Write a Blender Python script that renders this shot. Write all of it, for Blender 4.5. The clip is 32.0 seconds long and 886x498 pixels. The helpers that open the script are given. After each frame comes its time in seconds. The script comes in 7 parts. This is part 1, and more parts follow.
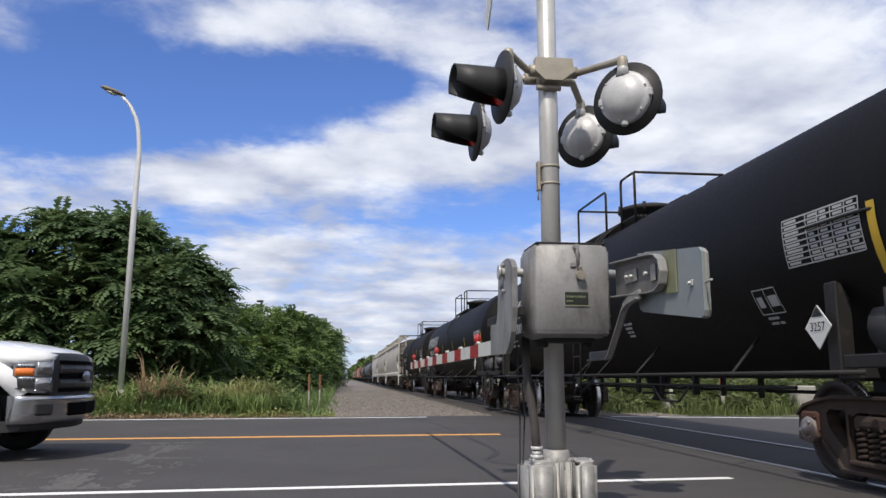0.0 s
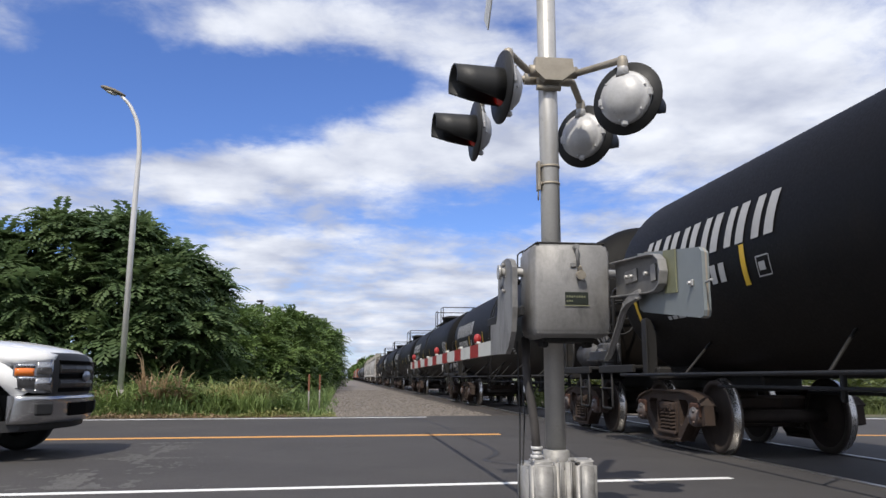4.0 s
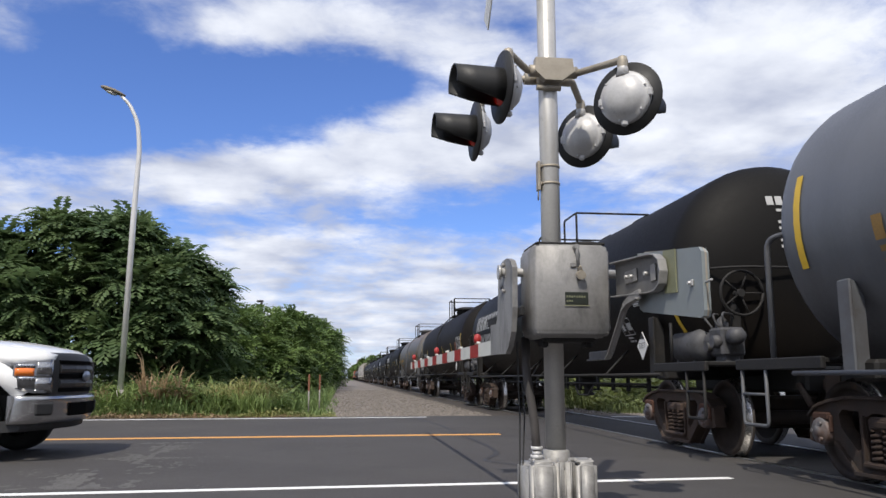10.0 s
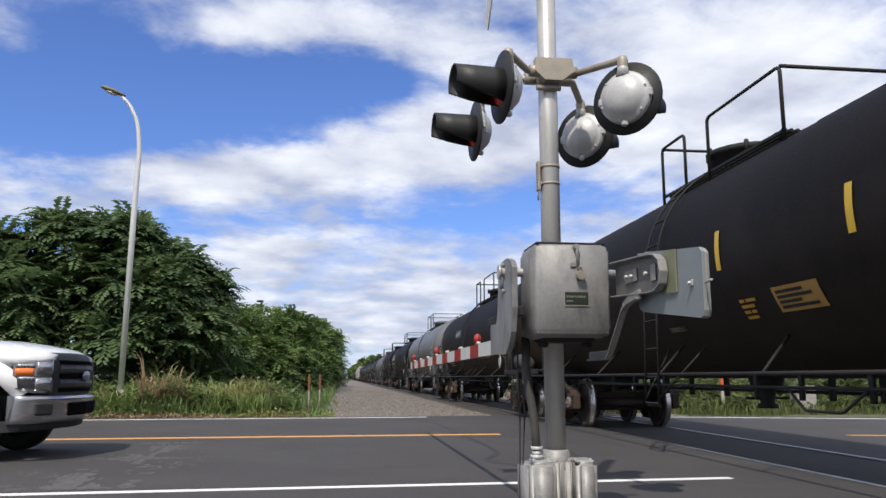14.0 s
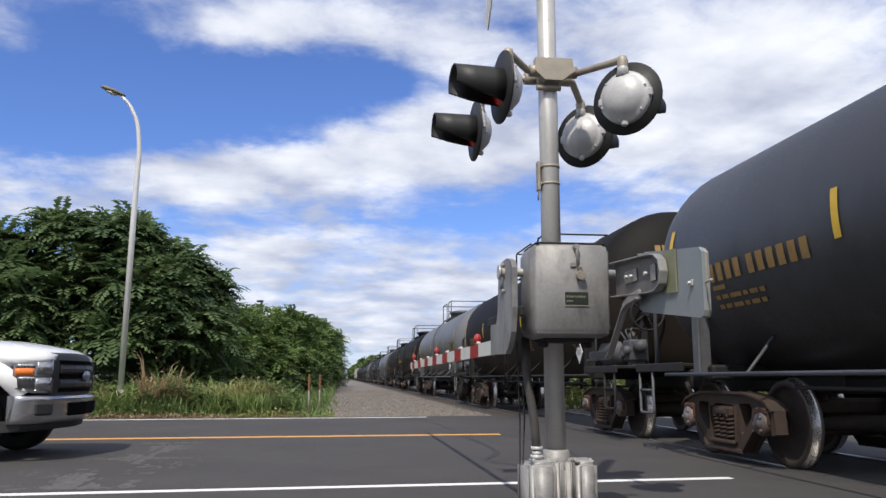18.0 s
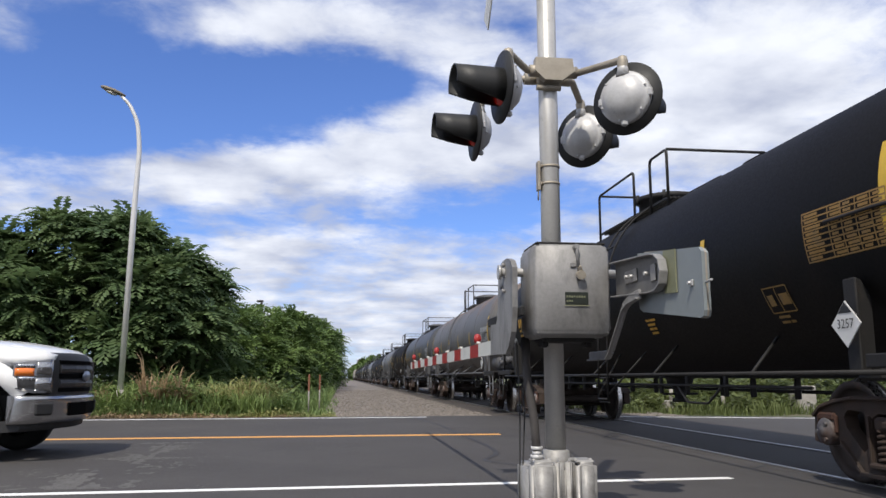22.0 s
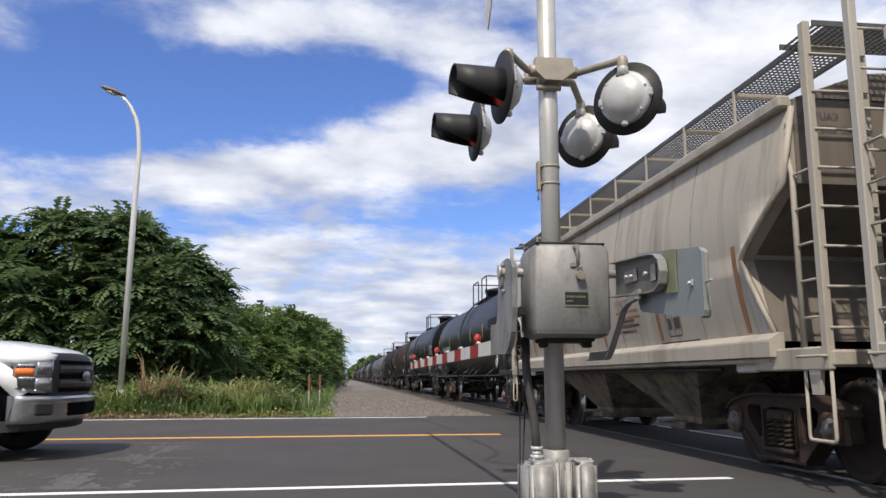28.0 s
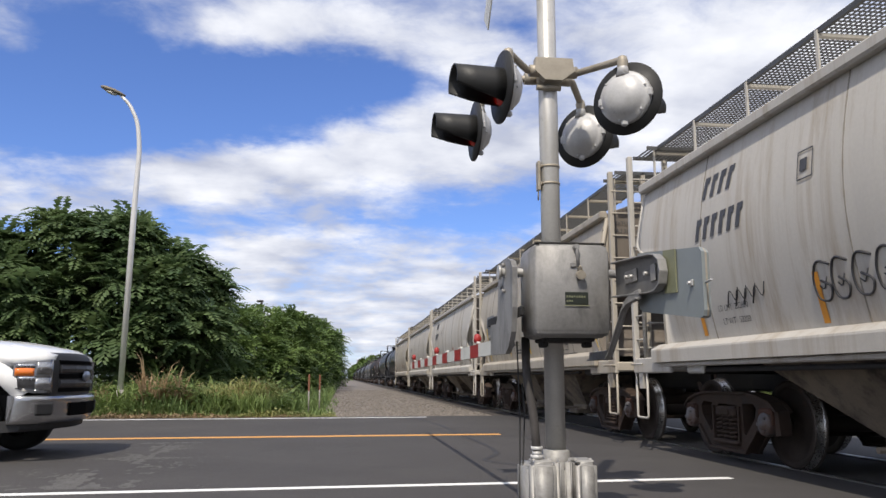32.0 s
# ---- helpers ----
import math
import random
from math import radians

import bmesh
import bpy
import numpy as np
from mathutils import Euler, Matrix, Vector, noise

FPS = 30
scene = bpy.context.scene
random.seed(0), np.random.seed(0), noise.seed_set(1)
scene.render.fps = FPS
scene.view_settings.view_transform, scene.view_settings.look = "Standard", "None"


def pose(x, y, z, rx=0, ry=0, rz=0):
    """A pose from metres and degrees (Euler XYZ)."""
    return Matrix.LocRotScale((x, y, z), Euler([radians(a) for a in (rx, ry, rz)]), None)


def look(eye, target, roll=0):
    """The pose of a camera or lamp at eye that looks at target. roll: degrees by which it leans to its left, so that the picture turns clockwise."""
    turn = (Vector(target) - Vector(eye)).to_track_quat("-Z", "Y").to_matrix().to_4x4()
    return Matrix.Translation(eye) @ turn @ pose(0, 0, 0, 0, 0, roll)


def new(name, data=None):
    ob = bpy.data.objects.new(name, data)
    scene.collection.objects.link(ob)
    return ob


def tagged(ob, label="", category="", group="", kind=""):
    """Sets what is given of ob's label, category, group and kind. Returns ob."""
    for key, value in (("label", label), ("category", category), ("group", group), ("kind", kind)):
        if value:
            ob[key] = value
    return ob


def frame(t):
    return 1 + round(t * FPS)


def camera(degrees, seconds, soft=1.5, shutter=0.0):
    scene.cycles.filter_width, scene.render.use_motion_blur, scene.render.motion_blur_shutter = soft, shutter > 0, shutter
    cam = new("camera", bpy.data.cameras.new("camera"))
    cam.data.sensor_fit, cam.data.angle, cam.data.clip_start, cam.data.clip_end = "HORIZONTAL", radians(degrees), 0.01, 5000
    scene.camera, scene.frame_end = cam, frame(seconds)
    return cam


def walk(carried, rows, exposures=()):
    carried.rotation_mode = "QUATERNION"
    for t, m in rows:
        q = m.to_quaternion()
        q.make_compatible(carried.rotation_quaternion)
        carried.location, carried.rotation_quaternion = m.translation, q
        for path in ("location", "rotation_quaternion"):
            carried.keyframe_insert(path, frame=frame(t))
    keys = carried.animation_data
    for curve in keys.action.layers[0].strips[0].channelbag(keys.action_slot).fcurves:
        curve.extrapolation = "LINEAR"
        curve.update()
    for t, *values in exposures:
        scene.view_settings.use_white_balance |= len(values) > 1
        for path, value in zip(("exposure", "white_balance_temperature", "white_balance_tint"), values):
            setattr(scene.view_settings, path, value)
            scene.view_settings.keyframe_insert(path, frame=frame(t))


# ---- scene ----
cam = camera(58.81, 32.0)
EYE = 0.94
STAND = pose(0, 0, EYE, 99.303, 0, -7.066)
walk(cam, [(0, STAND), (32, STAND)], exposures=[(0, -0.13, 6480, 10), (8, -0.07, 6480, 10), (25, -0.05, 6480, 10), (28.5, -0.02, 6680, 10), (32, -0.02, 6680, 10)])

# ---- world and sun ----
SUN_DIR = Vector((-0.31, -0.70, 1.0)).normalized()
world = bpy.data.worlds.new("world")
scene.world = world
world.use_nodes = True


# cloud banks in the view: across, up (both as slopes from the view's middle line), their half sizes, and how thick or clear
CLOUDS = [
    (-0.24, 0.29, 0.14, 0.045, 0.75), (-0.55, 0.265, 0.04, 0.03, 0.3), (-0.44, 0.29, 0.10, 0.035, -0.4), (-0.02, 0.28, 0.12, 0.04, 0.35), (0.02, 0.235, 0.06, 0.03, 0.4), (0.36, 0.22, 0.30, 0.14, 0.8),
    (-0.13, 0.12, 0.20, 0.055, 0.75), (-0.33, 0.09, 0.12, 0.035, 0.6), (0.02, 0.13, 0.10, 0.05, 0.5), (-0.165, 0.037, 0.028, 0.022, 0.35), (-0.22, 0.0, 0.07, 0.022, 0.6),
    (-0.50, 0.06, 0.10, 0.025, 0.5), (-0.10, -0.03, 0.30, 0.04, 0.5), (-0.05, -0.10, 0.30, 0.05, 0.55), (0.35, 0.0, 0.25, 0.05, 0.5),
    (-0.36, 0.185, 0.28, 0.055, -0.85), (-0.14, 0.215, 0.16, 0.034, -0.6), (-0.42, 0.255, 0.10, 0.03, -0.45), (-0.28, 0.145, 0.16, 0.02, -0.35), (-0.53, 0.20, 0.12, 0.05, -0.6), (0.06, 0.045, 0.07, 0.028, -0.7), (0.20, 0.065, 0.09, 0.02, -0.45),
    (-0.08, 0.03, 0.06, 0.01, -0.3), (-0.53, 0.01, 0.05, 0.02, -0.4), (-0.50, 0.125, 0.10, 0.02, -0.3), (0.09, 0.295, 0.04, 0.02, -0.4),
]


def sky_nodes():
    nt = world.node_tree
    N, L = nt.nodes, nt.links
    N.clear()
    out = N.new("ShaderNodeOutputWorld")
    bg = N.new("ShaderNodeBackground")
    L.new(bg.outputs[0], out.inputs[0])
    sky = N.new("ShaderNodeTexSky")
    sky.sky_type = "NISHITA"
    sky.sun_disc = False
    sky.sun_elevation = math.asin(SUN_DIR.z)
    sky.sun_rotation = math.atan2(SUN_DIR.x, SUN_DIR.y)
    sky.air_density, sky.dust_density, sky.ozone_density = 1.0, 0.3, 3.0

    def val(x, sock):
        if hasattr(x, "is_linked"):
            L.new(x, sock)
        else:
            sock.default_value = x

    def m(op, a, b=0.0, c=0.0, clamp=False):
        n = N.new("ShaderNodeMath")
        n.operation, n.use_clamp = op, clamp
        for i, x in enumerate((a, b, c)):
            val(x, n.inputs[i])
        return n.outputs[0]

    def vm(op, a, b=(0, 0, 0), out_i=0):
        n = N.new("ShaderNodeVectorMath")
        n.operation = op
        val(a, n.inputs[0])
        val(b, n.inputs[1])
        return n.outputs[out_i]

    tc = N.new("ShaderNodeTexCoord")
    d = tc.outputs["Generated"]
    tilt = STAND.to_3x3()
    fwd = m("MAXIMUM", vm("DOT_PRODUCT", d, tuple(tilt @ Vector((0, 0, -1))), 1), 0.05)
    across = m("DIVIDE", vm("DOT_PRODUCT", d, tuple(tilt @ Vector((1, 0, 0))), 1), fwd)
    above = m("DIVIDE", vm("DOT_PRODUCT", d, tuple(tilt @ Vector((0, 1, 0))), 1), fwd)
    uv = N.new("ShaderNodeCombineXYZ")
    L.new(across, uv.inputs[0])
    L.new(above, uv.inputs[1])
    # a flat layer of cloud seen from below
    sep = N.new("ShaderNodeSeparateXYZ")
    L.new(d, sep.inputs[0])
    up = m("ADD", m("MAXIMUM", sep.outputs[2], 0.0), 0.16)
    lay = N.new("ShaderNodeCombineXYZ")
    L.new(m("DIVIDE", sep.outputs[0], up), lay.inputs[0])
    L.new(m("DIVIDE", sep.outputs[1], up), lay.inputs[1])

    def noise(vec, scale, detail, rough, dist=0.0):
        n = N.new("ShaderNodeTexNoise")
        n.inputs["Scale"].default_value, n.inputs["Detail"].default_value = scale, detail
        n.inputs["Roughness"].default_value, n.inputs["Distortion"].default_value = rough, dist
        L.new(vec, n.inputs["Vector"])
        return n
    warp = noise(lay.outputs[0], 3.0, 5, 0.6)
    uvw = vm("ADD", uv.outputs[0], vm("MULTIPLY", vm("SUBTRACT", warp.outputs["Color"], (0.5, 0.5, 0.5)), (0.16, 0.09, 0)))
    bias = 0.0
    for cx, cy, rx, ry, w in CLOUDS:
        q = vm("MULTIPLY", vm("SUBTRACT", uvw, (cx, cy, 0)), (1 / rx, 1 / ry, 0))
        bias = m("MULTIPLY_ADD", m("POWER", 2.718, m("MULTIPLY", vm("DOT_PRODUCT", q, q, 1), -1.0)), w, bias)
    base = noise(lay.outputs[0], 1.6, 12, 0.58, 0.3)
    fine = noise(lay.outputs[0], 6.0, 10, 0.62, 0.4)
    wisp = noise(lay.outputs[0], 15.0, 8, 0.6, 0.2)
    dens = m("ADD", m("MULTIPLY_ADD", base.outputs[0], 1.3, -0.62), m("MULTIPLY_ADD", fine.outputs[0], 0.95, -0.475))
    dens = m("ADD", dens, m("MULTIPLY_ADD", wisp.outputs[0], 0.22, -0.11))
    dens = m("ADD", dens, m("MULTIPLY", bias, 0.85))
    # away from the view the sky is mostly clouded over
    ahead = N.new("ShaderNodeMapRange")
    L.new(vm("DOT_PRODUCT", d, tuple(tilt @ Vector((0, 0, -1))), 1), ahead.inputs[0])
    ahead.inputs[1].default_value, ahead.inputs[2].default_value = 0.75, 0.35
    dens = m("ADD", dens, m("MULTIPLY", ahead.outputs[0], 0.45))
    mr = N.new("ShaderNodeMapRange")
    mr.interpolation_type = "SMOOTHSTEP"
    L.new(dens, mr.inputs[0])
    mr.inputs[1].default_value, mr.inputs[2].default_value = -0.22, 0.66
    grey = N.new("ShaderNodeMapRange")
    L.new(m("ADD", noise(lay.outputs[0], 3.2, 5, 0.5).outputs[0], m("MULTIPLY_ADD", dens, 0.13, m("MULTIPLY_ADD", m("MAXIMUM", sep.outputs[2], 0.0), 0.25, -0.155))), grey.inputs[0])
    grey.inputs[1].default_value, grey.inputs[2].default_value = 0.32, 0.66
    cc = N.new("ShaderNodeMix")
    cc.data_type = "RGBA"
    L.new(grey.outputs[0], cc.inputs[0])
    cc.inputs[6].default_value, cc.inputs[7].default_value = CLOUD_SHADE, CLOUD_LIT
    tint = N.new("ShaderNodeMix")
    tint.data_type, tint.blend_type = "RGBA", "MULTIPLY"
    tint.inputs[0].default_value = 1.0
    L.new(sky.outputs[0], tint.inputs[6])
    tint.inputs[7].default_value = SKY_TINT
    mx = N.new("ShaderNodeMix")
    mx.data_type = "RGBA"
    L.new(mr.outputs[0], mx.inputs[0])
    L.new(tint.outputs[2], mx.inputs[6])
    L.new(cc.outputs[2], mx.inputs[7])
    L.new(mx.outputs[2], bg.inputs[0])
    bg.inputs[1].default_value = 0.12


CLOUD_SHADE, CLOUD_LIT, SKY_TINT = (4.5, 4.9, 6.15, 1), (8.3, 8.6, 9.3, 1), (0.74, 0.90, 1.36, 1)
sky_nodes()
sun = new("sun", bpy.data.lights.new("sun", "SUN"))
sun.data.energy, sun.data.angle, sun.data.color = 3.9, radians(0.7), (1.0, 0.93, 0.82)
sun.matrix_basis = look(SUN_DIR * 50, (0, 0, 0))

# ---- mesh kit ----
def bm_new():
    return bmesh.new()


def add_faces(bm, pts, faces, mi=0, smooth=False):
    vs = [bm.verts.new(p) for p in pts]
    for f in faces:
        try:
            fc = bm.faces.new([vs[i] for i in f])
            fc.material_index, fc.smooth = mi, smooth
        except ValueError:
            pass
    return vs


def box(bm, c, s, bevel=0.0, m=None, mi=0):
    """A box round c with the sizes s, its corners cut by bevel, turned by m."""
    x, y, z = s[0] / 2, s[1] / 2, s[2] / 2
    b = min(bevel, x * 0.9, y * 0.9, z * 0.9)
    if b <= 0:
        pts = [Vector((i * x, j * y, k * z)) for i in (-1, 1) for j in (-1, 1) for k in (-1, 1)]
        faces = [(0, 1, 3, 2), (4, 6, 7, 5), (0, 4, 5, 1), (2, 3, 7, 6), (0, 2, 6, 4), (1, 5, 7, 3)]
    else:
        pts, idx = [], {}
        for i in (-1, 1):
            for j in (-1, 1):
                for k in (-1, 1):
                    for a, p in enumerate(((i * x, j * (y - b), k * (z - b)), (i * (x - b), j * y, k * (z - b)), (i * (x - b), j * (y - b), k * z))):
                        idx[i, j, k, a] = len(pts)
                        pts.append(Vector(p))
        faces = []
        for i in (-1, 1):
            faces.append([idx[i, j, k, 0] for j, k in ((-1, -1), (1, -1), (1, 1), (-1, 1))][:: i])
            faces.append([idx[j, i, k, 1] for j, k in ((-1, -1), (1, -1), (1, 1), (-1, 1))][:: -i])
            faces.append([idx[j, k, i, 2] for j, k in ((-1, -1), (1, -1), (1, 1), (-1, 1))][:: i])
            for j in (-1, 1):
                q = -i * j
                faces.append([idx[i, j, -1, 0], idx[i, j, 1, 0], idx[i, j, 1, 1], idx[i, j, -1, 1]][:: q])
                faces.append([idx[i, -1, j, 0], idx[i, 1, j, 0], idx[i, 1, j, 2], idx[i, -1, j, 2]][:: -q])
                faces.append([idx[-1, i, j, 1], idx[1, i, j, 1], idx[1, i, j, 2], idx[-1, i, j, 2]][:: q])
                for k in (-1, 1):
                    faces.append([idx[i, j, k, a] for a in (0, 1, 2)][:: i * j * k])
    if m is not None:
        pts = [m @ p for p in pts]
    c = Vector(c)
    add_faces(bm, [p + c for p in pts], faces, mi)


def frame_of(d):
    d = d.normalized()
    a = Vector((0, 0, 1)) if abs(d.z) < 0.9 else Vector((1, 0, 0))
    u = d.cross(a).normalized()
    return u, d.cross(u)


def cyl(bm, a, b, r0, r1=None, seg=12, caps=True, mi=0):
    a, b = Vector(a), Vector(b)
    r1 = r0 if r1 is None else r1
    u, v = frame_of(b - a)
    pts = []
    for c, r in ((a, r0), (b, r1)):
        for i in range(seg):
            t = 2 * math.pi * i / seg
            pts.append(c + (u * math.cos(t) + v * math.sin(t)) * r)
    n = seg
    vs = add_faces(bm, pts, [(i, (i + 1) % n, n + (i + 1) % n, n + i)[::-1] for i in range(n)], mi, True)
    if caps:
        for ring, k in ((vs[:n], 1), (vs[n:], -1)):
            f = bm.faces.new(ring[::k])
            f.material_index = mi


def tube(bm, path, r, seg=8, mi=0):
    """A round bar along the points of path."""
    path = [Vector(p) for p in path]
    rings = []
    u = None
    for i, p in enumerate(path):
        d = (path[min(i + 1, len(path) - 1)] - path[max(i - 1, 0)]).normalized()
        if u is None:
            u, v = frame_of(d)
        else:
            u = (u - d * u.dot(d)).normalized()
            v = d.cross(u)
        rr = r[i] if isinstance(r, (list, tuple)) else r
        rings.append([bm.verts.new(p + (u * math.cos(2 * math.pi * k / seg) + v * math.sin(2 * math.pi * k / seg)) * rr) for k in range(seg)])
    for a, b in zip(rings, rings[1:]):
        for k in range(seg):
            f = bm.faces.new((a[k], a[(k + 1) % seg], b[(k + 1) % seg], b[k]))
            f.smooth, f.material_index = True, mi
    for ring, k in ((rings[0], -1), (rings[-1], 1)):
        bm.faces.new(ring[::k]).material_index = mi


def rounded(pts, r, n=4):
    """The path pts with its inner corners rounded by r."""
    pts = [Vector(p) for p in pts]
    out = [pts[0]]
    for a, b, c in zip(pts, pts[1:], pts[2:]):
        d0, d1 = a - b, c - b
        k = min(r, d0.length * 0.45, d1.length * 0.45)
        p0, p1 = b + d0.normalized() * k, b + d1.normalized() * k
        for i in range(n + 1):
            t = i / n
            out.append(p0 * (1 - t) ** 2 + b * 2 * t * (1 - t) + p1 * t * t)
    out.append(pts[-1])
    return out


def lathe(bm, prof, a, d, seg=32, mi=0, smooth=True, mis=None):
    """Turns the profile (along, radius) round the axis from a in the way d."""
    a, d = Vector(a), Vector(d).normalized()
    u, v = frame_of(d)
    rings = []
    for s, r in prof:
        c = a + d * s
        if r < 1e-5:
            rings.append([bm.verts.new(c)])
        else:
            rings.append([bm.verts.new(c + (u * math.cos(2 * math.pi * k / seg) + v * math.sin(2 * math.pi * k / seg)) * r) for k in range(seg)])
    for j, (p, q) in enumerate(zip(rings, rings[1:])):
        for k in range(seg):
            k2 = (k + 1) % seg
            if len(p) == 1 and len(q) == 1:
                continue
            vs = (p[0], q[k2], q[k]) if len(p) == 1 else (p[k], p[k2], q[0]) if len(q) == 1 else (p[k], p[k2], q[k2], q[k])
            f = bm.faces.new(vs)
            f.smooth, f.material_index = smooth, (mis[j] if mis else mi)


def prism(bm, poly, axis, lo, hi, mi=0, m=None):
    """A flat outline, given in the two axes other than axis, pulled from lo to hi."""
    def at(p, h):
        q = Vector((h, p[0], p[1]) if axis == "x" else (p[0], h, p[1]) if axis == "y" else (p[0], p[1], h))
        return m @ q if m is not None else q
    n = len(poly)
    pts = [at(p, lo) for p in poly] + [at(p, hi) for p in poly]
    add_faces(bm, pts, [tuple(range(n))[::-1], tuple(range(n, 2 * n))] + [(i, (i + 1) % n, n + (i + 1) % n, n + i) for i in range(n)], mi)


def bar(bm, a, b, w, t, mi=0, side=(1, 0, 0)):
    """A flat bar from a to b: t thick along side, w wide across."""
    a, b = Vector(a), Vector(b)
    d = (b - a).normalized()
    s = Vector(side)
    s = (s - d * s.dot(d)).normalized()
    c = d.cross(s)
    m = Matrix((s, d, c)).transposed().to_3x3()
    box(bm, (a + b) / 2, (t, (b - a).length, w), min(w, t) * 0.15, m, mi)


def finish(bm, name, mats, fix=True):
    if fix:
        bmesh.ops.recalc_face_normals(bm, faces=bm.faces)
    me = bpy.data.meshes.new(name)
    bm.to_mesh(me)
    bm.free()
    for m in mats if isinstance(mats, (list, tuple)) else (mats,):
        me.materials.append(m)
    return me


def part(name, bm, material, parent, label="", at=None, fix=True):
    """Links a bmesh, or a mesh that is made, as one object under a thing or a part."""
    me = bm if isinstance(bm, bpy.types.Mesh) else finish(bm, name, material, fix)
    ob = new(name, me)
    ob.parent = parent
    if at is not None:
        ob.matrix_basis = at
    return tagged(ob, label)


def thing(name, at, label, category, group="", kind=""):
    ob = new(name)
    ob.empty_display_size = 0.3
    ob.matrix_basis = at
    return tagged(ob, label, category, group, kind)


def solo(name, bm, material, label, category, group="", kind="", at=None, fix=True):
    ob = part(name, bm, material, None, "", at, fix)
    return tagged(ob, label, category, group, kind)


TEXTS = {}


def text_mesh(body, size):
    """Flat lettering in the x-z plane, its middle at the origin: lists of points and faces."""
    if (body, size) not in TEXTS:
        cu = bpy.data.curves.new("lettering", "FONT")
        cu.body, cu.size, cu.align_x, cu.align_y = body, size, "CENTER", "CENTER"
        cu.resolution_u = 2
        ob = bpy.data.objects.new("lettering", cu)
        me = bpy.data.meshes.new_from_object(ob)
        TEXTS[body, size] = ([v.co.copy() for v in me.vertices], [tuple(p.vertices) for p in me.polygons])
        bpy.data.objects.remove(ob)
        bpy.data.curves.remove(cu)
        bpy.data.meshes.remove(me)
    return TEXTS[body, size]

class Cloud:
    """Gathers small leaf faces, then makes one mesh of them."""

    def __init__(self):
        self.v, self.f = [], []

    def quad(self, a, b, c, d):
        k = len(self.v)
        self.v += [a[:], b[:], c[:], d[:]]
        self.f.append((k, k + 1, k + 2, k + 3))

    def tri(self, a, b, c):
        k = len(self.v)
        self.v += [a[:], b[:], c[:]]
        self.f.append((k, k + 1, k + 2))

    def mesh(self, name, mat):
        me = bpy.data.meshes.new(name)
        me.from_pydata(self.v, [], self.f)
        me.materials.append(mat)
        return me


# ---- materials ----
def node_mat(name):
    m = bpy.data.materials.new(name)
    m.use_nodes = True
    nt = m.node_tree
    return m, nt.nodes, nt.links, nt.nodes["Principled BSDF"]


def noise_node(N, L, scale, detail=6, rough=0.6, coord="Object", stretch=None, off=None):
    tc = N.new("ShaderNodeTexCoord")
    src = tc.outputs[coord]
    mp = N.new("ShaderNodeMapping")
    L.new(src, mp.inputs[0])
    if stretch:
        mp.inputs["Scale"].default_value = stretch
    if off:
        L.new(off, mp.inputs["Location"])
    n = N.new("ShaderNodeTexNoise")
    n.inputs["Scale"].default_value, n.inputs["Detail"].default_value, n.inputs["Roughness"].default_value = scale, detail, rough
    L.new(mp.outputs[0], n.inputs["Vector"])
    return n


def ramp(N, L, src, lo, hi, c0=(0, 0, 0, 1), c1=(1, 1, 1, 1)):
    r = N.new("ShaderNodeValToRGB")
    r.color_ramp.elements[0].position, r.color_ramp.elements[1].position = lo, hi
    r.color_ramp.elements[0].color, r.color_ramp.elements[1].color = c0, c1
    L.new(src, r.inputs[0])
    return r


def mix(N, L, fac, a, b, mode="MIX"):
    m = N.new("ShaderNodeMix")
    m.data_type, m.blend_type = "RGBA", mode
    for sock, v in ((m.inputs[0], fac), (m.inputs[6], a), (m.inputs[7], b)):
        if hasattr(v, "is_linked"):
            L.new(v, sock)
        else:
            sock.default_value = v if not isinstance(v, tuple) or len(v) == 4 else (*v, 1)
    return m.outputs[2]


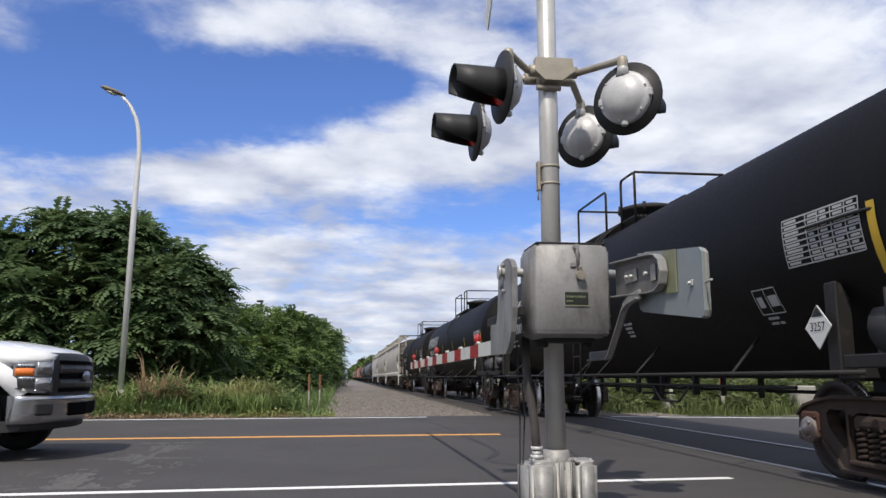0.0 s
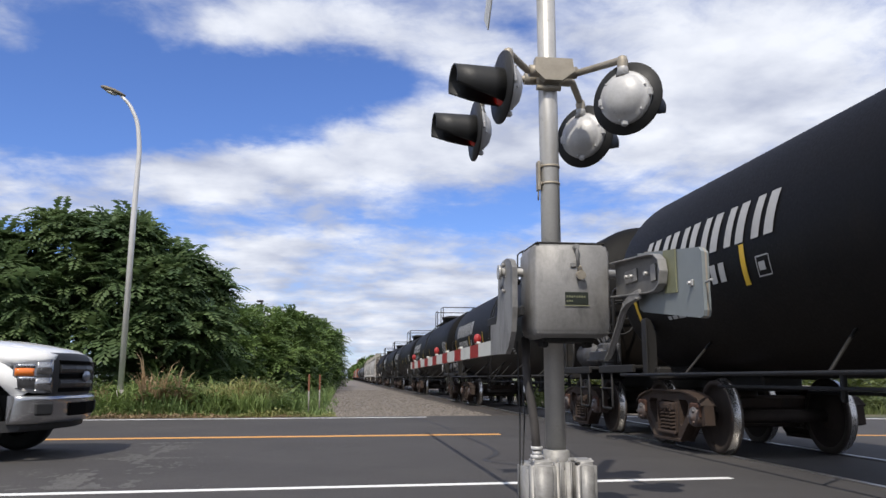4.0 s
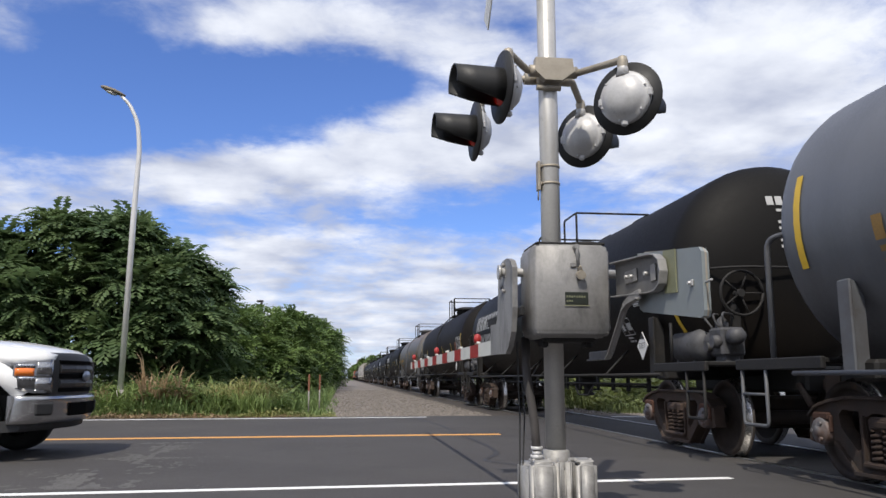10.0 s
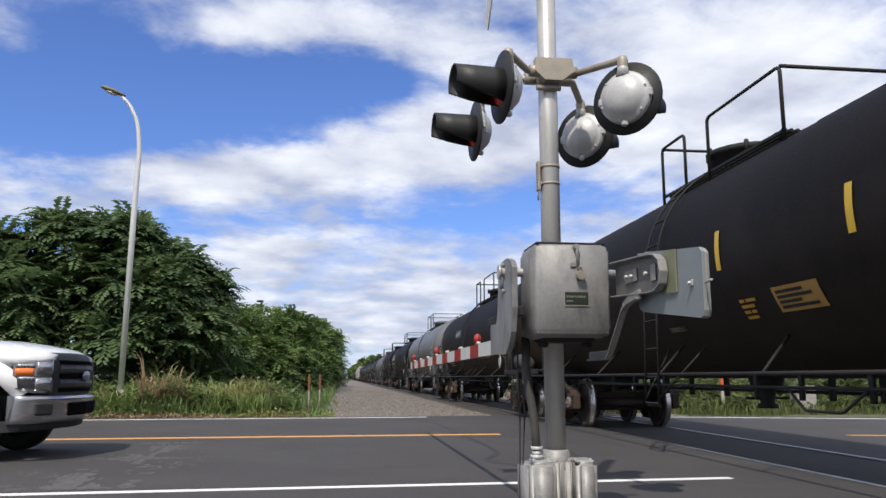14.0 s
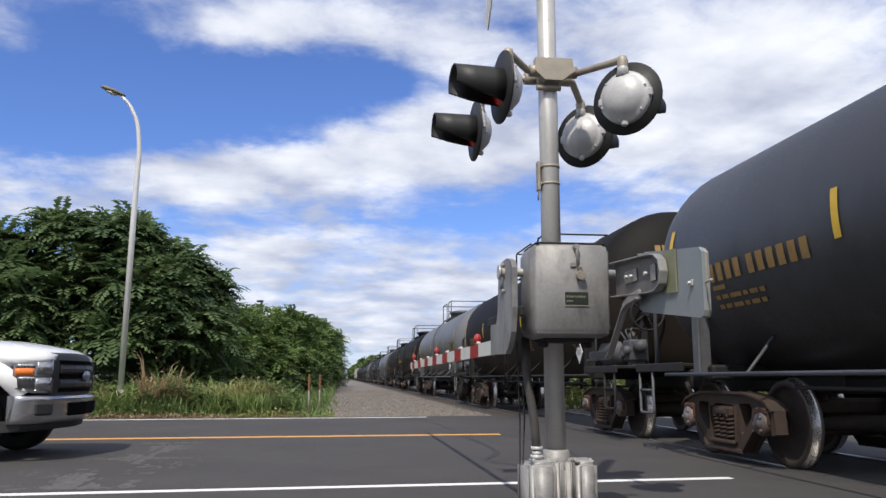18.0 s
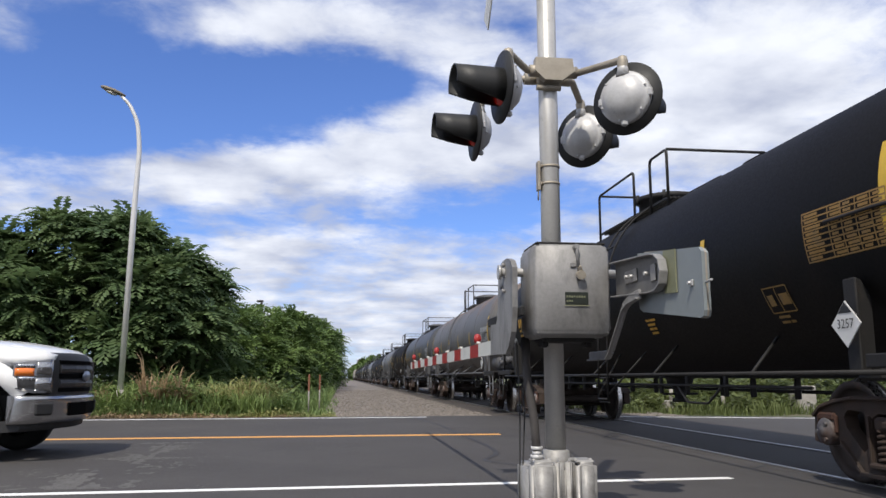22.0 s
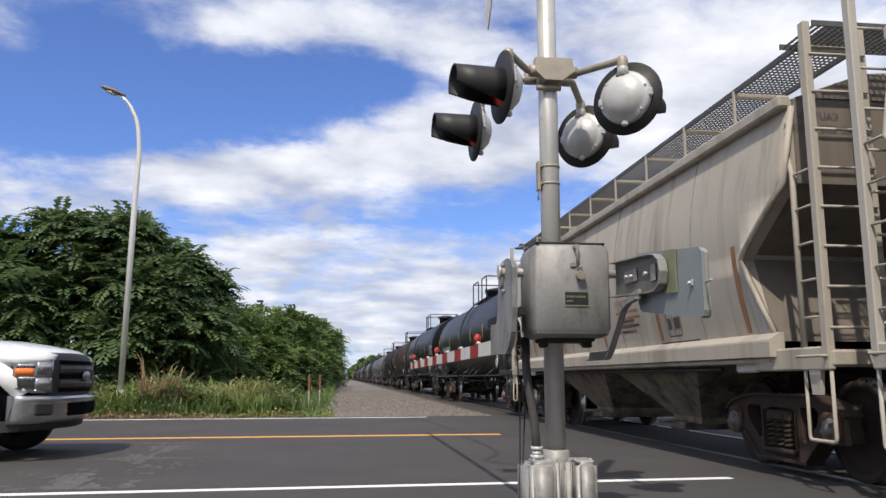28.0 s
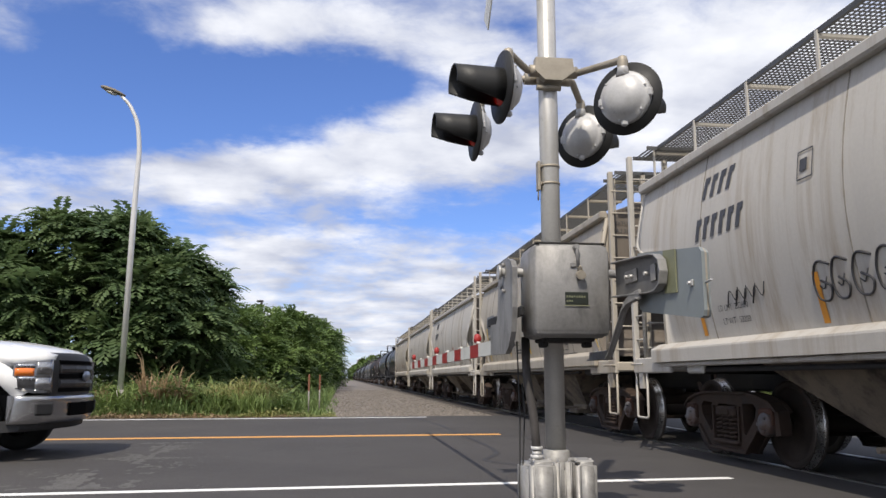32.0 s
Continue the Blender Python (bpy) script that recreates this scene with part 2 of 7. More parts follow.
def surface(name, base, rough=0.6, metal=0.0, var=0.25, scale=3.0, grime=None, grime_at=(0.55, 0.75), grime_scale=1.2, bump=0.15, fine=60.0,
            stretch=None, spec=0.5, rand=0.0, coat=0.0, crown=None, dust_shade=None):
    """Paint, metal or stone with colour variation at two scales, stains of the colour grime, and a fine relief."""
    m, N, L, P = node_mat(name)
    big = noise_node(N, L, scale, 5, 0.6, stretch=stretch)
    sm = noise_node(N, L, fine, 4, 0.65)
    dark = tuple(c * (1 - var) for c in base)
    lite = tuple(min(1, c * (1 + var)) for c in base)
    col = mix(N, L, ramp(N, L, big.outputs[0], 0.3, 0.7).outputs[0], dark, lite)
    col = mix(N, L, 0.35, col, mix(N, L, ramp(N, L, sm.outputs[0], 0.35, 0.65).outputs[0], dark, lite))
    if grime:
        g = noise_node(N, L, grime_scale, 8, 0.7, stretch=stretch)
        col = mix(N, L, ramp(N, L, g.outputs[0], *grime_at).outputs[0], col, grime)
    if crown:
        # a stain that has run down unevenly from the top
        tone, low, high = crown
        tc = N.new("ShaderNodeTexCoord")
        sep = N.new("ShaderNodeSeparateXYZ")
        L.new(tc.outputs["Object"], sep.inputs[0])
        runs = noise_node(N, L, 0.9, 7, 0.65, stretch=(0.25, 1.6, 0.5))
        sc = N.new("ShaderNodeMath")
        sc.operation = "MULTIPLY_ADD"
        L.new(runs.outputs[0], sc.inputs[0])
        sc.inputs[1].default_value = 2.4
        L.new(sep.outputs[2], sc.inputs[2])
        mr = N.new("ShaderNodeMapRange")
        mr.inputs[1].default_value, mr.inputs[2].default_value = low + 1.2, high + 1.2
        L.new(sc.outputs[0], mr.inputs[0])
        col = mix(N, L, mr.outputs[0], col, mix(N, L, ramp(N, L, big.outputs[0], 0.4, 0.6).outputs[0], tone, tuple(1.5 * c + 0.01 for c in tone)))
    if dust_shade:
        # brown road dust low down, uneven upper edge; on grey tanks painted shade too
        tone, low, high = dust_shade
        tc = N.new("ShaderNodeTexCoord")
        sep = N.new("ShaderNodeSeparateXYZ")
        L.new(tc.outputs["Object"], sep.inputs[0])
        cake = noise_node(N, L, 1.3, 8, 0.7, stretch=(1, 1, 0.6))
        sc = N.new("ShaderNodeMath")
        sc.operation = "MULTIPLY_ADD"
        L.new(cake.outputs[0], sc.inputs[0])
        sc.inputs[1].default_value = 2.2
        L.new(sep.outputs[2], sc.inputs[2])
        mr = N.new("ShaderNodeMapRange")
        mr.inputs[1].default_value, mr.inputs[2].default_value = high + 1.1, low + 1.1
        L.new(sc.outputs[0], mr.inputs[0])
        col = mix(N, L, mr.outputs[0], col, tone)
    if rand:
        oi = N.new("ShaderNodeObjectInfo")
        h = N.new("ShaderNodeHueSaturation")
        mr = N.new("ShaderNodeMapRange")
        mr.inputs[3].default_value, mr.inputs[4].default_value = 1 - rand, 1 + rand
        L.new(oi.outputs["Random"], mr.inputs[0])
        L.new(mr.outputs[0], h.inputs["Value"])
        L.new(col, h.inputs["Color"])
        col = h.outputs[0]
    L.new(col, P.inputs["Base Color"])
    P.inputs["Metallic"].default_value = metal
    P.inputs["Specular IOR Level"].default_value = spec
    P.inputs["Coat Weight"].default_value = coat
    rr = ramp(N, L, sm.outputs[0], 0.2, 0.8, (max(0, rough - 0.12),) * 3 + (1,), (min(1, rough + 0.12),) * 3 + (1,))
    L.new(rr.outputs[0], P.inputs["Roughness"])
    if bump:
        b = N.new("ShaderNodeBump")
        b.inputs["Strength"].default_value, b.inputs["Distance"].default_value = bump, 0.01
        L.new(sm.outputs[0], b.inputs["Height"])
        L.new(b.outputs[0], P.inputs["Normal"])
    return m


RUST = (0.13, 0.055, 0.03)
M_ASPHALT = surface("asphalt", (0.051, 0.0468, 0.0458), 0.85, var=0.22, scale=0.5, fine=45, grime=(0.069, 0.064, 0.061), grime_at=(0.48, 0.75), grime_scale=0.35, bump=0.5)
M_WHITE_LINE = surface("road_white", (0.8, 0.8, 0.79), 0.7, var=0.08, scale=6, grime=(0.3, 0.3, 0.3), grime_at=(0.6, 0.85), grime_scale=9, bump=0.2)
M_ORANGE_LINE = surface("road_orange", (0.66, 0.33, 0.09), 0.7, var=0.12, scale=6, grime=(0.25, 0.16, 0.08), grime_at=(0.55, 0.85), grime_scale=9, bump=0.2)
M_GRAVEL = surface("gravel_bed", (0.17, 0.15, 0.135), 0.95, var=0.35, scale=1.2, fine=22, bump=1.0)
M_SOIL = surface("soil", (0.15, 0.118, 0.078), 0.95, var=0.35, scale=0.8, grime=(0.055, 0.075, 0.028), grime_at=(0.36, 0.52), grime_scale=0.5, fine=25, bump=0.8)
M_STEEL = surface("galvanised_steel", (0.5, 0.49, 0.47), 0.42, 0.4, var=0.12, scale=5, grime=(0.25, 0.24, 0.22), grime_at=(0.6, 0.8), grime_scale=8, bump=0.05)
M_ALU = surface("cast_aluminium", (0.275, 0.268, 0.26), 0.55, 0.3, var=0.24, scale=4, grime=(0.125, 0.122, 0.12), grime_at=(0.5, 0.72), grime_scale=4.5, bump=0.12, fine=40, stretch=(1, 1, 0.45))
M_RAIL = surface("rail_steel", (0.33, 0.32, 0.31), 0.4, 0.9, var=0.2, scale=4, bump=0.05)
M_RAIL_RUST = surface("rail_rust", (0.1, 0.055, 0.035), 0.85, 0.2, var=0.3, scale=8, bump=0.3)
M_BLACKISH = surface("dark_iron", (0.013, 0.012, 0.0115), 0.7, 0.1, var=0.3, scale=3, grime=(0.05, 0.038, 0.03), grime_at=(0.58, 0.82), grime_scale=4, bump=0.2)
M_TRUCK_IRON = surface("rusty_cast_iron", (0.046, 0.029, 0.021), 0.82, 0.1, var=0.35, scale=3.5, grime=(0.03, 0.025, 0.022), grime_at=(0.48, 0.7), grime_scale=3, bump=0.3, rand=0.25)
M_WHEEL = surface("wheel_plate", (0.04, 0.03, 0.025), 0.75, 0.3, var=0.35, scale=5, grime=(0.15, 0.07, 0.035), grime_at=(0.6, 0.8), bump=0.2)
M_TREAD = surface("wheel_rim", (0.5, 0.49, 0.48), 0.28, 0.95, var=0.15, scale=10, bump=0.05)
M_ADAPTER = surface("rusty_adapter", (0.075, 0.034, 0.022), 0.8, 0.1, var=0.35, scale=6, grime=(0.05, 0.03, 0.02), grime_at=(0.5, 0.7), grime_scale=5, bump=0.2, rand=0.4)
M_BEARING = surface("bearing_paint", (0.15, 0.145, 0.15), 0.6, 0.2, var=0.3, scale=8, grime=(0.11, 0.06, 0.04), grime_at=(0.45, 0.65), grime_scale=3, bump=0.15, rand=0.5)
M_GRATING = surface("walk_grating", (0.1, 0.1, 0.1), 0.6, 0.5, var=0.2, scale=5, bump=0.1)
M_PLACARD = surface("placard_white", (0.6, 0.6, 0.59), 0.5, var=0.05, scale=5, bump=0.02)
M_INK = surface("black_ink", (0.015, 0.015, 0.015), 0.6, var=0.1, bump=0.0)
M_STRIPE_Y = surface("stripe_yellow", (0.62, 0.40, 0.03), 0.45, var=0.1, scale=8, bump=0.03)
M_STRIPE_O = surface("stripe_orange", (0.62, 0.26, 0.03), 0.45, var=0.1, scale=8, bump=0.03)

M_WHEEL_RIM = surface("wheel_rim_dark", (0.11, 0.095, 0.085), 0.5, 0.7, var=0.25, scale=6, bump=0.1)
M_MARK_W = surface("mark_white", (0.4, 0.4, 0.395), 0.6, var=0.15, scale=5, grime=(0.25, 0.24, 0.23), grime_at=(0.6, 0.85), grime_scale=5, bump=0.03)
M_MARK_Y = surface("mark_yellow", (0.5, 0.27, 0.03), 0.6, var=0.2, scale=5, grime=(0.2, 0.11, 0.03), grime_at=(0.55, 0.85), grime_scale=5, bump=0.03)
M_MARK_FADED = surface("mark_faded_yellow", (0.27, 0.16, 0.045), 0.7, var=0.3, scale=6, grime=(0.1, 0.08, 0.05), grime_at=(0.5, 0.75), grime_scale=6, bump=0.03)
M_MARK_K = surface("mark_dark", (0.06, 0.06, 0.065), 0.6, var=0.3, scale=5, bump=0.03)
M_SPRAY_K = surface("spray_black", (0.03, 0.03, 0.035), 0.6, var=0.3, scale=5, bump=0.03)
M_SIGN_O = surface("sign_orange", (0.3, 0.095, 0.035), 0.6, var=0.15, scale=5, grime=(0.25, 0.1, 0.05), bump=0.03)
M_SIGN_Y = surface("sign_amber", (0.42, 0.24, 0.06), 0.6, var=0.15, scale=5, grime=(0.25, 0.15, 0.06), bump=0.03)
M_PATCH_G = surface("patch_grey", (0.06, 0.06, 0.062), 0.6, var=0.2, scale=3, bump=0.05)
M_STRIPE_B = surface("stripe_brown", (0.28, 0.13, 0.06), 0.6, var=0.15, scale=6, bump=0.03)
M_FIT_GREY = surface("fittings_grey", (0.1, 0.105, 0.115), 0.6, 0.1, var=0.2, scale=4, grime=(0.06, 0.05, 0.045), grime_at=(0.5, 0.75), bump=0.1)
M_VALVE = surface("valve_grey", (0.075, 0.075, 0.08), 0.6, 0.2, var=0.3, scale=6, grime=(0.03, 0.025, 0.02), grime_at=(0.5, 0.7), grime_scale=5, bump=0.2)
M_FIT_DARK = surface("fittings_blue_black", (0.022, 0.024, 0.03), 0.5, 0.1, var=0.25, scale=4, grime=(0.05, 0.045, 0.04), grime_at=(0.55, 0.8), bump=0.1)

# ---- ground, road and track ----
LEAN = math.tan(radians(2.75))


def sheet(name, poly, z, mat, kind="structure", label="", category="", thick=0.02):
    bm = bm_new()
    prism(bm, poly, "z", z - thick, z)
    return solo(name, bm, mat, label, category, "", kind)


def strip(name, x0, x1, y0, w, z, mat, lean, label):
    return sheet(name, [(x0, y0 + lean * x0 - w / 2), (x1, y0 + lean * x1 - w / 2), (x1, y0 + lean * x1 + w / 2), (x0, y0 + lean * x0 + w / 2)], z, mat, "structure", label, "road marking", 0.004)


def ground():
    bm = bm_new()
    add_faces(bm, [(-1500, -1500, -0.12), (1500, -1500, -0.12), (1500, 2500, -0.12), (-1500, 2500, -0.12)], [(0, 1, 2, 3)])
    solo("ground", bm, M_SOIL, "flat grassy ground reaching to the horizon", "ground", kind="structure")
    sheet("road", [(-120, -4 - 120 * LEAN), (60, -4), (60, 17.5 - 0.31 * 44), (16, 17.2), (6.5, 19.9), (3.2, 20.2), (-120, 19.75 - 120 * LEAN)], -0.012, M_ASPHALT, "structure", "dark grey asphalt road crossing the railway", "road", 0.3)
    strip("near_edge_line", -60, 3.7, 7.22, 0.12, -0.006, M_WHITE_LINE, LEAN, "worn white edge line painted on asphalt")
    strip("centre_line", -60, 2.65, 13.4, 0.25, -0.006, M_ORANGE_LINE, LEAN * 0.8, "orange centre line painted on asphalt")
    strip("far_edge_line", -60, 2.0, 19.40, 0.14, -0.006, M_WHITE_LINE, LEAN, "white edge line painted on asphalt")
    strip("far_edge_line", 6.6, 30, 21.3, 0.14, -0.006, M_WHITE_LINE, -0.31, "white edge line painted on asphalt")
    strip("centre_line", 8.4, 30, 14.4, 0.16, -0.006, M_ORANGE_LINE, -0.22, "orange centre line painted on asphalt")
    bm = bm_new()
    prism(bm, [(-0.55, 20.05), (3.0, 20.25), (9.0, 20.0), (9.0, 900), (-0.8, 900)], "z", -0.3, -0.05)
    solo("ballast", bm, M_GRAVEL, "grey crushed-stone ballast beside the track", "gravel", kind="structure")
    sheet("track_bed", [(3.75, 20.35), (6.9, 20.15), (6.9, 900), (3.75, 900)], -0.044, M_BED, "structure", "dark oily ballast between the rails", "gravel", 0.02)


def track():
    for x in (-0.7525, 0.7525):
        bm = bm_new()
        prof = [(-0.036, 0), (0.036, 0), (0.036, -0.035), (0.01, -0.05), (0.01, -0.15), (0.07, -0.17), (-0.07, -0.17), (-0.01, -0.15), (-0.01, -0.05), (-0.036, -0.035)]
        prism(bm, [(TRACK_X0 + x + a, b) for a, b in prof], "y", -60, 900)
        sheet("flangeway", [(TRACK_X0 + x - (0.105 if x > 0 else -0.04), -60), (TRACK_X0 + x - (0.04 if x > 0 else -0.105), -60), (TRACK_X0 + x - (0.04 if x > 0 else -0.105), 20.0), (TRACK_X0 + x - (0.105 if x > 0 else -0.04), 20.0)], -0.008, M_GROOVE, "structure", "flat dark strip for the flangeway beside the rail", "road", 0.003)
        solo("rail", bm, M_RAIL, "steel rail with a bright worn head set in the crossing", "rail", "rails", "structure")


def ribbon(name, pts, w, z, mat, label, cat):
    """A narrow flat band along pts on the road."""
    pts = [Vector((x, y, z)) for x, y in pts]
    path = rounded(pts, 0.5, 4)
    bm = bm_new()
    rows = []
    rng = random.Random(len(pts))
    for i, p in enumerate(path):
        d = (path[min(i + 1, len(path) - 1)] - path[max(i - 1, 0)]).normalized()
        s = Vector((-d.y, d.x, 0)) * w * rng.uniform(0.7, 1.2) / 2
        rows.append((bm.verts.new(p - s), bm.verts.new(p + s)))
    for a, b in zip(rows, rows[1:]):
        bm.faces.new((a[0], a[1], b[1], b[0]))
    return solo(name, bm, mat, label, cat, kind="structure")


def road_wear():
    """Sealed cracks, and the pale scraped trail across the lane."""
    ribbon("sealed_crack", [(1.75, 18.9), (1.77, 18.44), (1.96, 16.2), (1.98, 13.7), (2.02, 12.1), (2.04, 11.1), (1.97, 10.2), (1.79, 9.66), (1.64, 9.4), (1.7, 9.14), (1.95, 8.75), (2.2, 8.3)], 0.07, -0.0095, M_TAR, "dark sealed crack wandering over asphalt", "road crack")
    ribbon("sealed_crack", [(3.4, 15.5), (2.9, 12.8), (3.0, 10.5), (2.6, 8.2)], 0.04, -0.0095, M_TAR, "dark sealed crack wandering over asphalt", "road crack")
    rng = random.Random(12)
    cl = Cloud()
    for i in range(9000):
        t = rng.random() ** 1.3
        y = 7.4 + 5.1 * t
        mid = -2.28 - 0.22 * t
        x = mid + rng.gauss(0, 0.30) * (1.1 - 0.62 * t)
        streak = 0.55 * noise.noise(Vector((x * 2.2 + y * 0.5, y * 0.9, 4.0))) + 0.45 * noise.noise(Vector((x * 7, y * 5, 1.0)))
        if abs(y - 10.05) < 0.14 or abs(y - 12.35) < 0.12:
            x += rng.uniform(-0.35, 0.35)
            streak += 0.25
        if abs(x - mid + 0.02) < 0.03:
            streak -= 0.3
        if streak < 0.10:
            continue
        lx, ly = rng.uniform(0.006, 0.026), rng.uniform(0.01, 0.05)
        z = -0.0108 + 0.00001 * (i % 80)
        cl.quad(Vector((x - lx, y - ly * 0.3, z)), Vector((x + lx * 0.2, y - ly, z)), Vector((x + lx, y + ly * 0.4, z)), Vector((x - lx * 0.3, y + ly, z)))
    bm = cl.mesh("scraped_trail", M_SCRAPE)
    solo("scraped_trail", bm, None, "pale scraped trail worn across the asphalt lane", "road wear", kind="stuff")
    # loose stones on the gravel beside the track
    protos = []
    for k in range(5):
        b2 = bmesh.new()
        bmesh.ops.create_icosphere(b2, subdivisions=1, radius=1.0)
        protos.append(([v.co * (1 + 0.35 * noise.noise(v.co * 1.7 + Vector((k * 3, 0, 0)))) for v in b2.verts], [[v.index for v in f.verts] for f in b2.faces]))
        b2.free()
    vs, fs = [], []
    for i in range(13000):
        t = rng.random() ** 2.2
        y = 20.1 + 45 * t
        x = rng.uniform(-0.55, 3.85) if rng.random() < 0.75 else rng.uniform(6.6, 8.8)
        r = rng.uniform(0.014, 0.036)
        co, fc = protos[i % 5]
        a = rng.uniform(0, 6.28)
        ca, sa = math.cos(a), math.sin(a)
        k = len(vs)
        vs += [(x + (p.x * ca - p.y * sa) * r, y + (p.x * sa + p.y * ca) * r, -0.045 + p.z * r * 0.7) for p in co]
        fs += [[q + k for q in f] for f in fc]
    me = bpy.data.meshes.new("gravel_stones")
    me.from_pydata(vs, [], fs)
    me.materials.append(M_STONES)
    solo("gravel_stones", me, None, "loose grey crushed stones beside the track", "gravel", kind="stuff")


def stone_mat():
    m, N, L, P = node_mat("crushed_stone")
    ge = N.new("ShaderNodeNewGeometry")
    col = mix(N, L, ge.outputs["Random Per Island"], (0.1, 0.088, 0.078), (0.25, 0.22, 0.19))
    L.new(col, P.inputs["Base Color"])
    P.inputs["Roughness"].default_value = 0.9
    return m


M_BED = surface("oily_ballast", (0.055, 0.046, 0.04), 0.95, var=0.4, scale=1.5, fine=20, bump=1.0)
M_GROOVE = surface("flangeway_dark", (0.022, 0.019, 0.017), 0.95, var=0.3, scale=3, bump=0.4)
M_STONES = stone_mat()
M_TAR = surface("crack_tar", (0.03, 0.029, 0.03), 0.7, var=0.2, scale=8, bump=0.2)
M_SCRAPE = surface("scraped_asphalt", (0.105, 0.101, 0.097), 0.9, var=0.25, scale=9, bump=0.3)
road_wear()
TRACK_X0 = 5.48
ground()
track()

# ---- crossing signal with its gate ----
M_BLACK_PAINT = surface("signal_black", (0.012, 0.012, 0.012), 0.55, var=0.3, scale=6, grime=(0.03, 0.028, 0.025), bump=0.08)
M_SILVER = surface("silver_paint", (0.5, 0.495, 0.49), 0.48, 0.2, var=0.14, scale=7, grime=(0.25, 0.25, 0.25), grime_at=(0.6, 0.8), grime_scale=9, bump=0.05)
# darker copy of the cast aluminium: shade inside the channel painted into its web
M_WEB = surface("shaded_web", (0.15, 0.147, 0.143), 0.65, 0.2, var=0.25, scale=6, grime=(0.08, 0.078, 0.075), grime_at=(0.5, 0.75), grime_scale=6, bump=0.1)
M_BRONZE = surface("weathered_cast_clamp", (0.36, 0.32, 0.26), 0.55, 0.4, var=0.18, scale=9, bump=0.1)
M_RED = surface("gate_red", (0.32, 0.022, 0.02), 0.45, var=0.12, scale=8, bump=0.03)
M_GATE_WHITE = surface("gate_white", (0.6, 0.6, 0.56), 0.5, var=0.08, scale=6, grime=(0.42, 0.4, 0.36), bump=0.03)
M_PLATE_GREY = surface("weight_plate", (0.23, 0.255, 0.26), 0.55, 0.15, var=0.1, scale=6, grime=(0.22, 0.22, 0.2), grime_at=(0.58, 0.8), grime_scale=4, bump=0.05)
M_OLIVE = surface("olive_plate", (0.21, 0.215, 0.13), 0.55, 0.2, var=0.15, scale=8, bump=0.05)
M_NAMEPLATE = surface("nameplate_green", (0.012, 0.016, 0.01), 0.5, var=0.2, scale=20, bump=0.02)
M_PEDESTAL = surface("pedestal_aluminium", (0.32, 0.312, 0.3), 0.52, 0.25, var=0.22, scale=5, grime=(0.17, 0.165, 0.155), grime_at=(0.5, 0.75), grime_scale=7, bump=0.08)
M_RUBBER = surface("black_rubber", (0.03, 0.03, 0.03), 0.7, var=0.2, scale=12, bump=0.1)
M_HOSE = surface("weathered_hose", (0.055, 0.05, 0.048), 0.75, var=0.2, scale=12, bump=0.15)


def lens_mat():
    m, N, L, P = node_mat("red_lens")
    P.inputs["Base Color"].default_value = (0.28, 0.012, 0.012, 1)
    P.inputs["Roughness"].default_value = 0.15
    P.inputs["Emission Color"].default_value = (1, 0.04, 0.02, 1)
    P.inputs["Emission Strength"].default_value = 0.03
    return m


M_LENS = lens_mat()
PX, PY = 1.475, 5.5
SIGNAL = thing("crossing_signal", pose(PX, PY, -0.05), "galvanised railway crossing mast with flashing lights and lowered gate", "crossing signal")
SIGNAL_AT = Matrix.Translation((-PX, -PY, 0.05))


def sig(name, bm, mat, label="", parent=None):
    """A part of the signal, built in the place's own axes."""
    if parent is None:
        bm.transform(SIGNAL_AT)
        return part(name, bm, mat, SIGNAL, label)
    bm.transform(SIGNAL_AT)
    return part(name, bm, mat, parent, label)


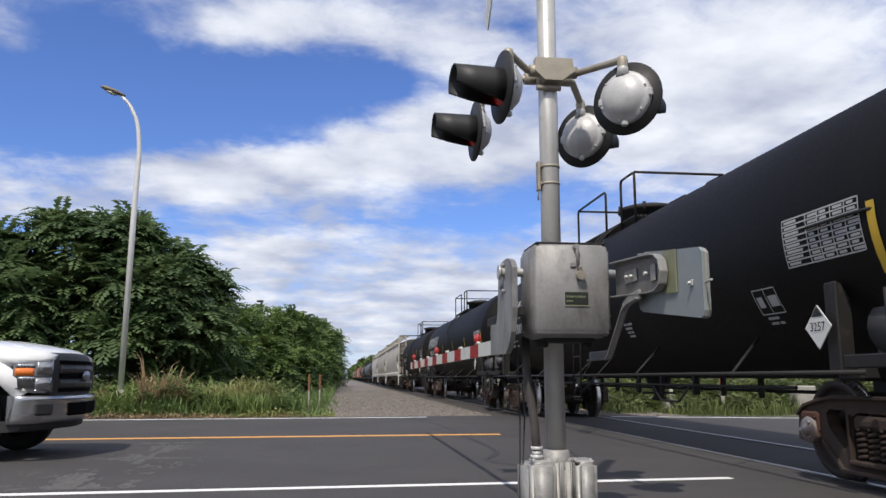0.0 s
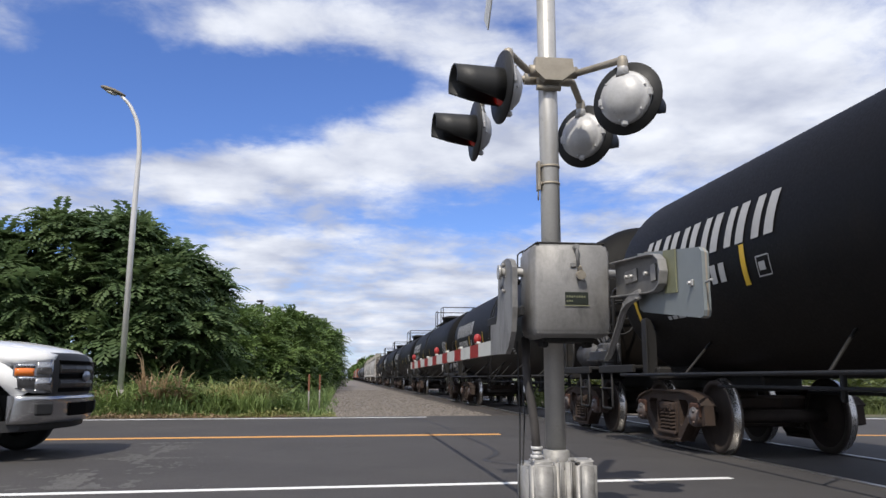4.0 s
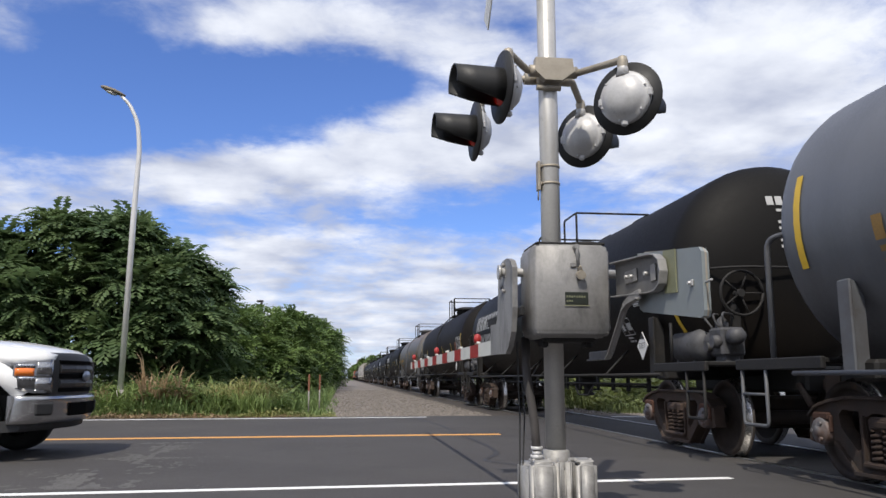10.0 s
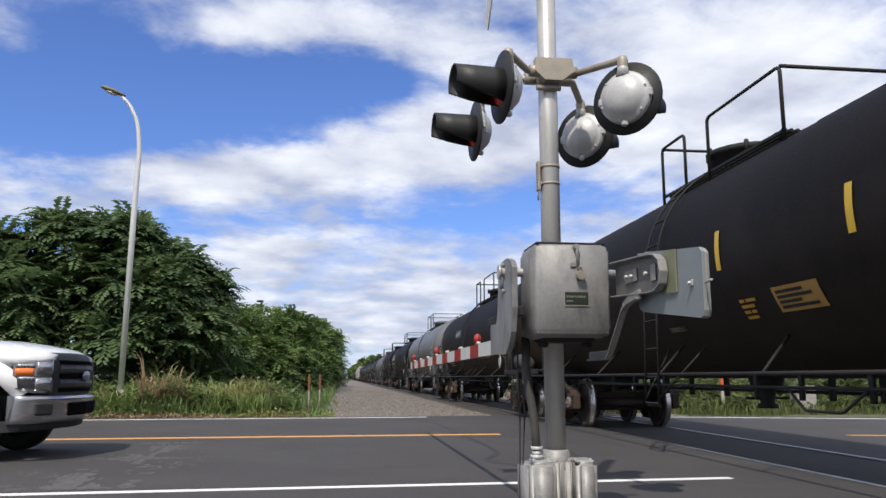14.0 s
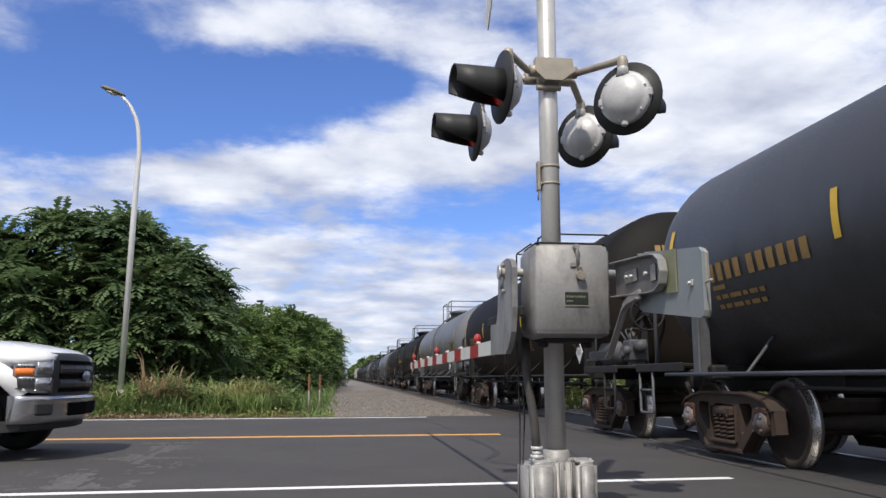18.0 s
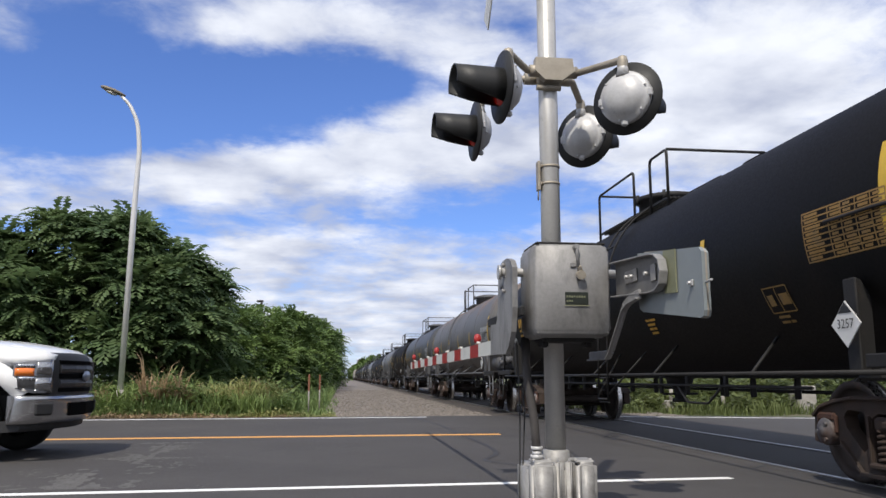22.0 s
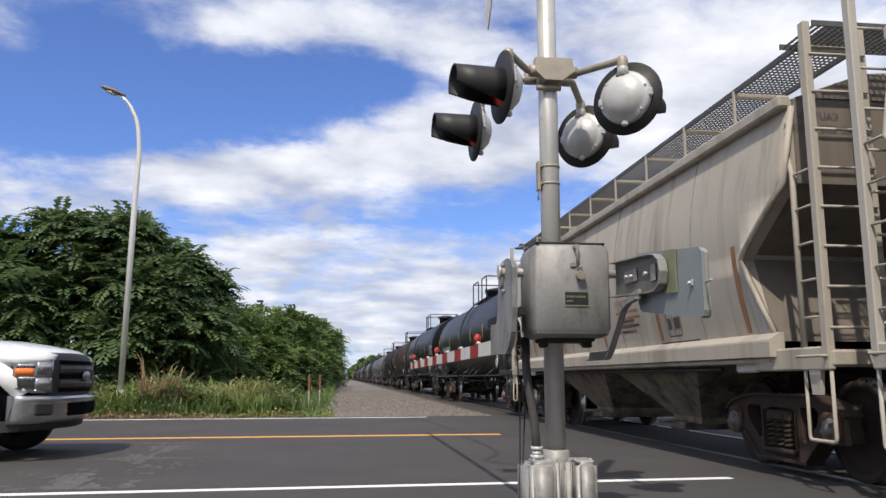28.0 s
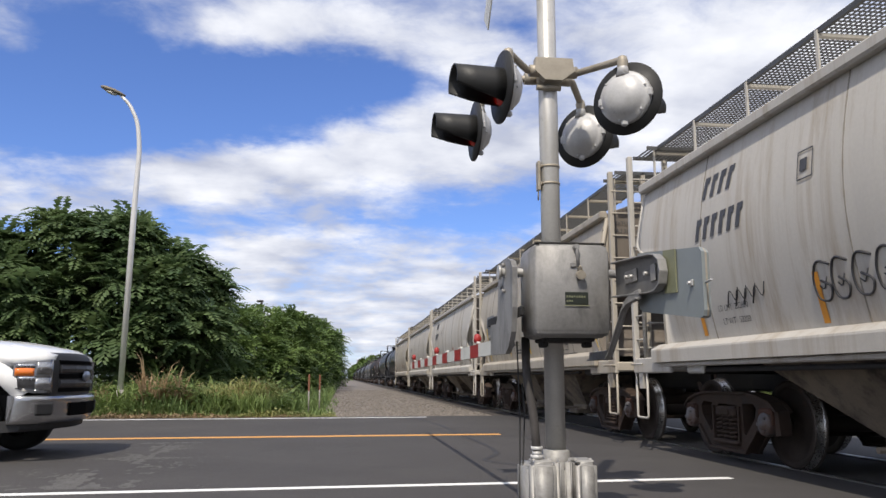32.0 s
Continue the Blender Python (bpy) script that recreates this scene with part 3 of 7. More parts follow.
def light_unit(name, c, n):
    """A flashing light at c that looks along n: round backing, hood, lens and silver housing."""
    c, n = Vector(c), Vector(n).normalized()
    bm = bm_new()
    lathe(bm, [(-0.006, 0.0), (-0.006, 0.25), (0.006, 0.25), (0.006, 0.0)], c, n, 40)
    unit = sig(name, bm, M_BLACK_PAINT, "flashing crossing light with a round black backing")
    bm = bm_new()
    lathe(bm, [(-0.135, 0.0), (-0.13, 0.06), (-0.112, 0.11), (-0.08, 0.145), (-0.05, 0.165), (-0.048, 0.178), (-0.006, 0.18)], c, n, 28)
    up = Vector((0, 0, 1))
    side = n.cross(up).normalized()
    for k in (-1, 1):
        q = c - n * 0.03 + side * k * 0.175
        box(bm, q, (0.04, 0.04, 0.06), 0.01)
    box(bm, c - n * 0.05 - up * 0.185, (0.04, 0.04, 0.035), 0.008)
    for a in range(6):
        w = side * math.cos(a * 1.05 + 0.3) + up * math.sin(a * 1.05 + 0.3)
        box(bm, c - n * 0.06 + w * 0.165, (0.014, 0.014, 0.014), 0.003)
    cyl(bm, c - n * 0.05 + up * 0.14, c - n * 0.05 + up * 0.25, 0.05, 0.025, 12)
    sig("housing", bm, M_SILVER, "silver-painted lamp housing", unit)
    bm = bm_new()
    lathe(bm, [(0.007, 0.128), (0.03, 0.115), (0.045, 0.075), (0.05, 0.0)], c, n, 24)
    sig("lens", bm, M_LENS, "round red lens", unit)
    bm = bm_new()
    rows = []
    for s, r, t0 in ((0.0, 0.132, 0.86), (0.08, 0.131, 0.8), (0.2, 0.129, 0.71), (0.34, 0.126, 0.6)):
        row = []
        for rr in (r, r - 0.008):
            for i in range(33):
                a = math.pi / 2 + (i / 16 - 1) * math.pi * t0
                row.append(bm.verts.new(c + n * (0.006 + s) + side * rr * math.cos(a) + up * (rr * math.sin(a) + s * 0.02)))
        rows.append(row)
    for a, b in zip(rows, rows[1:]):
        for i in range(32):
            bm.faces.new((a[i], a[i + 1], b[i + 1], b[i])).smooth = True
            bm.faces.new((a[33 + i], b[33 + i], b[34 + i], a[34 + i])).smooth = True
        for i in (0, 32):
            bm.faces.new((a[i], b[i], b[33 + i], a[33 + i]))
    for row in (rows[0], rows[-1]):
        for i in range(32):
            bm.faces.new((row[i], row[i + 1], row[34 + i], row[33 + i]))
    sig("hood", bm, M_BLACK_PAINT, "black tunnel hood", unit)
    return unit


def signal():
    bm = bm_new()
    cyl(bm, (PX, PY, 0.3), (PX, PY, 5.2), 0.0705, seg=32)
    sig("mast", bm, M_STEEL, "galvanised steel tube mast")
    # pedestal of two cast boxes round the mast's foot
    bm = bm_new()
    box(bm, (PX - 0.025, PY - 0.02, 0.11), (0.43, 0.42, 0.5))
    for x0, x1 in ((-0.245, -0.075), (0.065, 0.205)):
        box(bm, (PX + (x0 + x1) / 2, PY - 0.24, 0.165), (x1 - x0, 0.12, 0.45))
    for x in (-0.045, 0.03):
        box(bm, (PX + x, PY - 0.225, 0.19), (0.06, 0.1, 0.44))
    bmesh.ops.bevel(bm, geom=bm.edges[:], offset=0.028, segments=3, affect="EDGES", clamp_overlap=True)
    for f in bm.faces:
        f.smooth = True
    box(bm, (PX - 0.04, PY, -0.02), (0.62, 0.6, 0.1), 0.02)
    lathe(bm, [(0.36, 0.1), (0.44, 0.095), (0.45, 0.075)], (PX, PY, 0), (0, 0, 1), 20)
    base = sig("pedestal", bm, M_PEDESTAL, "cast aluminium pedestal with two lidded boxes")
    for x in (-0.155, 0.13):
        bm = bm_new()
        box(bm, (PX + x, PY - 0.17, 0.388), (0.125, 0.2, 0.022), 0.01)
        for dx in (-0.05, 0.05):
            cyl(bm, (PX + x + dx, PY - 0.2, 0.38), (PX + x + dx, PY - 0.2, 0.405), 0.014, seg=8)
        cyl(bm, (PX + x - 0.05, PY - 0.1, 0.385), (PX + x + 0.06, PY - 0.1, 0.385), 0.016, seg=8)
        sig("pedestal_lid", bm, M_PEDESTAL, "", base)
    # mechanism housing
    bm = bm_new()
    box(bm, (1.475, 5.19, 1.512), (0.53, 0.43, 0.625), 0.04)
    bmesh.ops.bevel(bm, geom=bm.edges[:], offset=0.022, segments=2, affect="EDGES", clamp_overlap=True)
    for f in bm.faces:
        f.smooth = True
    housing = sig("gate_mechanism", bm, M_ALU, "grey cast gate mechanism housing")
    bm = bm_new()
    box(bm, (1.475, 5.19, 1.822), (0.47, 0.37, 0.014), 0.004)
    sig("top_seam", bm, M_BLACKISH, "", housing)
    bm = bm_new()
    box(bm, (1.475, 5.22, 1.195), (0.34, 0.3, 0.04), 0.01)
    for x in (-0.15, 0.15):
        box(bm, (1.475 + x, 5.2, 1.17), (0.05, 0.1, 0.06), 0.01)
    sig("underside", bm, M_BLACKISH, "", housing)
    bm = bm_new()
    tube(bm, [(1.497, 4.955, 1.80), (1.497, 4.945, 1.79), (1.505, 4.945, 1.66)], 0.011, 8)
    cyl(bm, (1.497, 4.985, 1.79), (1.497, 4.935, 1.79), 0.018, seg=10)
    box(bm, (1.478, 4.968, 1.672), (0.04, 0.012, 0.03), 0.004)
    sig("latch", bm, M_ALU, "", housing)
    bm = bm_new()
    cyl(bm, (1.52, 4.965, 1.607), (1.52, 4.925, 1.6), 0.03, seg=14)
    tube(bm, rounded([(1.505, 4.95, 1.63), (1.51, 4.94, 1.66), (1.52, 4.94, 1.66), (1.53, 4.95, 1.63)], 0.01), 0.006, 6)
    sig("padlock", bm, M_BRONZE, "weathered bronze padlock", housing)
    bm = bm_new()
    box(bm, (1.497, 4.972, 1.452), (0.155, 0.008, 0.082), 0.003)
    pl = sig("nameplate", bm, M_NAMEPLATE, "small dark green nameplate", housing)
    bm = bm_new()
    rng = random.Random(3)
    for i in range(8):
        w = rng.uniform(0.006, 0.012)
        box(bm, (1.432 + i * 0.0165, 4.967, 1.463 + rng.uniform(-0.002, 0.002)), (w, 0.003, 0.013))
    for i in range(3):
        box(bm, (1.434 + i * 0.015, 4.967, 1.434), (0.009, 0.003, 0.01))
    box(bm, (1.497, 4.967, 1.405), (0.165, 0.004, 0.006))
    sig("plate_lettering", bm, M_OLIVE, "", pl)
    # crank shaft and the gate side arms
    bm = bm_new()
    cyl(bm, (1.05, 5.3, 1.66), (1.9, 5.3, 1.66), 0.03, seg=14)
    cyl(bm, (1.055, 5.3, 1.66), (1.04, 5.3, 1.66), 0.05, seg=14)
    sig("crank_shaft", bm, M_STEEL)
    bm = bm_new()
    prism(bm, [(5.04, 1.66), (5.10, 1.715), (5.22, 1.745), (5.36, 1.745), (5.48, 1.715), (5.52, 1.66), (5.56, 1.42), (5.60, 1.34), (5.64, 1.325), (5.84, 1.33), (5.85, 1.11), (5.3, 1.10), (5.2, 1.14), (5.1, 1.24), (5.05, 1.4)], "x", 1.085, 1.12)
    for y, z in ((5.3, 1.71), (5.36, 1.56), (5.3, 1.53)):
        cyl(bm, (1.085, y, z), (1.065, y, z), 0.014, seg=8)
    sig("gate_side_arm", bm, M_ALU, "flat galvanised arm that carries the gate")
    bm = bm_new()
    box(bm, (1.14, 5.6, 1.37), (0.03, 1.2, 0.065), 0.008)
    sig("gate_clamp", bm, M_BLACKISH)
    # counterweight arm: an open channel, with plates at its end
    def up_z(y, k):
        return 1.167 + 0.06 * y + 0.222 * k
    outer = [(5.0, 1.0), (4.34, 1.0), (4.25, 0.95), (4.19, 0.8), (4.17, 0.5), (4.19, 0.2), (4.25, 0.05), (4.34, 0.0), (5.0, 0.0)]
    outer = [(y, up_z(y, k)) for y, k in outer]
    bm = bm_new()
    for a, b in zip(outer, outer[1:]):
        bar(bm, (1.757, a[0], a[1]), (1.757, b[0], b[1]), 0.009, 0.05)
    channel = sig("counterweight_arm", bm, M_ALU, "cast channel arm of the counterweight")
    bm = bm_new()
    prism(bm, outer, "x", 1.775, 1.785)
    sig("channel_web", bm, M_WEB, "channel web in a tone darkened for its shade", channel)
    for y, w, h in ((4.7, 0.2, 0.08), (4.34, 0.07, 0.1)):
        bm = bm_new()
        box(bm, (1.768, y, up_z(y, 0.52)), (0.012, w, h), 0.004)
        sig("channel_plate", bm, M_ALU, "", channel)
    for y in (4.74, 4.66, 4.42):
        bm = bm_new()
        cyl(bm, (1.77, y, up_z(y, 0.52)), (1.74, y, up_z(y, 0.52)), 0.012, seg=8)
        sig("channel_bolt", bm, M_STEEL, "", channel)
    bm = bm_new()
    brace = [(4.5, 1.435), (4.66, 1.42), (4.76, 1.385), (5.04, 1.125), (5.1, 1.09), (5.5, 1.09)]
    for a, b in zip(brace, brace[1:]):
        bar(bm, (1.745, a[0], a[1]), (1.745, b[0], b[1]), 0.06, 0.02)
        bar(bm, (1.73, a[0], a[1] - 0.026), (1.73, b[0], b[1] - 0.026), 0.012, 0.03)
    sig("arm_brace", bm, M_ALU)
    bm = bm_new()
    prism(bm, [(4.08, 1.40), (4.08, 1.64), (4.24, 1.655), (4.24, 1.41)], "x", 1.788, 1.796)
    sig("olive_shim", bm, M_OLIVE, "olive painted shim plate")
    for i, (mm, y0, y1) in enumerate(((M_PLATE_GREY, 3.78, 4.66), (M_BRONZE, 3.80, 4.6), (M_PLATE_GREY, 3.82, 4.6))):
        bm = bm_new()
        pts = [(y0 + 0.03, 1.607), (y1, 1.705), (y1 + 0.01, 1.40), (y1 - 0.01, 1.355), (y1 - 0.06, 1.335), (y0 + 0.05, 1.243), (y0 + 0.01, 1.25), (y0, 1.28), (y0, 1.58)]
        prism(bm, pts, "x", 1.80 + i * 0.02, 1.818 + i * 0.02)
        sig("counterweight", bm, mm, "flat counterweight plate")
    bm = bm_new()
    cyl(bm, (1.80, 3.9, 1.43), (1.772, 3.9, 1.43), 0.009, seg=8)
    box(bm, (1.795, 3.9, 1.43), (0.01, 0.035, 0.035), 0.004)
    sig("weight_bolt", bm, M_STEEL)
    bm = bm_new()
    cyl(bm, (1.79, 3.66, 1.42), (1.82, 3.79, 1.42), 0.006, seg=6)
    sig("weight_bolt", bm, M_STEEL)
    # conduit hose and hanging wires
    bm = bm_new()
    tube(bm, rounded([(1.25, 5.4, 1.22), (1.25, 5.4, 0.95), (1.29, 5.37, 0.7), (1.305, 5.35, 0.4)], 0.2, 6), 0.03, 12)
    sig("conduit_hose", bm, M_HOSE, "dark flexible conduit hose")
    bm = bm_new()
    for z, r in ((0.47, 0.042), (0.44, 0.036), (0.415, 0.045)):
        cyl(bm, (1.303, 5.35, z - 0.012), (1.303, 5.35, z + 0.012), r, seg=12)
    sig("hose_fitting", bm, M_SILVER)
    for x, z0 in ((0.0, 1.1), (0.035, 0.8)):
        bm = bm_new()
        tube(bm, [(1.235 + x, 5.62, z0 + 0.1), (1.245 + x, 5.6, 0.7), (1.235 + x * 0.6, 5.58, 0.3), (1.225 + x * 0.4, 5.58, 0.0), (1.2 + x, 5.5, -0.03)], 0.006, 5)
        sig("loose_wire", bm, M_RUBBER, "thin black loose wire")
    # clamp, band and light arms
    bm = bm_new()
    prism(bm, [(1.35, 3.27), (1.63, 3.27), (1.64, 3.17), (1.55, 3.10), (1.42, 3.10), (1.345, 3.17)], "y", 5.35, 5.42)
    cyl(bm, (PX, PY, 3.09), (PX, PY, 3.25), 0.085, seg=20)
    cyl(bm, (1.37, 5.42, 3.06), (1.55, 5.42, 3.06), 0.022, seg=8)
    sig("light_clamp", bm, M_BRONZE, "weathered cast clamp for the lights")
    for z in (2.475, 2.345):
        bm = bm_new()
        cyl(bm, (PX, PY, z - 0.009), (PX, PY, z + 0.009), 0.075, seg=24)
        box(bm, (PX - 0.08, PY - 0.02, z), (0.02, 0.05, 0.02))
        sig("mast_band", bm, M_BRONZE)
    bm = bm_new()
    box(bm, (PX - 0.09, PY - 0.02, 2.4), (0.022, 0.06, 0.22), 0.004)
    tube(bm, [(PX - 0.09, PY - 0.02, 2.32), (PX - 0.095, PY - 0.02, 2.22)], 0.006, 5)
    sig("small_bracket", bm, M_BRONZE)
    units = (((1.03, 5.04, 2.90), (-0.99, -0.11, 0.0)), ((1.035, 6.20, 2.96), (-0.99, -0.06, 0.0)), ((1.85, 4.86, 2.79), (0.72, 0.69, 0.0)), ((1.845, 5.80, 2.82), (0.72, 0.69, 0.0)))
    for c, n in units:
        u = light_unit("flashing_light", c, n)
        n = Vector(n).normalized()
        top = Vector(c) - n * 0.05 + Vector((0, 0, 0.25))
        near = Vector((1.36 if c[0] < PX else 1.62, 5.4 if c[1] < PY else 5.56, 3.18))
        bm = bm_new()
        tube(bm, rounded([near, near + Vector(((-0.06 if c[0] < PX else 0.06), 0, 0)), top + Vector((0, 0.0, 0.01)), top - Vector((0, 0, 0.06))], 0.04), 0.026, 10)
        lathe(bm, [(-0.05, 0.034), (0.0, 0.038), (0.03, 0.03), (0.045, 0.0)], top, (0, 0, 1), 14)
        cyl(bm, near - Vector((0.05, 0, 0)), near + Vector((0.05, 0, 0)), 0.045, seg=12)
        sig("light_arm", bm, M_BRONZE)
    # crossed boards near the mast's head
    for a in (45, -45):
        bm = bm_new()
        box(bm, (0, 0, 0), (0.012, 1.22, 0.23), 0.003, Matrix.Rotation(radians(a), 3, "X"))
        bm.transform(Matrix.Translation((1.12, 5.66, 4.28)))
        sig("crossbuck_board", bm, M_GATE_WHITE, "white crossed sign board")
    # gate arm of red and white pieces, with three lamps
    ends = [5.86] + [6.5 + 1.01 * i + d for i in range(7) for d in (0.0, 0.44)] + [13.3]
    for i, (a, b) in enumerate(zip(ends, ends[1:])):
        bm = bm_new()
        z = 1.165 - 0.004 * i / 2
        box(bm, (1.115, (a + b) / 2, z), (0.028, b - a, 0.108))
        sig("gate_board", bm, M_RED if i % 2 == 1 else M_GATE_WHITE, "red gate board" if i % 2 == 1 else "white gate board")
        if i % 2 == 1:
            bm = bm_new()
            box(bm, (1.115, a + 0.1, z + 0.066), (0.03, 0.12, 0.022), 0.006)
            sig("board_clip", bm, M_GATE_WHITE)
    for y in (6.62, 9.62, 12.8):
        bm = bm_new()
        cyl(bm, (1.115, y, 1.2), (1.115, y, 1.24), 0.012, seg=8)
        lathe(bm, [(-0.045, 0.0), (-0.035, 0.024), (0.0, 0.031), (0.035, 0.024), (0.045, 0.0)], (1.115, y, 1.265), (0, 0, 1), 14)
        lathe(bm, [(-0.03, 0.0), (-0.028, 0.026), (0.028, 0.026), (0.03, 0.0)], (1.115, y, 1.26), (1, 0, 0), 14)
        sig("gate_lamp", bm, M_RED, "small red lamp on the gate arm")


signal()

# ---- street lamp, markers and the ground's small things ----
def street_lamp():
    lamp = thing("street_lamp", pose(-5.87, 22, -0.1), "tall galvanised street lamp with a curved arm, standing in weeds", "street lamp")
    bm = bm_new()
    path = rounded([(0, 0, 0.5), (0.06, 0, 5.9), (0.10, 0, 7.3), (0.0, 0, 8.1), (-0.25, 0, 8.6), (-0.5, 0, 8.85)], 0.5, 5)
    tube(bm, path, [0.078 - 0.036 * i / (len(path) - 1) for i in range(len(path))], 14)
    part("pole", bm, M_POLE, lamp, "tapered galvanised pole")
    bm = bm_new()
    box(bm, (0, 0, 0.25), (0.42, 0.42, 0.6), 0.04)
    cyl(bm, (0, 0, 0.5), (0, 0, 0.72), 0.17, 0.12, 14)
    part("base", bm, M_CONCRETE, lamp, "grey transformer base")
    bm = bm_new()
    m = Matrix.Rotation(radians(20), 4, "Y")
    lathe(bm, [(-0.36, 0.0), (-0.34, 0.07), (-0.2, 0.15), (0.05, 0.16), (0.25, 0.09), (0.36, 0.05), (0.38, 0.0)], (0, 0, 0), (1, 0, 0), 16)
    bm.transform(Matrix.Translation((-0.72, 0, 8.97)) @ m @ Matrix.Diagonal((1, 1, 0.45, 1)))
    head = part("lamp_head", bm, M_LAMP_HEAD, lamp, "brown cobra lamp head")
    bm = bm_new()
    lathe(bm, [(0, 0.0), (0, 0.12), (0.03, 0.1), (0.05, 0.0)], (0, 0, 0), (0, 0, -1), 14)
    bm.transform(Matrix.Translation((-0.76, 0, 8.92)) @ m @ Matrix.Diagonal((1.4, 1, 1, 1)))
    part("lamp_glass", bm, M_PLACARD, head)


M_POLE = surface("pale_galvanised_pole", (0.66, 0.65, 0.63), 0.4, 0.3, var=0.08, scale=3, bump=0.03)
M_CONCRETE = surface("concrete", (0.33, 0.31, 0.28), 0.9, var=0.2, scale=4, grime=(0.2, 0.19, 0.17), bump=0.4)
M_LAMP_HEAD = surface("lamp_head_brown", (0.2, 0.17, 0.13), 0.6, 0.2, var=0.15, scale=6, bump=0.05)
M_RUSTY_HEAD = surface("marker_rusty", (0.22, 0.09, 0.05), 0.7, var=0.3, scale=12, bump=0.1)
M_POST = surface("post_white_worn", (0.24, 0.225, 0.2), 0.7, var=0.2, scale=12, bump=0.1)
M_ORANGE = surface("marker_orange", (0.55, 0.11, 0.03), 0.6, var=0.15, scale=8, bump=0.05)
street_lamp()


def marker(x, y, label, h=0.95, r=0.035, top=M_ORANGE):
    p = thing("marker_post", pose(x, y, -0.1), label, "marker post", "marker posts")
    bm = bm_new()
    cyl(bm, (0, 0, 0), (0, 0, h * 0.62), r, seg=10)
    part("post", bm, M_POST, p)
    bm = bm_new()
    box(bm, (0, 0, h * 0.81), (r * 2.2, r * 1.0, h * 0.4), 0.01)
    part("marker_head", bm, top, p)


marker(-0.93, 21.6, "thin white marker post with a rusty orange head, beside weeds", 1.12, 0.022, M_RUSTY_HEAD)
marker(-0.70, 23.4, "thin white marker post with a rusty orange head, beside weeds", 1.12, 0.022, M_RUSTY_HEAD)
marker(11.4, 23.0, "white marker post with an orange head in grass", 1.05, 0.06)


def roadside_blocks():
    bm = bm_new()
    box(bm, (0, 0, 0.35), (0.62, 0.55, 0.9), 0.03)
    solo("concrete_block", bm, M_CONCRETE, "weathered concrete block standing in grass", "concrete block", at=pose(13.9, 22.9, -0.1))
    b = thing("utility_box", pose(9.9, 23.4, -0.1), "small pale utility box in roadside grass", "utility box")
    bm = bm_new()
    box(bm, (0, 0, 0.18), (0.42, 0.35, 0.36), 0.03)
    part("cabinet", bm, M_CONCRETE, b)
    bm = bm_new()
    cyl(bm, (0.03, 0, 0.3), (0.03, 0, 0.75), 0.06, seg=10)
    part("riser_pipe", bm, M_CONCRETE, b)


roadside_blocks()


def far_lamp():
    p = thing("street_lamp", pose(-6.25, 60, -0.1), "distant dark street lamp rising above the shrubs", "street lamp")
    bm = bm_new()
    cyl(bm, (0, 0, 0), (0, 0, 6.6), 0.09, 0.07, 8)
    part("pole", bm, M_BLACKISH, p)
    bm = bm_new()
    box(bm, (-0.12, 0, 6.7), (0.5, 0.2, 0.16), 0.03)
    part("lamp_head", bm, M_BLACKISH, p)


far_lamp()


def far_building():
    """A plain storage tower beyond the woods at the line's end."""
    b = thing("storage_building", pose(9.0, 440, -0.12), "distant pale pink storage tower beyond the woods", "building")
    bm = bm_new()
    box(bm, (0, 0, 5.2), (4, 4, 10.4), 0.1)
    part("wall", bm, M_FAR_WALL, b)
    bm = bm_new()
    prism(bm, [(-2.3, 10.4), (2.3, 10.4), (0, 11.3)], "y", -2.2, 2.2)
    part("roof", bm, M_FAR_ROOF, b, "grey gabled roof")


M_FAR_WALL = surface("pink_render", (0.4, 0.28, 0.25), 0.8, var=0.15, scale=0.5, bump=0.1)
M_FAR_ROOF = surface("grey_roof", (0.2, 0.19, 0.19), 0.8, var=0.15, scale=0.5, bump=0.1)
far_building()

# ---- trees, bushes and weeds ----
def leaf_mat(name, base, var=0.35, scale=0.8, thin=0.35):
    m, N, L, P = node_mat(name)
    g = N.new("ShaderNodeNewGeometry")
    n = noise_node(N, L, scale, 4, 0.6, coord="Object")
    dark, lite = tuple(c * (1 - var) for c in base), tuple(c * (1 + var) for c in base)
    col = mix(N, L, g.outputs["Random Per Island"], dark, lite)
    col = mix(N, L, 0.5, col, mix(N, L, ramp(N, L, n.outputs[0], 0.35, 0.65).outputs[0], dark, (lite[0] * 1.25, lite[1], lite[2] * 0.8)))
    L.new(col, P.inputs["Base Color"])
    P.inputs["Roughness"].default_value = 0.6
    P.inputs["Specular IOR Level"].default_value = 0.3
    tr = N.new("ShaderNodeBsdfTranslucent")
    L.new(col, tr.inputs[0])
    sh = N.new("ShaderNodeMixShader")
    sh.inputs[0].default_value = thin
    out = N["Material Output"]
    L.new(P.outputs[0], sh.inputs[1])
    L.new(tr.outputs[0], sh.inputs[2])
    L.new(sh.outputs[0], out.inputs[0])
    return m


M_LEAF = leaf_mat("sumac_leaf", (0.108, 0.175, 0.08), 0.42, 0.8, 0.42)
M_LEAF2 = leaf_mat("shrub_leaf", (0.105, 0.175, 0.056), 0.5, 0.9, 0.3)
M_GRASS = leaf_mat("grass_blade", (0.165, 0.25, 0.092), 0.4, 0.6)
M_DRY = leaf_mat("dry_weed", (0.3, 0.235, 0.15), 0.35, 0.6)
M_PALE_GRASS = leaf_mat("pale_grass_blade", (0.25, 0.29, 0.13), 0.35, 0.6)
M_WEED = leaf_mat("weed_leaf", (0.16, 0.235, 0.085), 0.4, 0.8, 0.4)
M_VERGE = leaf_mat("verge_blade", (0.12, 0.16, 0.06), 0.4, 0.6)
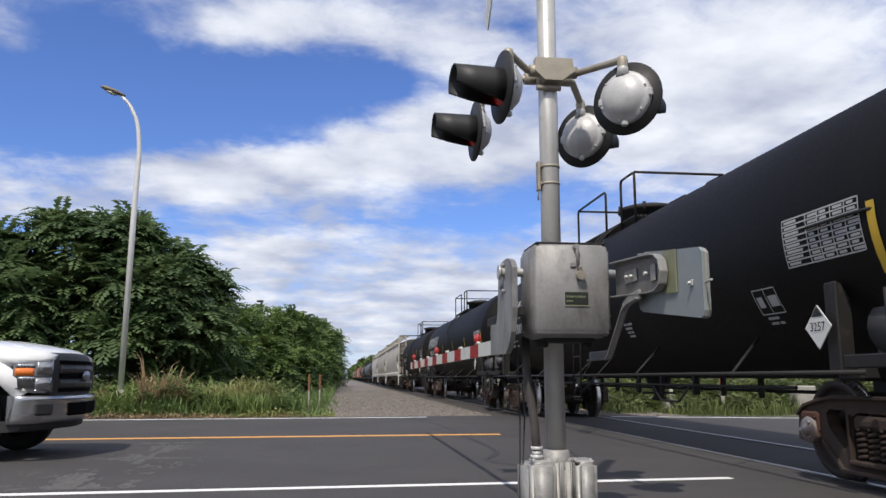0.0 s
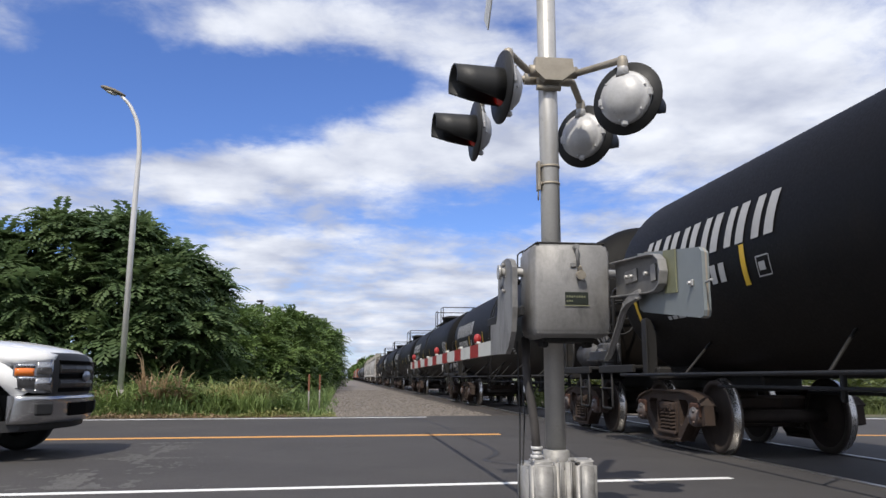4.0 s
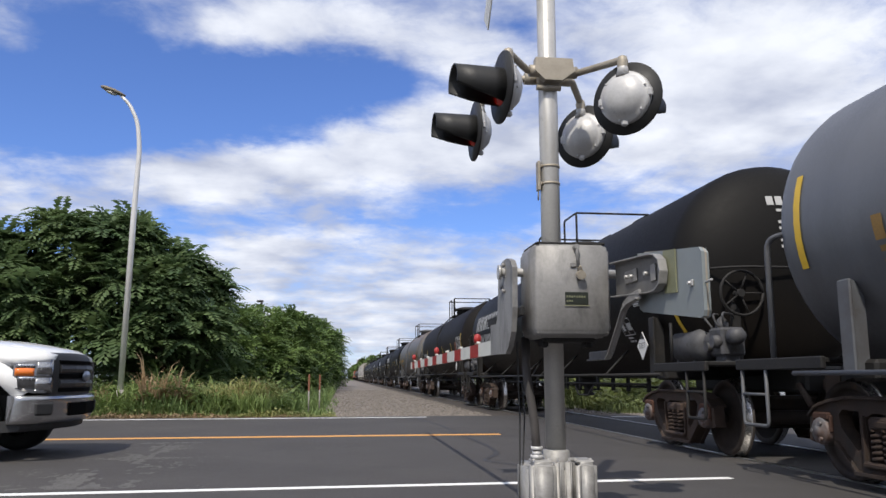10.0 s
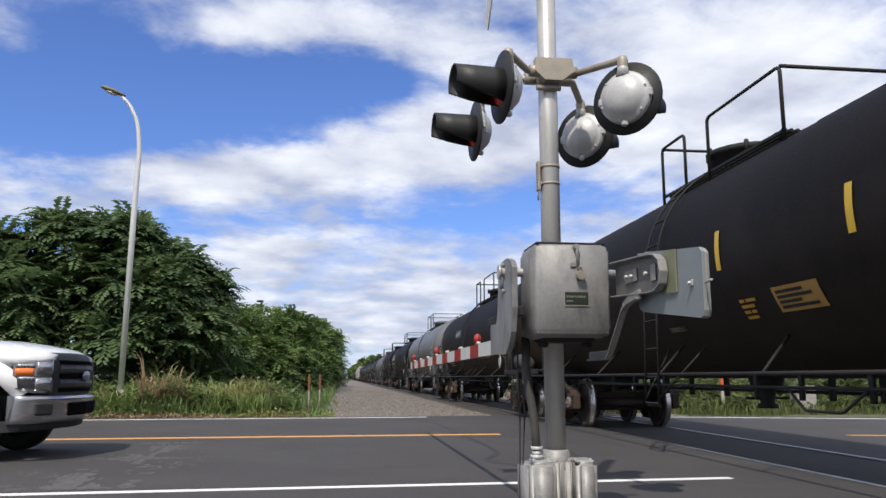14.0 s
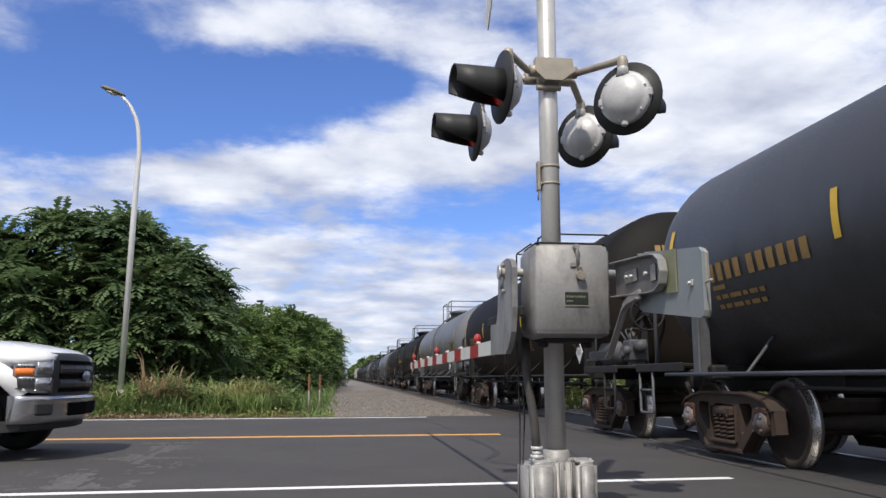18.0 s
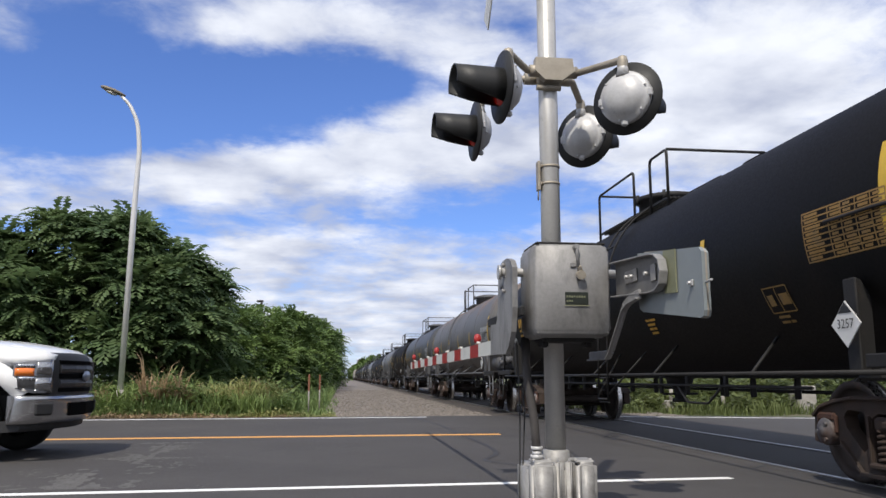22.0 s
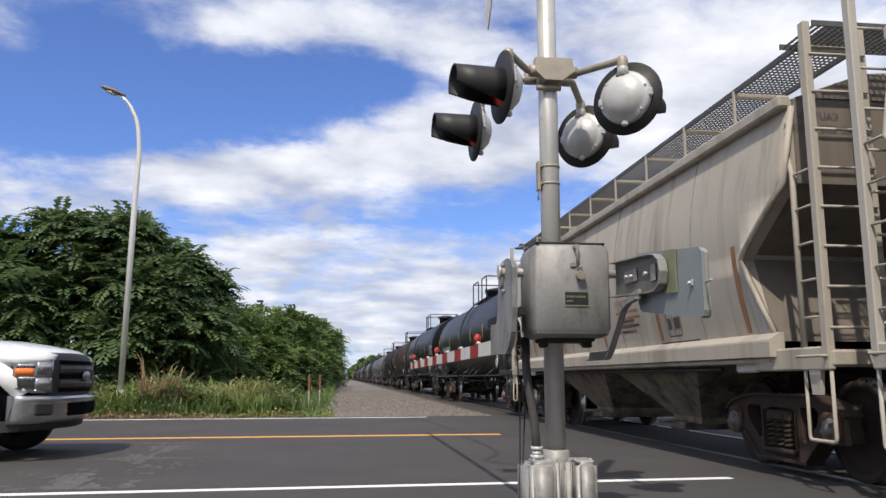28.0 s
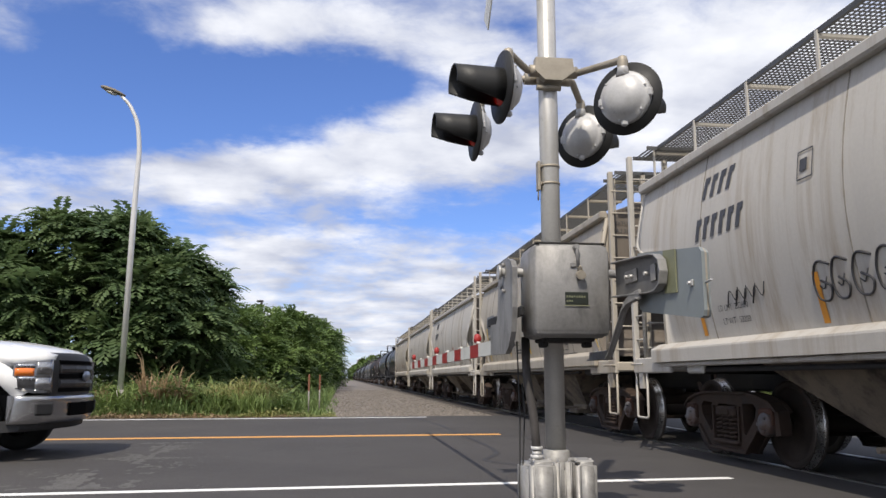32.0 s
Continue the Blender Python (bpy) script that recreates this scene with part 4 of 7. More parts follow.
M_BARK = surface("bark", (0.07, 0.055, 0.045), 0.9, var=0.35, scale=6, bump=0.6, stretch=(1, 1, 0.2))


def frond(cl, rng, base, way, length, pairs=6, broad=0.3):
    """A long leaf: a drooping stem with pairs of narrow leaflets."""
    way = way.normalized()
    side = way.cross(Vector((0, 0, 1)))
    side = side.normalized() if side.length > 0.01 else Vector((1, 0, 0))
    p = base.copy()
    step = length / pairs
    for i in range(pairs):
        t = i / pairs
        d = (way + Vector((0, 0, -1.1 * t * t))).normalized()
        p = p + d * step
        ln = length * 0.30 * (1.05 - 0.9 * abs(t - 0.35))
        w = ln * broad
        for k in (-1, 1):
            q = (side * k + d * 0.55 + Vector((0, 0, rng.uniform(-0.4, 0.0)))).normalized()
            e = p + q * ln
            m = p + q * ln * 0.5
            n = d * w
            cl.quad(p, m + n, e, m - n)


def lump_points(rng, c, r, n, flat=0.85):
    """Points and outward ways on an uneven ball."""
    for _ in range(n):
        u = Vector((rng.gauss(0, 1), rng.gauss(0, 1), rng.gauss(0, 1))).normalized()
        if u.z < -0.55:
            u.z *= -0.5
        bump = 1 + 0.28 * noise.noise(u * 2.3 + Vector(c)) + 0.14 * noise.noise(u * 6 + Vector(c) * 2)
        k = rng.uniform(0.5, 1.0) ** 0.45
        yield Vector(c) + Vector((u.x * r, u.y * r, u.z * r * flat)) * bump * k, u


def tree(name, label, at, stems, lumps, leaf, dens, size, pairs, seed, kind_cat="tree", whorl=7, broad=0.3):
    """A tree or bush: tapered stems to each lump of the crown, and leaves on it."""
    rng = random.Random(seed)
    t = thing(name, pose(*at, -0.12), label, kind_cat, "trees and bushes by the track")
    base = Vector((at[0], at[1], -0.12))
    for i, (sx, sy) in enumerate(stems):
        bm = bm_new()
        mine = [l for j, l in enumerate(lumps) if j % len(stems) == i]
        foot = Vector((sx, sy, 0))
        cen = sum((Vector(l[:3]) for l in mine), Vector()) / len(mine) - base
        fork = foot.lerp(cen, 0.45) + Vector((0, 0, -0.2))
        tube(bm, [foot, foot.lerp(fork, 0.5) + Vector((rng.uniform(-0.1, 0.1), rng.uniform(-0.1, 0.1), 0)), fork], [0.09, 0.07, 0.055], 8)
        for l in mine:
            c = Vector(l[:3]) - base
            tube(bm, [fork, fork.lerp(c, 0.5) + Vector((rng.uniform(-0.2, 0.2), rng.uniform(-0.2, 0.2), 0.1)), c + Vector((0, 0, l[3] * 0.4))], [0.05, 0.035, 0.012], 6)
            for k in range(5):
                a = rng.uniform(0, 6.28)
                e = c + Vector((math.cos(a) * l[3] * 0.7, math.sin(a) * l[3] * 0.7, rng.uniform(-0.2, 0.5) * l[3]))
                tube(bm, [fork.lerp(c, 0.7), e], [0.025, 0.008], 5)
        part("trunk", bm, M_BARK, t, "thin dark branching trunk")
    cl = Cloud()
    for x, y, z, r in lumps:
        sparse = 0.5 if z < 1.9 and at[1] < 27 else 1.0
        subs = 10
        for b in range(subs):
            # boughs that stand out of the lump, each with tufts of leaves at its twigs' ends
            u = Vector((rng.gauss(0, 1), rng.gauss(0, 1), rng.gauss(0.15, 0.9))).normalized()
            rs = r * rng.uniform(0.26, 0.5)
            c = Vector((x, y, z)) + Vector((u.x, u.y, u.z * 0.9)) * (r * rng.uniform(0.85, 1.1) - rs - size * 0.2)
            for _ in range(int(dens * r * r / subs * sparse * rng.uniform(0.7, 1.2))):
                v = (Vector((rng.gauss(0, 1), rng.gauss(0, 1), rng.gauss(0, 1))).normalized() + u * 0.7 + Vector((0, 0, 0.25))).normalized()
                p = c + v * rs * rng.uniform(0.55, 1.0)
                axis = (v * 0.8 + Vector((0, 0, 0.9)) + Vector((rng.uniform(-0.3, 0.3), rng.uniform(-0.3, 0.3), 0))).normalized()
                s1, s2 = frame_of(axis)
                turn = rng.uniform(0, 6.28)
                big = size * rng.uniform(0.7, 1.25)
                for k in range(whorl):
                    a = turn + 6.28 * k / whorl
                    rise = rng.uniform(0.0, 0.65)
                    w = (s1 * math.cos(a) + s2 * math.sin(a)) * (1 - 0.4 * rise) + axis * rise
                    frond(cl, rng, p - base, w, big * rng.uniform(0.75, 1.1), pairs, broad)
    part("crown", cl.mesh("crown", leaf), None, t, "crown of long feathered green leaves")
    return t


def greenery():
    left = [(-10.3, 25.5, 4.4, 1.5), (-11.3, 26.5, 3.0, 1.6), (-8.9, 26.0, 4.9, 1.45), (-9.3, 25.0, 3.2, 1.4), (-8.2, 25.5, 2.4, 1.2), (-10.6, 25.2, 1.8, 1.3), (-9.0, 25.6, 1.2, 1.2), (-12.4, 25.8, 4.3, 1.4), (-12.6, 26, 2.2, 1.4)]
    mid = [(-7.0, 26.0, 5.25, 1.3), (-7.3, 25.2, 4.0, 1.3), (-5.75, 26.0, 4.3, 1.38), (-5.0, 26.6, 3.5, 1.3), (-5.9, 25.0, 3.2, 1.3), (-6.7, 24.8, 2.3, 1.0), (-4.8, 25.4, 2.5, 1.2), (-5.5, 24.6, 1.8, 0.9), (-6.6, 25.6, 1.2, 1.1), (-5.2, 25.8, 1.0, 1.1), (-4.3, 26.4, 1.6, 1.1)]
    tree("sumac_tree", "bushy green sumac tree with feathered leaves beside the road", (-9.6, 26.3), [(-0.6, 0), (0.5, 0.3), (1.2, -0.3)], left, M_LEAF, 27, 1.02, 8, 1, whorl=8)
    tree("sumac_tree", "tall green sumac tree with feathered leaves behind the street lamp", (-6.0, 26.2), [(-0.9, 0), (0.1, 0.3), (0.9, -0.2)], mid, M_LEAF, 27, 1.02, 8, 2, whorl=8)
    back = [(-13.0, 31, 3.0, 2.3), (-9.5, 32, 3.0, 2.4), (-16.5, 30, 3.0, 2.4), (-6.5, 33, 2.2, 2.0), (-12, 30, 1.0, 1.6), (-9, 30.5, 1.0, 1.6), (-6, 31, 0.8, 1.5)]
    tree("shrub", "dense green thicket behind the roadside trees", (-12, 32), [(-1, 0), (2, 0)], back, M_LEAF, 26, 0.9, 5, 3, "shrub")
    rows = [((-5.4, 31), [(-5.6, 31, 3.0, 1.2), (-4.6, 31.5, 3.1, 1.2), (-5.0, 30.5, 1.7, 1.2), (-4.0, 30.6, 1.6, 1.0)]),
            ((-4.2, 36), [(-4.8, 36, 3.4, 1.3), (-3.6, 36.5, 3.3, 1.3), (-3.9, 35.4, 1.9, 1.3), (-2.9, 35.2, 1.5, 1.0)]),
            ((-3.6, 43), [(-4.6, 43, 3.8, 1.5), (-3.2, 43.5, 3.7, 1.45), (-3.0, 42.2, 2.0, 1.4), (-4.3, 42, 2.2, 1.3)]),
            ((-3.0, 51), [(-3.8, 51, 4.2, 1.6), (-2.6, 52, 3.7, 1.5), (-2.4, 50.2, 2.1, 1.4)]),
            ((-2.6, 61), [(-3.6, 61, 4.4, 1.8), (-2.3, 62, 4.1, 1.6), (-2.1, 60.2, 2.2, 1.5)]),
            ((-2.6, 73), [(-3.4, 73, 4.8, 2.0), (-2.0, 75, 4.5, 1.8), (-1.9, 72, 2.4, 1.6)]),
            ((-2.6, 90), [(-3.2, 88, 5.0, 2.2), (-1.6, 92, 4.6, 1.8), (-1.6, 90, 2.2, 1.7)])]
    for i, (at, lumps) in enumerate(rows):
        lumps = [(x, y, z - (0.3 if z > 2.6 else 0.1), r) for x, y, z, r in lumps]
        lumps = lumps + [(x + 0.3, y - 0.5, 0.7, r * 0.95) for x, y, z, r in lumps[:2]]
        tree("shrub", "dense green shrub beside the gravel along the track", at, [(-0.3, 0), (0.4, 0.2)], lumps, M_LEAF2, (50, 42, 36, 30, 24, 18, 15)[i], (0.62, 0.66, 0.72, 0.8, 0.9, 1.05, 1.25)[i], 4, 20 + i, "shrub", 6, 0.5)
    # far woods beyond the track's end
    rng = random.Random(9)
    cl = Cloud()
    for i in range(60):
        x = rng.uniform(-70, 60)
        y = rng.uniform(330, 420)
        c = (x + 8, y, rng.uniform(1.5, 4.0))
        if i < 9:
            c = (12 + 2.3 * i, 400, 6.5 + 0.5 * (i % 3))
        for p, u in lump_points(rng, c, rng.uniform(3.5, 6.5), 150):
            for k in range(2):
                a = Vector((rng.gauss(0, 1), rng.gauss(0, 1), rng.gauss(0, 1))).normalized() * 1.5
                b = Vector((rng.gauss(0, 1), rng.gauss(0, 1), rng.gauss(0, 1))).normalized() * 1.1
                cl.quad(p - a, p - b, p + a, p + b)
    solo("far_woods", cl.mesh("far_woods", M_LEAF2), None, "distant line of green woods at the horizon", "woods", kind="stuff")


def blades(name, label, cat, areas, mat, seed, curl=0.35, seed_heads=False):
    """Tufts of narrow arching blades over the areas (x0, x1, y0, y1, number, height)."""
    rng = random.Random(seed)
    cl = Cloud()
    for x0, x1, y0, y1, n, h in areas:
        for _ in range(n // 6):
            x, y = rng.uniform(x0, x1), rng.uniform(y0, y1)
            tall = h * rng.uniform(0.5, 1.1) * (0.8 + 0.6 * noise.noise(Vector((x * 0.7, y * 0.7, seed))))
            for _ in range(6):
                hh = tall * rng.uniform(0.55, 1.1)
                a = rng.uniform(0, 6.28)
                d = Vector((math.cos(a), math.sin(a), 0))
                s = Vector((-d.y, d.x, 0)) * (0.011 + 0.007 * hh)
                bend = curl * rng.uniform(0.4, 1.8)
                p = Vector((x + rng.gauss(0, 0.09), y + rng.gauss(0, 0.09), -0.13))
                q = p + Vector((0, 0, hh * 0.5)) + d * hh * bend * 0.2
                m = p + Vector((0, 0, hh * 0.82)) + d * hh * bend * 0.55
                e = p + Vector((0, 0, hh * (1.02 - 0.25 * bend))) + d * hh * bend
                cl.quad(p - s, p + s, q + s, q - s)
                cl.quad(q - s, q + s, m + s * 0.7, m - s * 0.7)
                cl.tri(m - s * 0.7, m + s * 0.7, e)
                if seed_heads and rng.random() < 0.6:
                    for k in range(7):
                        w = Vector((rng.uniform(-1, 1), rng.uniform(-1, 1), rng.uniform(-0.3, 1))) * 0.055
                        r = q.lerp(e, k / 7)
                        cl.tri(r, r + w, r + Vector((w.y, -w.x, 0.03)))
    return solo(name, cl.mesh(name, mat), None, label, cat, kind="stuff")


def broad_weeds(name, label, area, number, tall, leaf, mat, seed):
    """Leafy stalks among the grass."""
    rng = random.Random(seed)
    cl = Cloud()
    for i in range(number):
        x, y = rng.uniform(*area[:2]), rng.uniform(*area[2:])
        h = tall * rng.uniform(0.35, 1.0) * (0.8 + 0.5 * noise.noise(Vector((x * 0.5, y * 0.5, 3))))
        for k in range(int(10 + h * 14)):
            z = h * rng.uniform(0.15, 1.0)
            a = rng.uniform(0, 6.28)
            d = Vector((math.cos(a), math.sin(a), rng.uniform(-0.2, 0.5)))
            n = Vector((-d.y, d.x, 0)) * leaf * 0.2
            p = Vector((x + rng.gauss(0, 0.05), y + rng.gauss(0, 0.05), z - 0.12))
            ln = leaf * rng.uniform(0.55, 1.3)
            cl.quad(p, p + d * ln * 0.5 + n, p + d * ln, p + d * ln * 0.5 - n)
    solo(name, cl.mesh(name, mat), None, label, "weeds", kind="stuff")


greenery()
broad_weeds("leafy_weeds", "leafy green weeds growing along the road edge", (-13, -1.3, 20.7, 23.6), 1000, 1.15, 0.22, M_WEED, 31)
broad_weeds("verge_brush", "dense green brush beyond the track", (8.2, 46, 25, 38), 2600, 1.7, 0.42, M_VERGE, 33)
broad_weeds("verge_brush", "low green brush along the far verge", (7.6, 30, 22.6, 25), 900, 0.8, 0.26, M_VERGE, 34)
blades("tall_grass", "tall green roadside grass and weeds", "grass", [(-14, -2.0, 20.6, 22.6, 13000, 0.85), (-14, -2.0, 22.4, 24.5, 8000, 1.2), (-2.9, -1.2, 20.7, 23.5, 2400, 0.7), (-1.3, -0.35, 20.5, 22.5, 500, 0.3), (-2.2, -0.9, 23, 30, 2400, 0.6), (-0.9, -0.3, 23, 45, 500, 0.25), (-2.4, -0.7, 30, 60, 2000, 0.7), (-16, -8, 20.0, 21.0, 1500, 0.6),
       (-6.3, -5.3, 21.2, 21.9, 300, 1.0)], M_GRASS, 4, 0.5)
blades("pale_grass", "pale yellow-green seeding grass along the road", "grass", [(-3.8, -1.7, 21.3, 23.4, 2400, 1.15), (-10, -4, 20.5, 21.3, 900, 0.45), (-4.5, -0.3, 20.35, 20.8, 900, 0.35)], M_PALE_GRASS, 8, 0.4, True)
blades("dry_weeds", "brown seeding weeds among roadside grass", "weeds", [(-5.2, -4.0, 21.0, 22.4, 420, 1.4), (-3.4, -2.0, 21.4, 23, 300, 1.1), (-9, -1.2, 20.1, 20.6, 2400, 0.22), (-6.6, -6.0, 21.5, 22.5, 150, 1.3)], M_DRY, 5, 0.25, True)
blades("verge_grass", "green verge grass beyond the track", "grass", [(7.5, 32, 21.4, 24.5, 8000, 0.55), (6.5, 34, 24.5, 30, 6000, 1.0), (7.8, 12, 20.3, 60, 2500, 0.5)], M_VERGE, 6, 0.5)

# ---- the waiting pickup truck ----
M_CAR_WHITE = surface("car_white", (0.82, 0.82, 0.81), 0.25, var=0.02, scale=1.5, bump=0.0, coat=0.6, fine=3.0)
M_DARK_PLASTIC = surface("dark_plastic", (0.02, 0.02, 0.021), 0.6, var=0.2, scale=9, bump=0.08)
M_CHROME = surface("dull_chrome", (0.55, 0.56, 0.58), 0.25, 0.95, var=0.06, scale=6, bump=0.02)
M_TYRE = surface("tyre_rubber", (0.018, 0.018, 0.018), 0.8, var=0.2, scale=9, bump=0.2)
M_GLASS_DARK = surface("dark_window", (0.02, 0.025, 0.03), 0.08, var=0.1, scale=2, bump=0.0, coat=0.5)
M_LAMP_CLEAR = surface("headlamp_clear", (0.33, 0.335, 0.345), 0.12, 0.75, var=0.5, scale=11, bump=0.1, coat=0.8)
M_LAMP_DARK = surface("headlamp_body", (0.16, 0.162, 0.168), 0.12, 0.6, var=0.3, scale=14, bump=0.1, coat=0.8)
M_AMBER = surface("amber_lamp", (0.75, 0.18, 0.02), 0.2, var=0.1, scale=9, bump=0.02, coat=0.8)
M_VOID = surface("grille_opening", (0.003, 0.003, 0.003), 0.9, var=0.1, scale=9, bump=0.0, spec=0.05)
M_BADGE = surface("badge_grey_blue", (0.25, 0.28, 0.34), 0.35, 0.6, var=0.1, scale=9, bump=0.02)


def loft(bm, rings, close=True, smooth=True, mi=0):
    vs = [[bm.verts.new(p) for p in r] for r in rings]
    n = len(vs[0])
    for a, b in zip(vs, vs[1:]):
        for i in range(n if close else n - 1):
            f = bm.faces.new((a[i], a[(i + 1) % n], b[(i + 1) % n], b[i]))
            f.smooth, f.material_index = smooth, mi
    if close:
        for r in (vs[0], vs[-1]):
            bm.faces.new(r)


def pickup():
    """The truck stands with its front at x = 0, its nose along +x; its middle line is y = 0."""
    car = thing("pickup_truck", pose(-3.28, 10.6, -0.01), "white pickup truck with dark grille waiting on the road", "pickup truck")

    def ring(x, w, zb, zt, crown=0.06, r=0.12):
        return [(x, -w, zb), (x, -w, zt - r), (x, -w + r * 0.35, zt - r * 0.3), (x, -w + r, zt), (x, -w * 0.4, zt + crown * 0.8), (x, 0, zt + crown),
                (x, w * 0.4, zt + crown * 0.8), (x, w - r, zt), (x, w - r * 0.35, zt - r * 0.3), (x, w, zt - r), (x, w, zb)]
    bm = bm_new()
    loft(bm, [ring(-0.13, 0.72, 1.16, 1.21, 0.05, 0.04), ring(-0.2, 0.84, 1.13, 1.245, 0.06, 0.08), ring(-0.46, 0.975, 1.1, 1.285, 0.07), ring(-0.75, 0.985, 0.98, 1.32, 0.08), ring(-1.6, 0.985, 0.6, 1.37, 0.08), ring(-1.72, 0.985, 0.6, 1.37, 0.08)])
    part("hood", bm, M_CAR_WHITE, car)
    wx = -1.02
    for k in (-1, 1):
        bm = bm_new()
        rows = []
        for a in range(28, 176, 7):
            ca, sa = math.cos(radians(a)), math.sin(radians(a))
            rows.append([bm.verts.new((wx + r * ca, k * (y - max(0, 44 - a) * 0.006), 0.41 + r * sa * zs)) for r, y, zs in ((0.60, 0.8, 1), (0.62, 1.0, 1), (0.64, 1.035, 1), (0.74, 1.035, 1), (0.79, 1.0, 1), (0.83, 0.975, 1))])
        for a, b in zip(rows, rows[1:]):
            for i in range(5):
                bm.faces.new((a[i], a[i + 1], b[i + 1], b[i])).smooth = True
        part("fender", bm, M_CAR_WHITE, car)
        for x in (wx, -4.5):
            bm = bm_new()
            lathe(bm, [(-0.14, 0.22), (-0.14, 0.34), (-0.12, 0.39), (-0.08, 0.41), (0.08, 0.41), (0.12, 0.39), (0.14, 0.34), (0.14, 0.22), (-0.14, 0.22)], (x, k * 0.84, 0.41), (0, 1, 0), 32)
            w = part("wheel", bm, M_TYRE, car, "black tyre on a steel rim")
            bm = bm_new()
            lathe(bm, [(0.0, 0.0), (0.0, 0.1), (-0.05, 0.16), (0.04, 0.22), (0.1, 0.225)], (x, k * 0.91, 0.41), (0, k, 0), 24)
            part("rim", bm, M_CHROME, w)
        # headlight wrapped round the corner, with its lamps and amber corner
        def wrap(u, out=0.0):
            """A point of the corner's plan, u from the grille side to the wheel side."""
            a, b, c = Vector((-0.115, 0.755)), Vector((-0.2, 0.94)), Vector((-0.47, 0.995))
            p = a.lerp(b, u).lerp(b.lerp(c, u), u)
            d = ((b - a).lerp(c - b, u)).normalized()
            return p + Vector((d.y, -d.x)) * out
        def skin(bm, u0, u1, lo, hi, out, n=7):
            cols = []
            for i in range(n + 1):
                u = u0 + (u1 - u0) * i / n
                q, p = wrap(u, -0.06), wrap(u, out)
                z0, z1 = lo(u), hi(u)
                cols.append([(q.x, k * q.y, z0), (p.x, k * p.y, z0), (p.x, k * p.y, z1), (q.x, k * q.y, z1)])
            loft(bm, cols)
        bm = bm_new()
        skin(bm, 0, 1, lambda u: 0.775 + 0.2 * max(0, u - 0.6) ** 1.2, lambda u: 1.165 - 0.05 * u, 0.0)
        lamp = part("headlight", bm, M_LAMP_DARK, car, "clear headlight with an amber corner")
        for nm, mt, u0, u1, z0, z1 in (("lamp_bowl", M_LAMP_CLEAR, 0.06, 0.5, 0.99, 1.13), ("lamp_bowl", M_LAMP_CLEAR, 0.06, 0.52, 0.80, 0.95), ("indicator", M_AMBER, 0.56, 0.97, 0.97, 1.06), ("lamp_trim", M_CHROME, 0.54, 0.95, 1.07, 1.105), ("lamp_trim", M_CHROME, 0.5, 0.9, 0.925, 0.96)):
            bm = bm_new()
            skin(bm, u0, u1, lambda u: z0, lambda u: z1, 0.006, 5)
            part(nm, bm, mt, lamp, "amber indicator lens" if nm == "indicator" else "")
    bm = bm_new()
    plan = ((-0.765, -0.2), (-0.74, -0.14), (-0.6, -0.1), (-0.3, -0.03), (0, 0), (0.3, -0.03), (0.6, -0.11), (0.74, -0.15), (0.765, -0.2))
    loft(bm, [[(o - 0.2, y, 0.70), (o - 0.01, y, 0.70), (o, y, 0.73), (o, y, 1.12), (o - 0.025, y, 1.21), (o - 0.06, y, 1.245), (o - 0.2, y, 1.26)] for y, o in plan], True, True)
    grille = part("grille", bm, M_DARK_PLASTIC, car, "tall dark grille with thick bars")
    for z, h in ((1.135, 0.045), (0.97, 0.055), (0.805, 0.045)):
        bm = bm_new()
        loft(bm, [[(o - 0.1, y, z - h / 2), (o + 0.008, y, z - h / 2), (o + 0.008, y, z + h / 2), (o - 0.1, y, z + h / 2)] for y, o in plan[2:7]], True, False)
        part("grille_slot", bm, M_VOID, grille, "black open slot")
    for z in (1.055, 0.885):
        bm = bm_new()
        loft(bm, [[(o - 0.1, y, z - 0.045), (o + 0.02, y, z - 0.04), (o + 0.03, y, z), (o + 0.02, y, z + 0.04), (o - 0.1, y, z + 0.045)] for y, o in plan[2:7]], True, False)
        part("grille_bar", bm, M_GRILLE_BAR, grille)
    bm = bm_new()
    lathe(bm, [(0, 0.0), (0, 0.1), (0.02, 0.09), (0.025, 0.0)], (0, 0, 0), (1, 0, 0), 24)
    bm.transform(Matrix.Translation((0.02, 0, 0.97)) @ Matrix.Diagonal((1, 1.35, 0.68, 1)))
    part("badge", bm, M_BADGE, grille, "plain oval badge")
    plan = ((-1.01, -0.42), (-1.0, -0.33), (-0.95, -0.22), (-0.85, -0.13), (-0.7, -0.065), (-0.45, 0.0), (0, 0.04), (0.45, 0.0), (0.7, -0.065), (0.85, -0.13), (0.95, -0.22), (1.0, -0.33), (1.01, -0.42))
    bm = bm_new()
    loft(bm, [[(o - 0.1, y * 0.95, 0.745), (o - 0.04, y * 0.985, 0.748), (o - 0.005, y, 0.73), (o + 0.005, y, 0.69), (o - 0.015, y, 0.64), (o - 0.012, y, 0.55), (o - 0.03, y, 0.47), (o - 0.06, y, 0.43), (o - 0.1, y * 0.95, 0.42)] for y, o in plan], True, True)
    bumper = part("bumper", bm, M_BUMPER, car, "wide polished metal front bumper")
    bm = bm_new()
    loft(bm, [[(o - 0.1, y, 0.50), (o + 0.004, y * 0.98, 0.50), (o + 0.009, y, 0.65), (o - 0.1, y, 0.65)] for y, o in plan[5:8]], True, False)
    part("air_intake", bm, M_VOID, bumper)
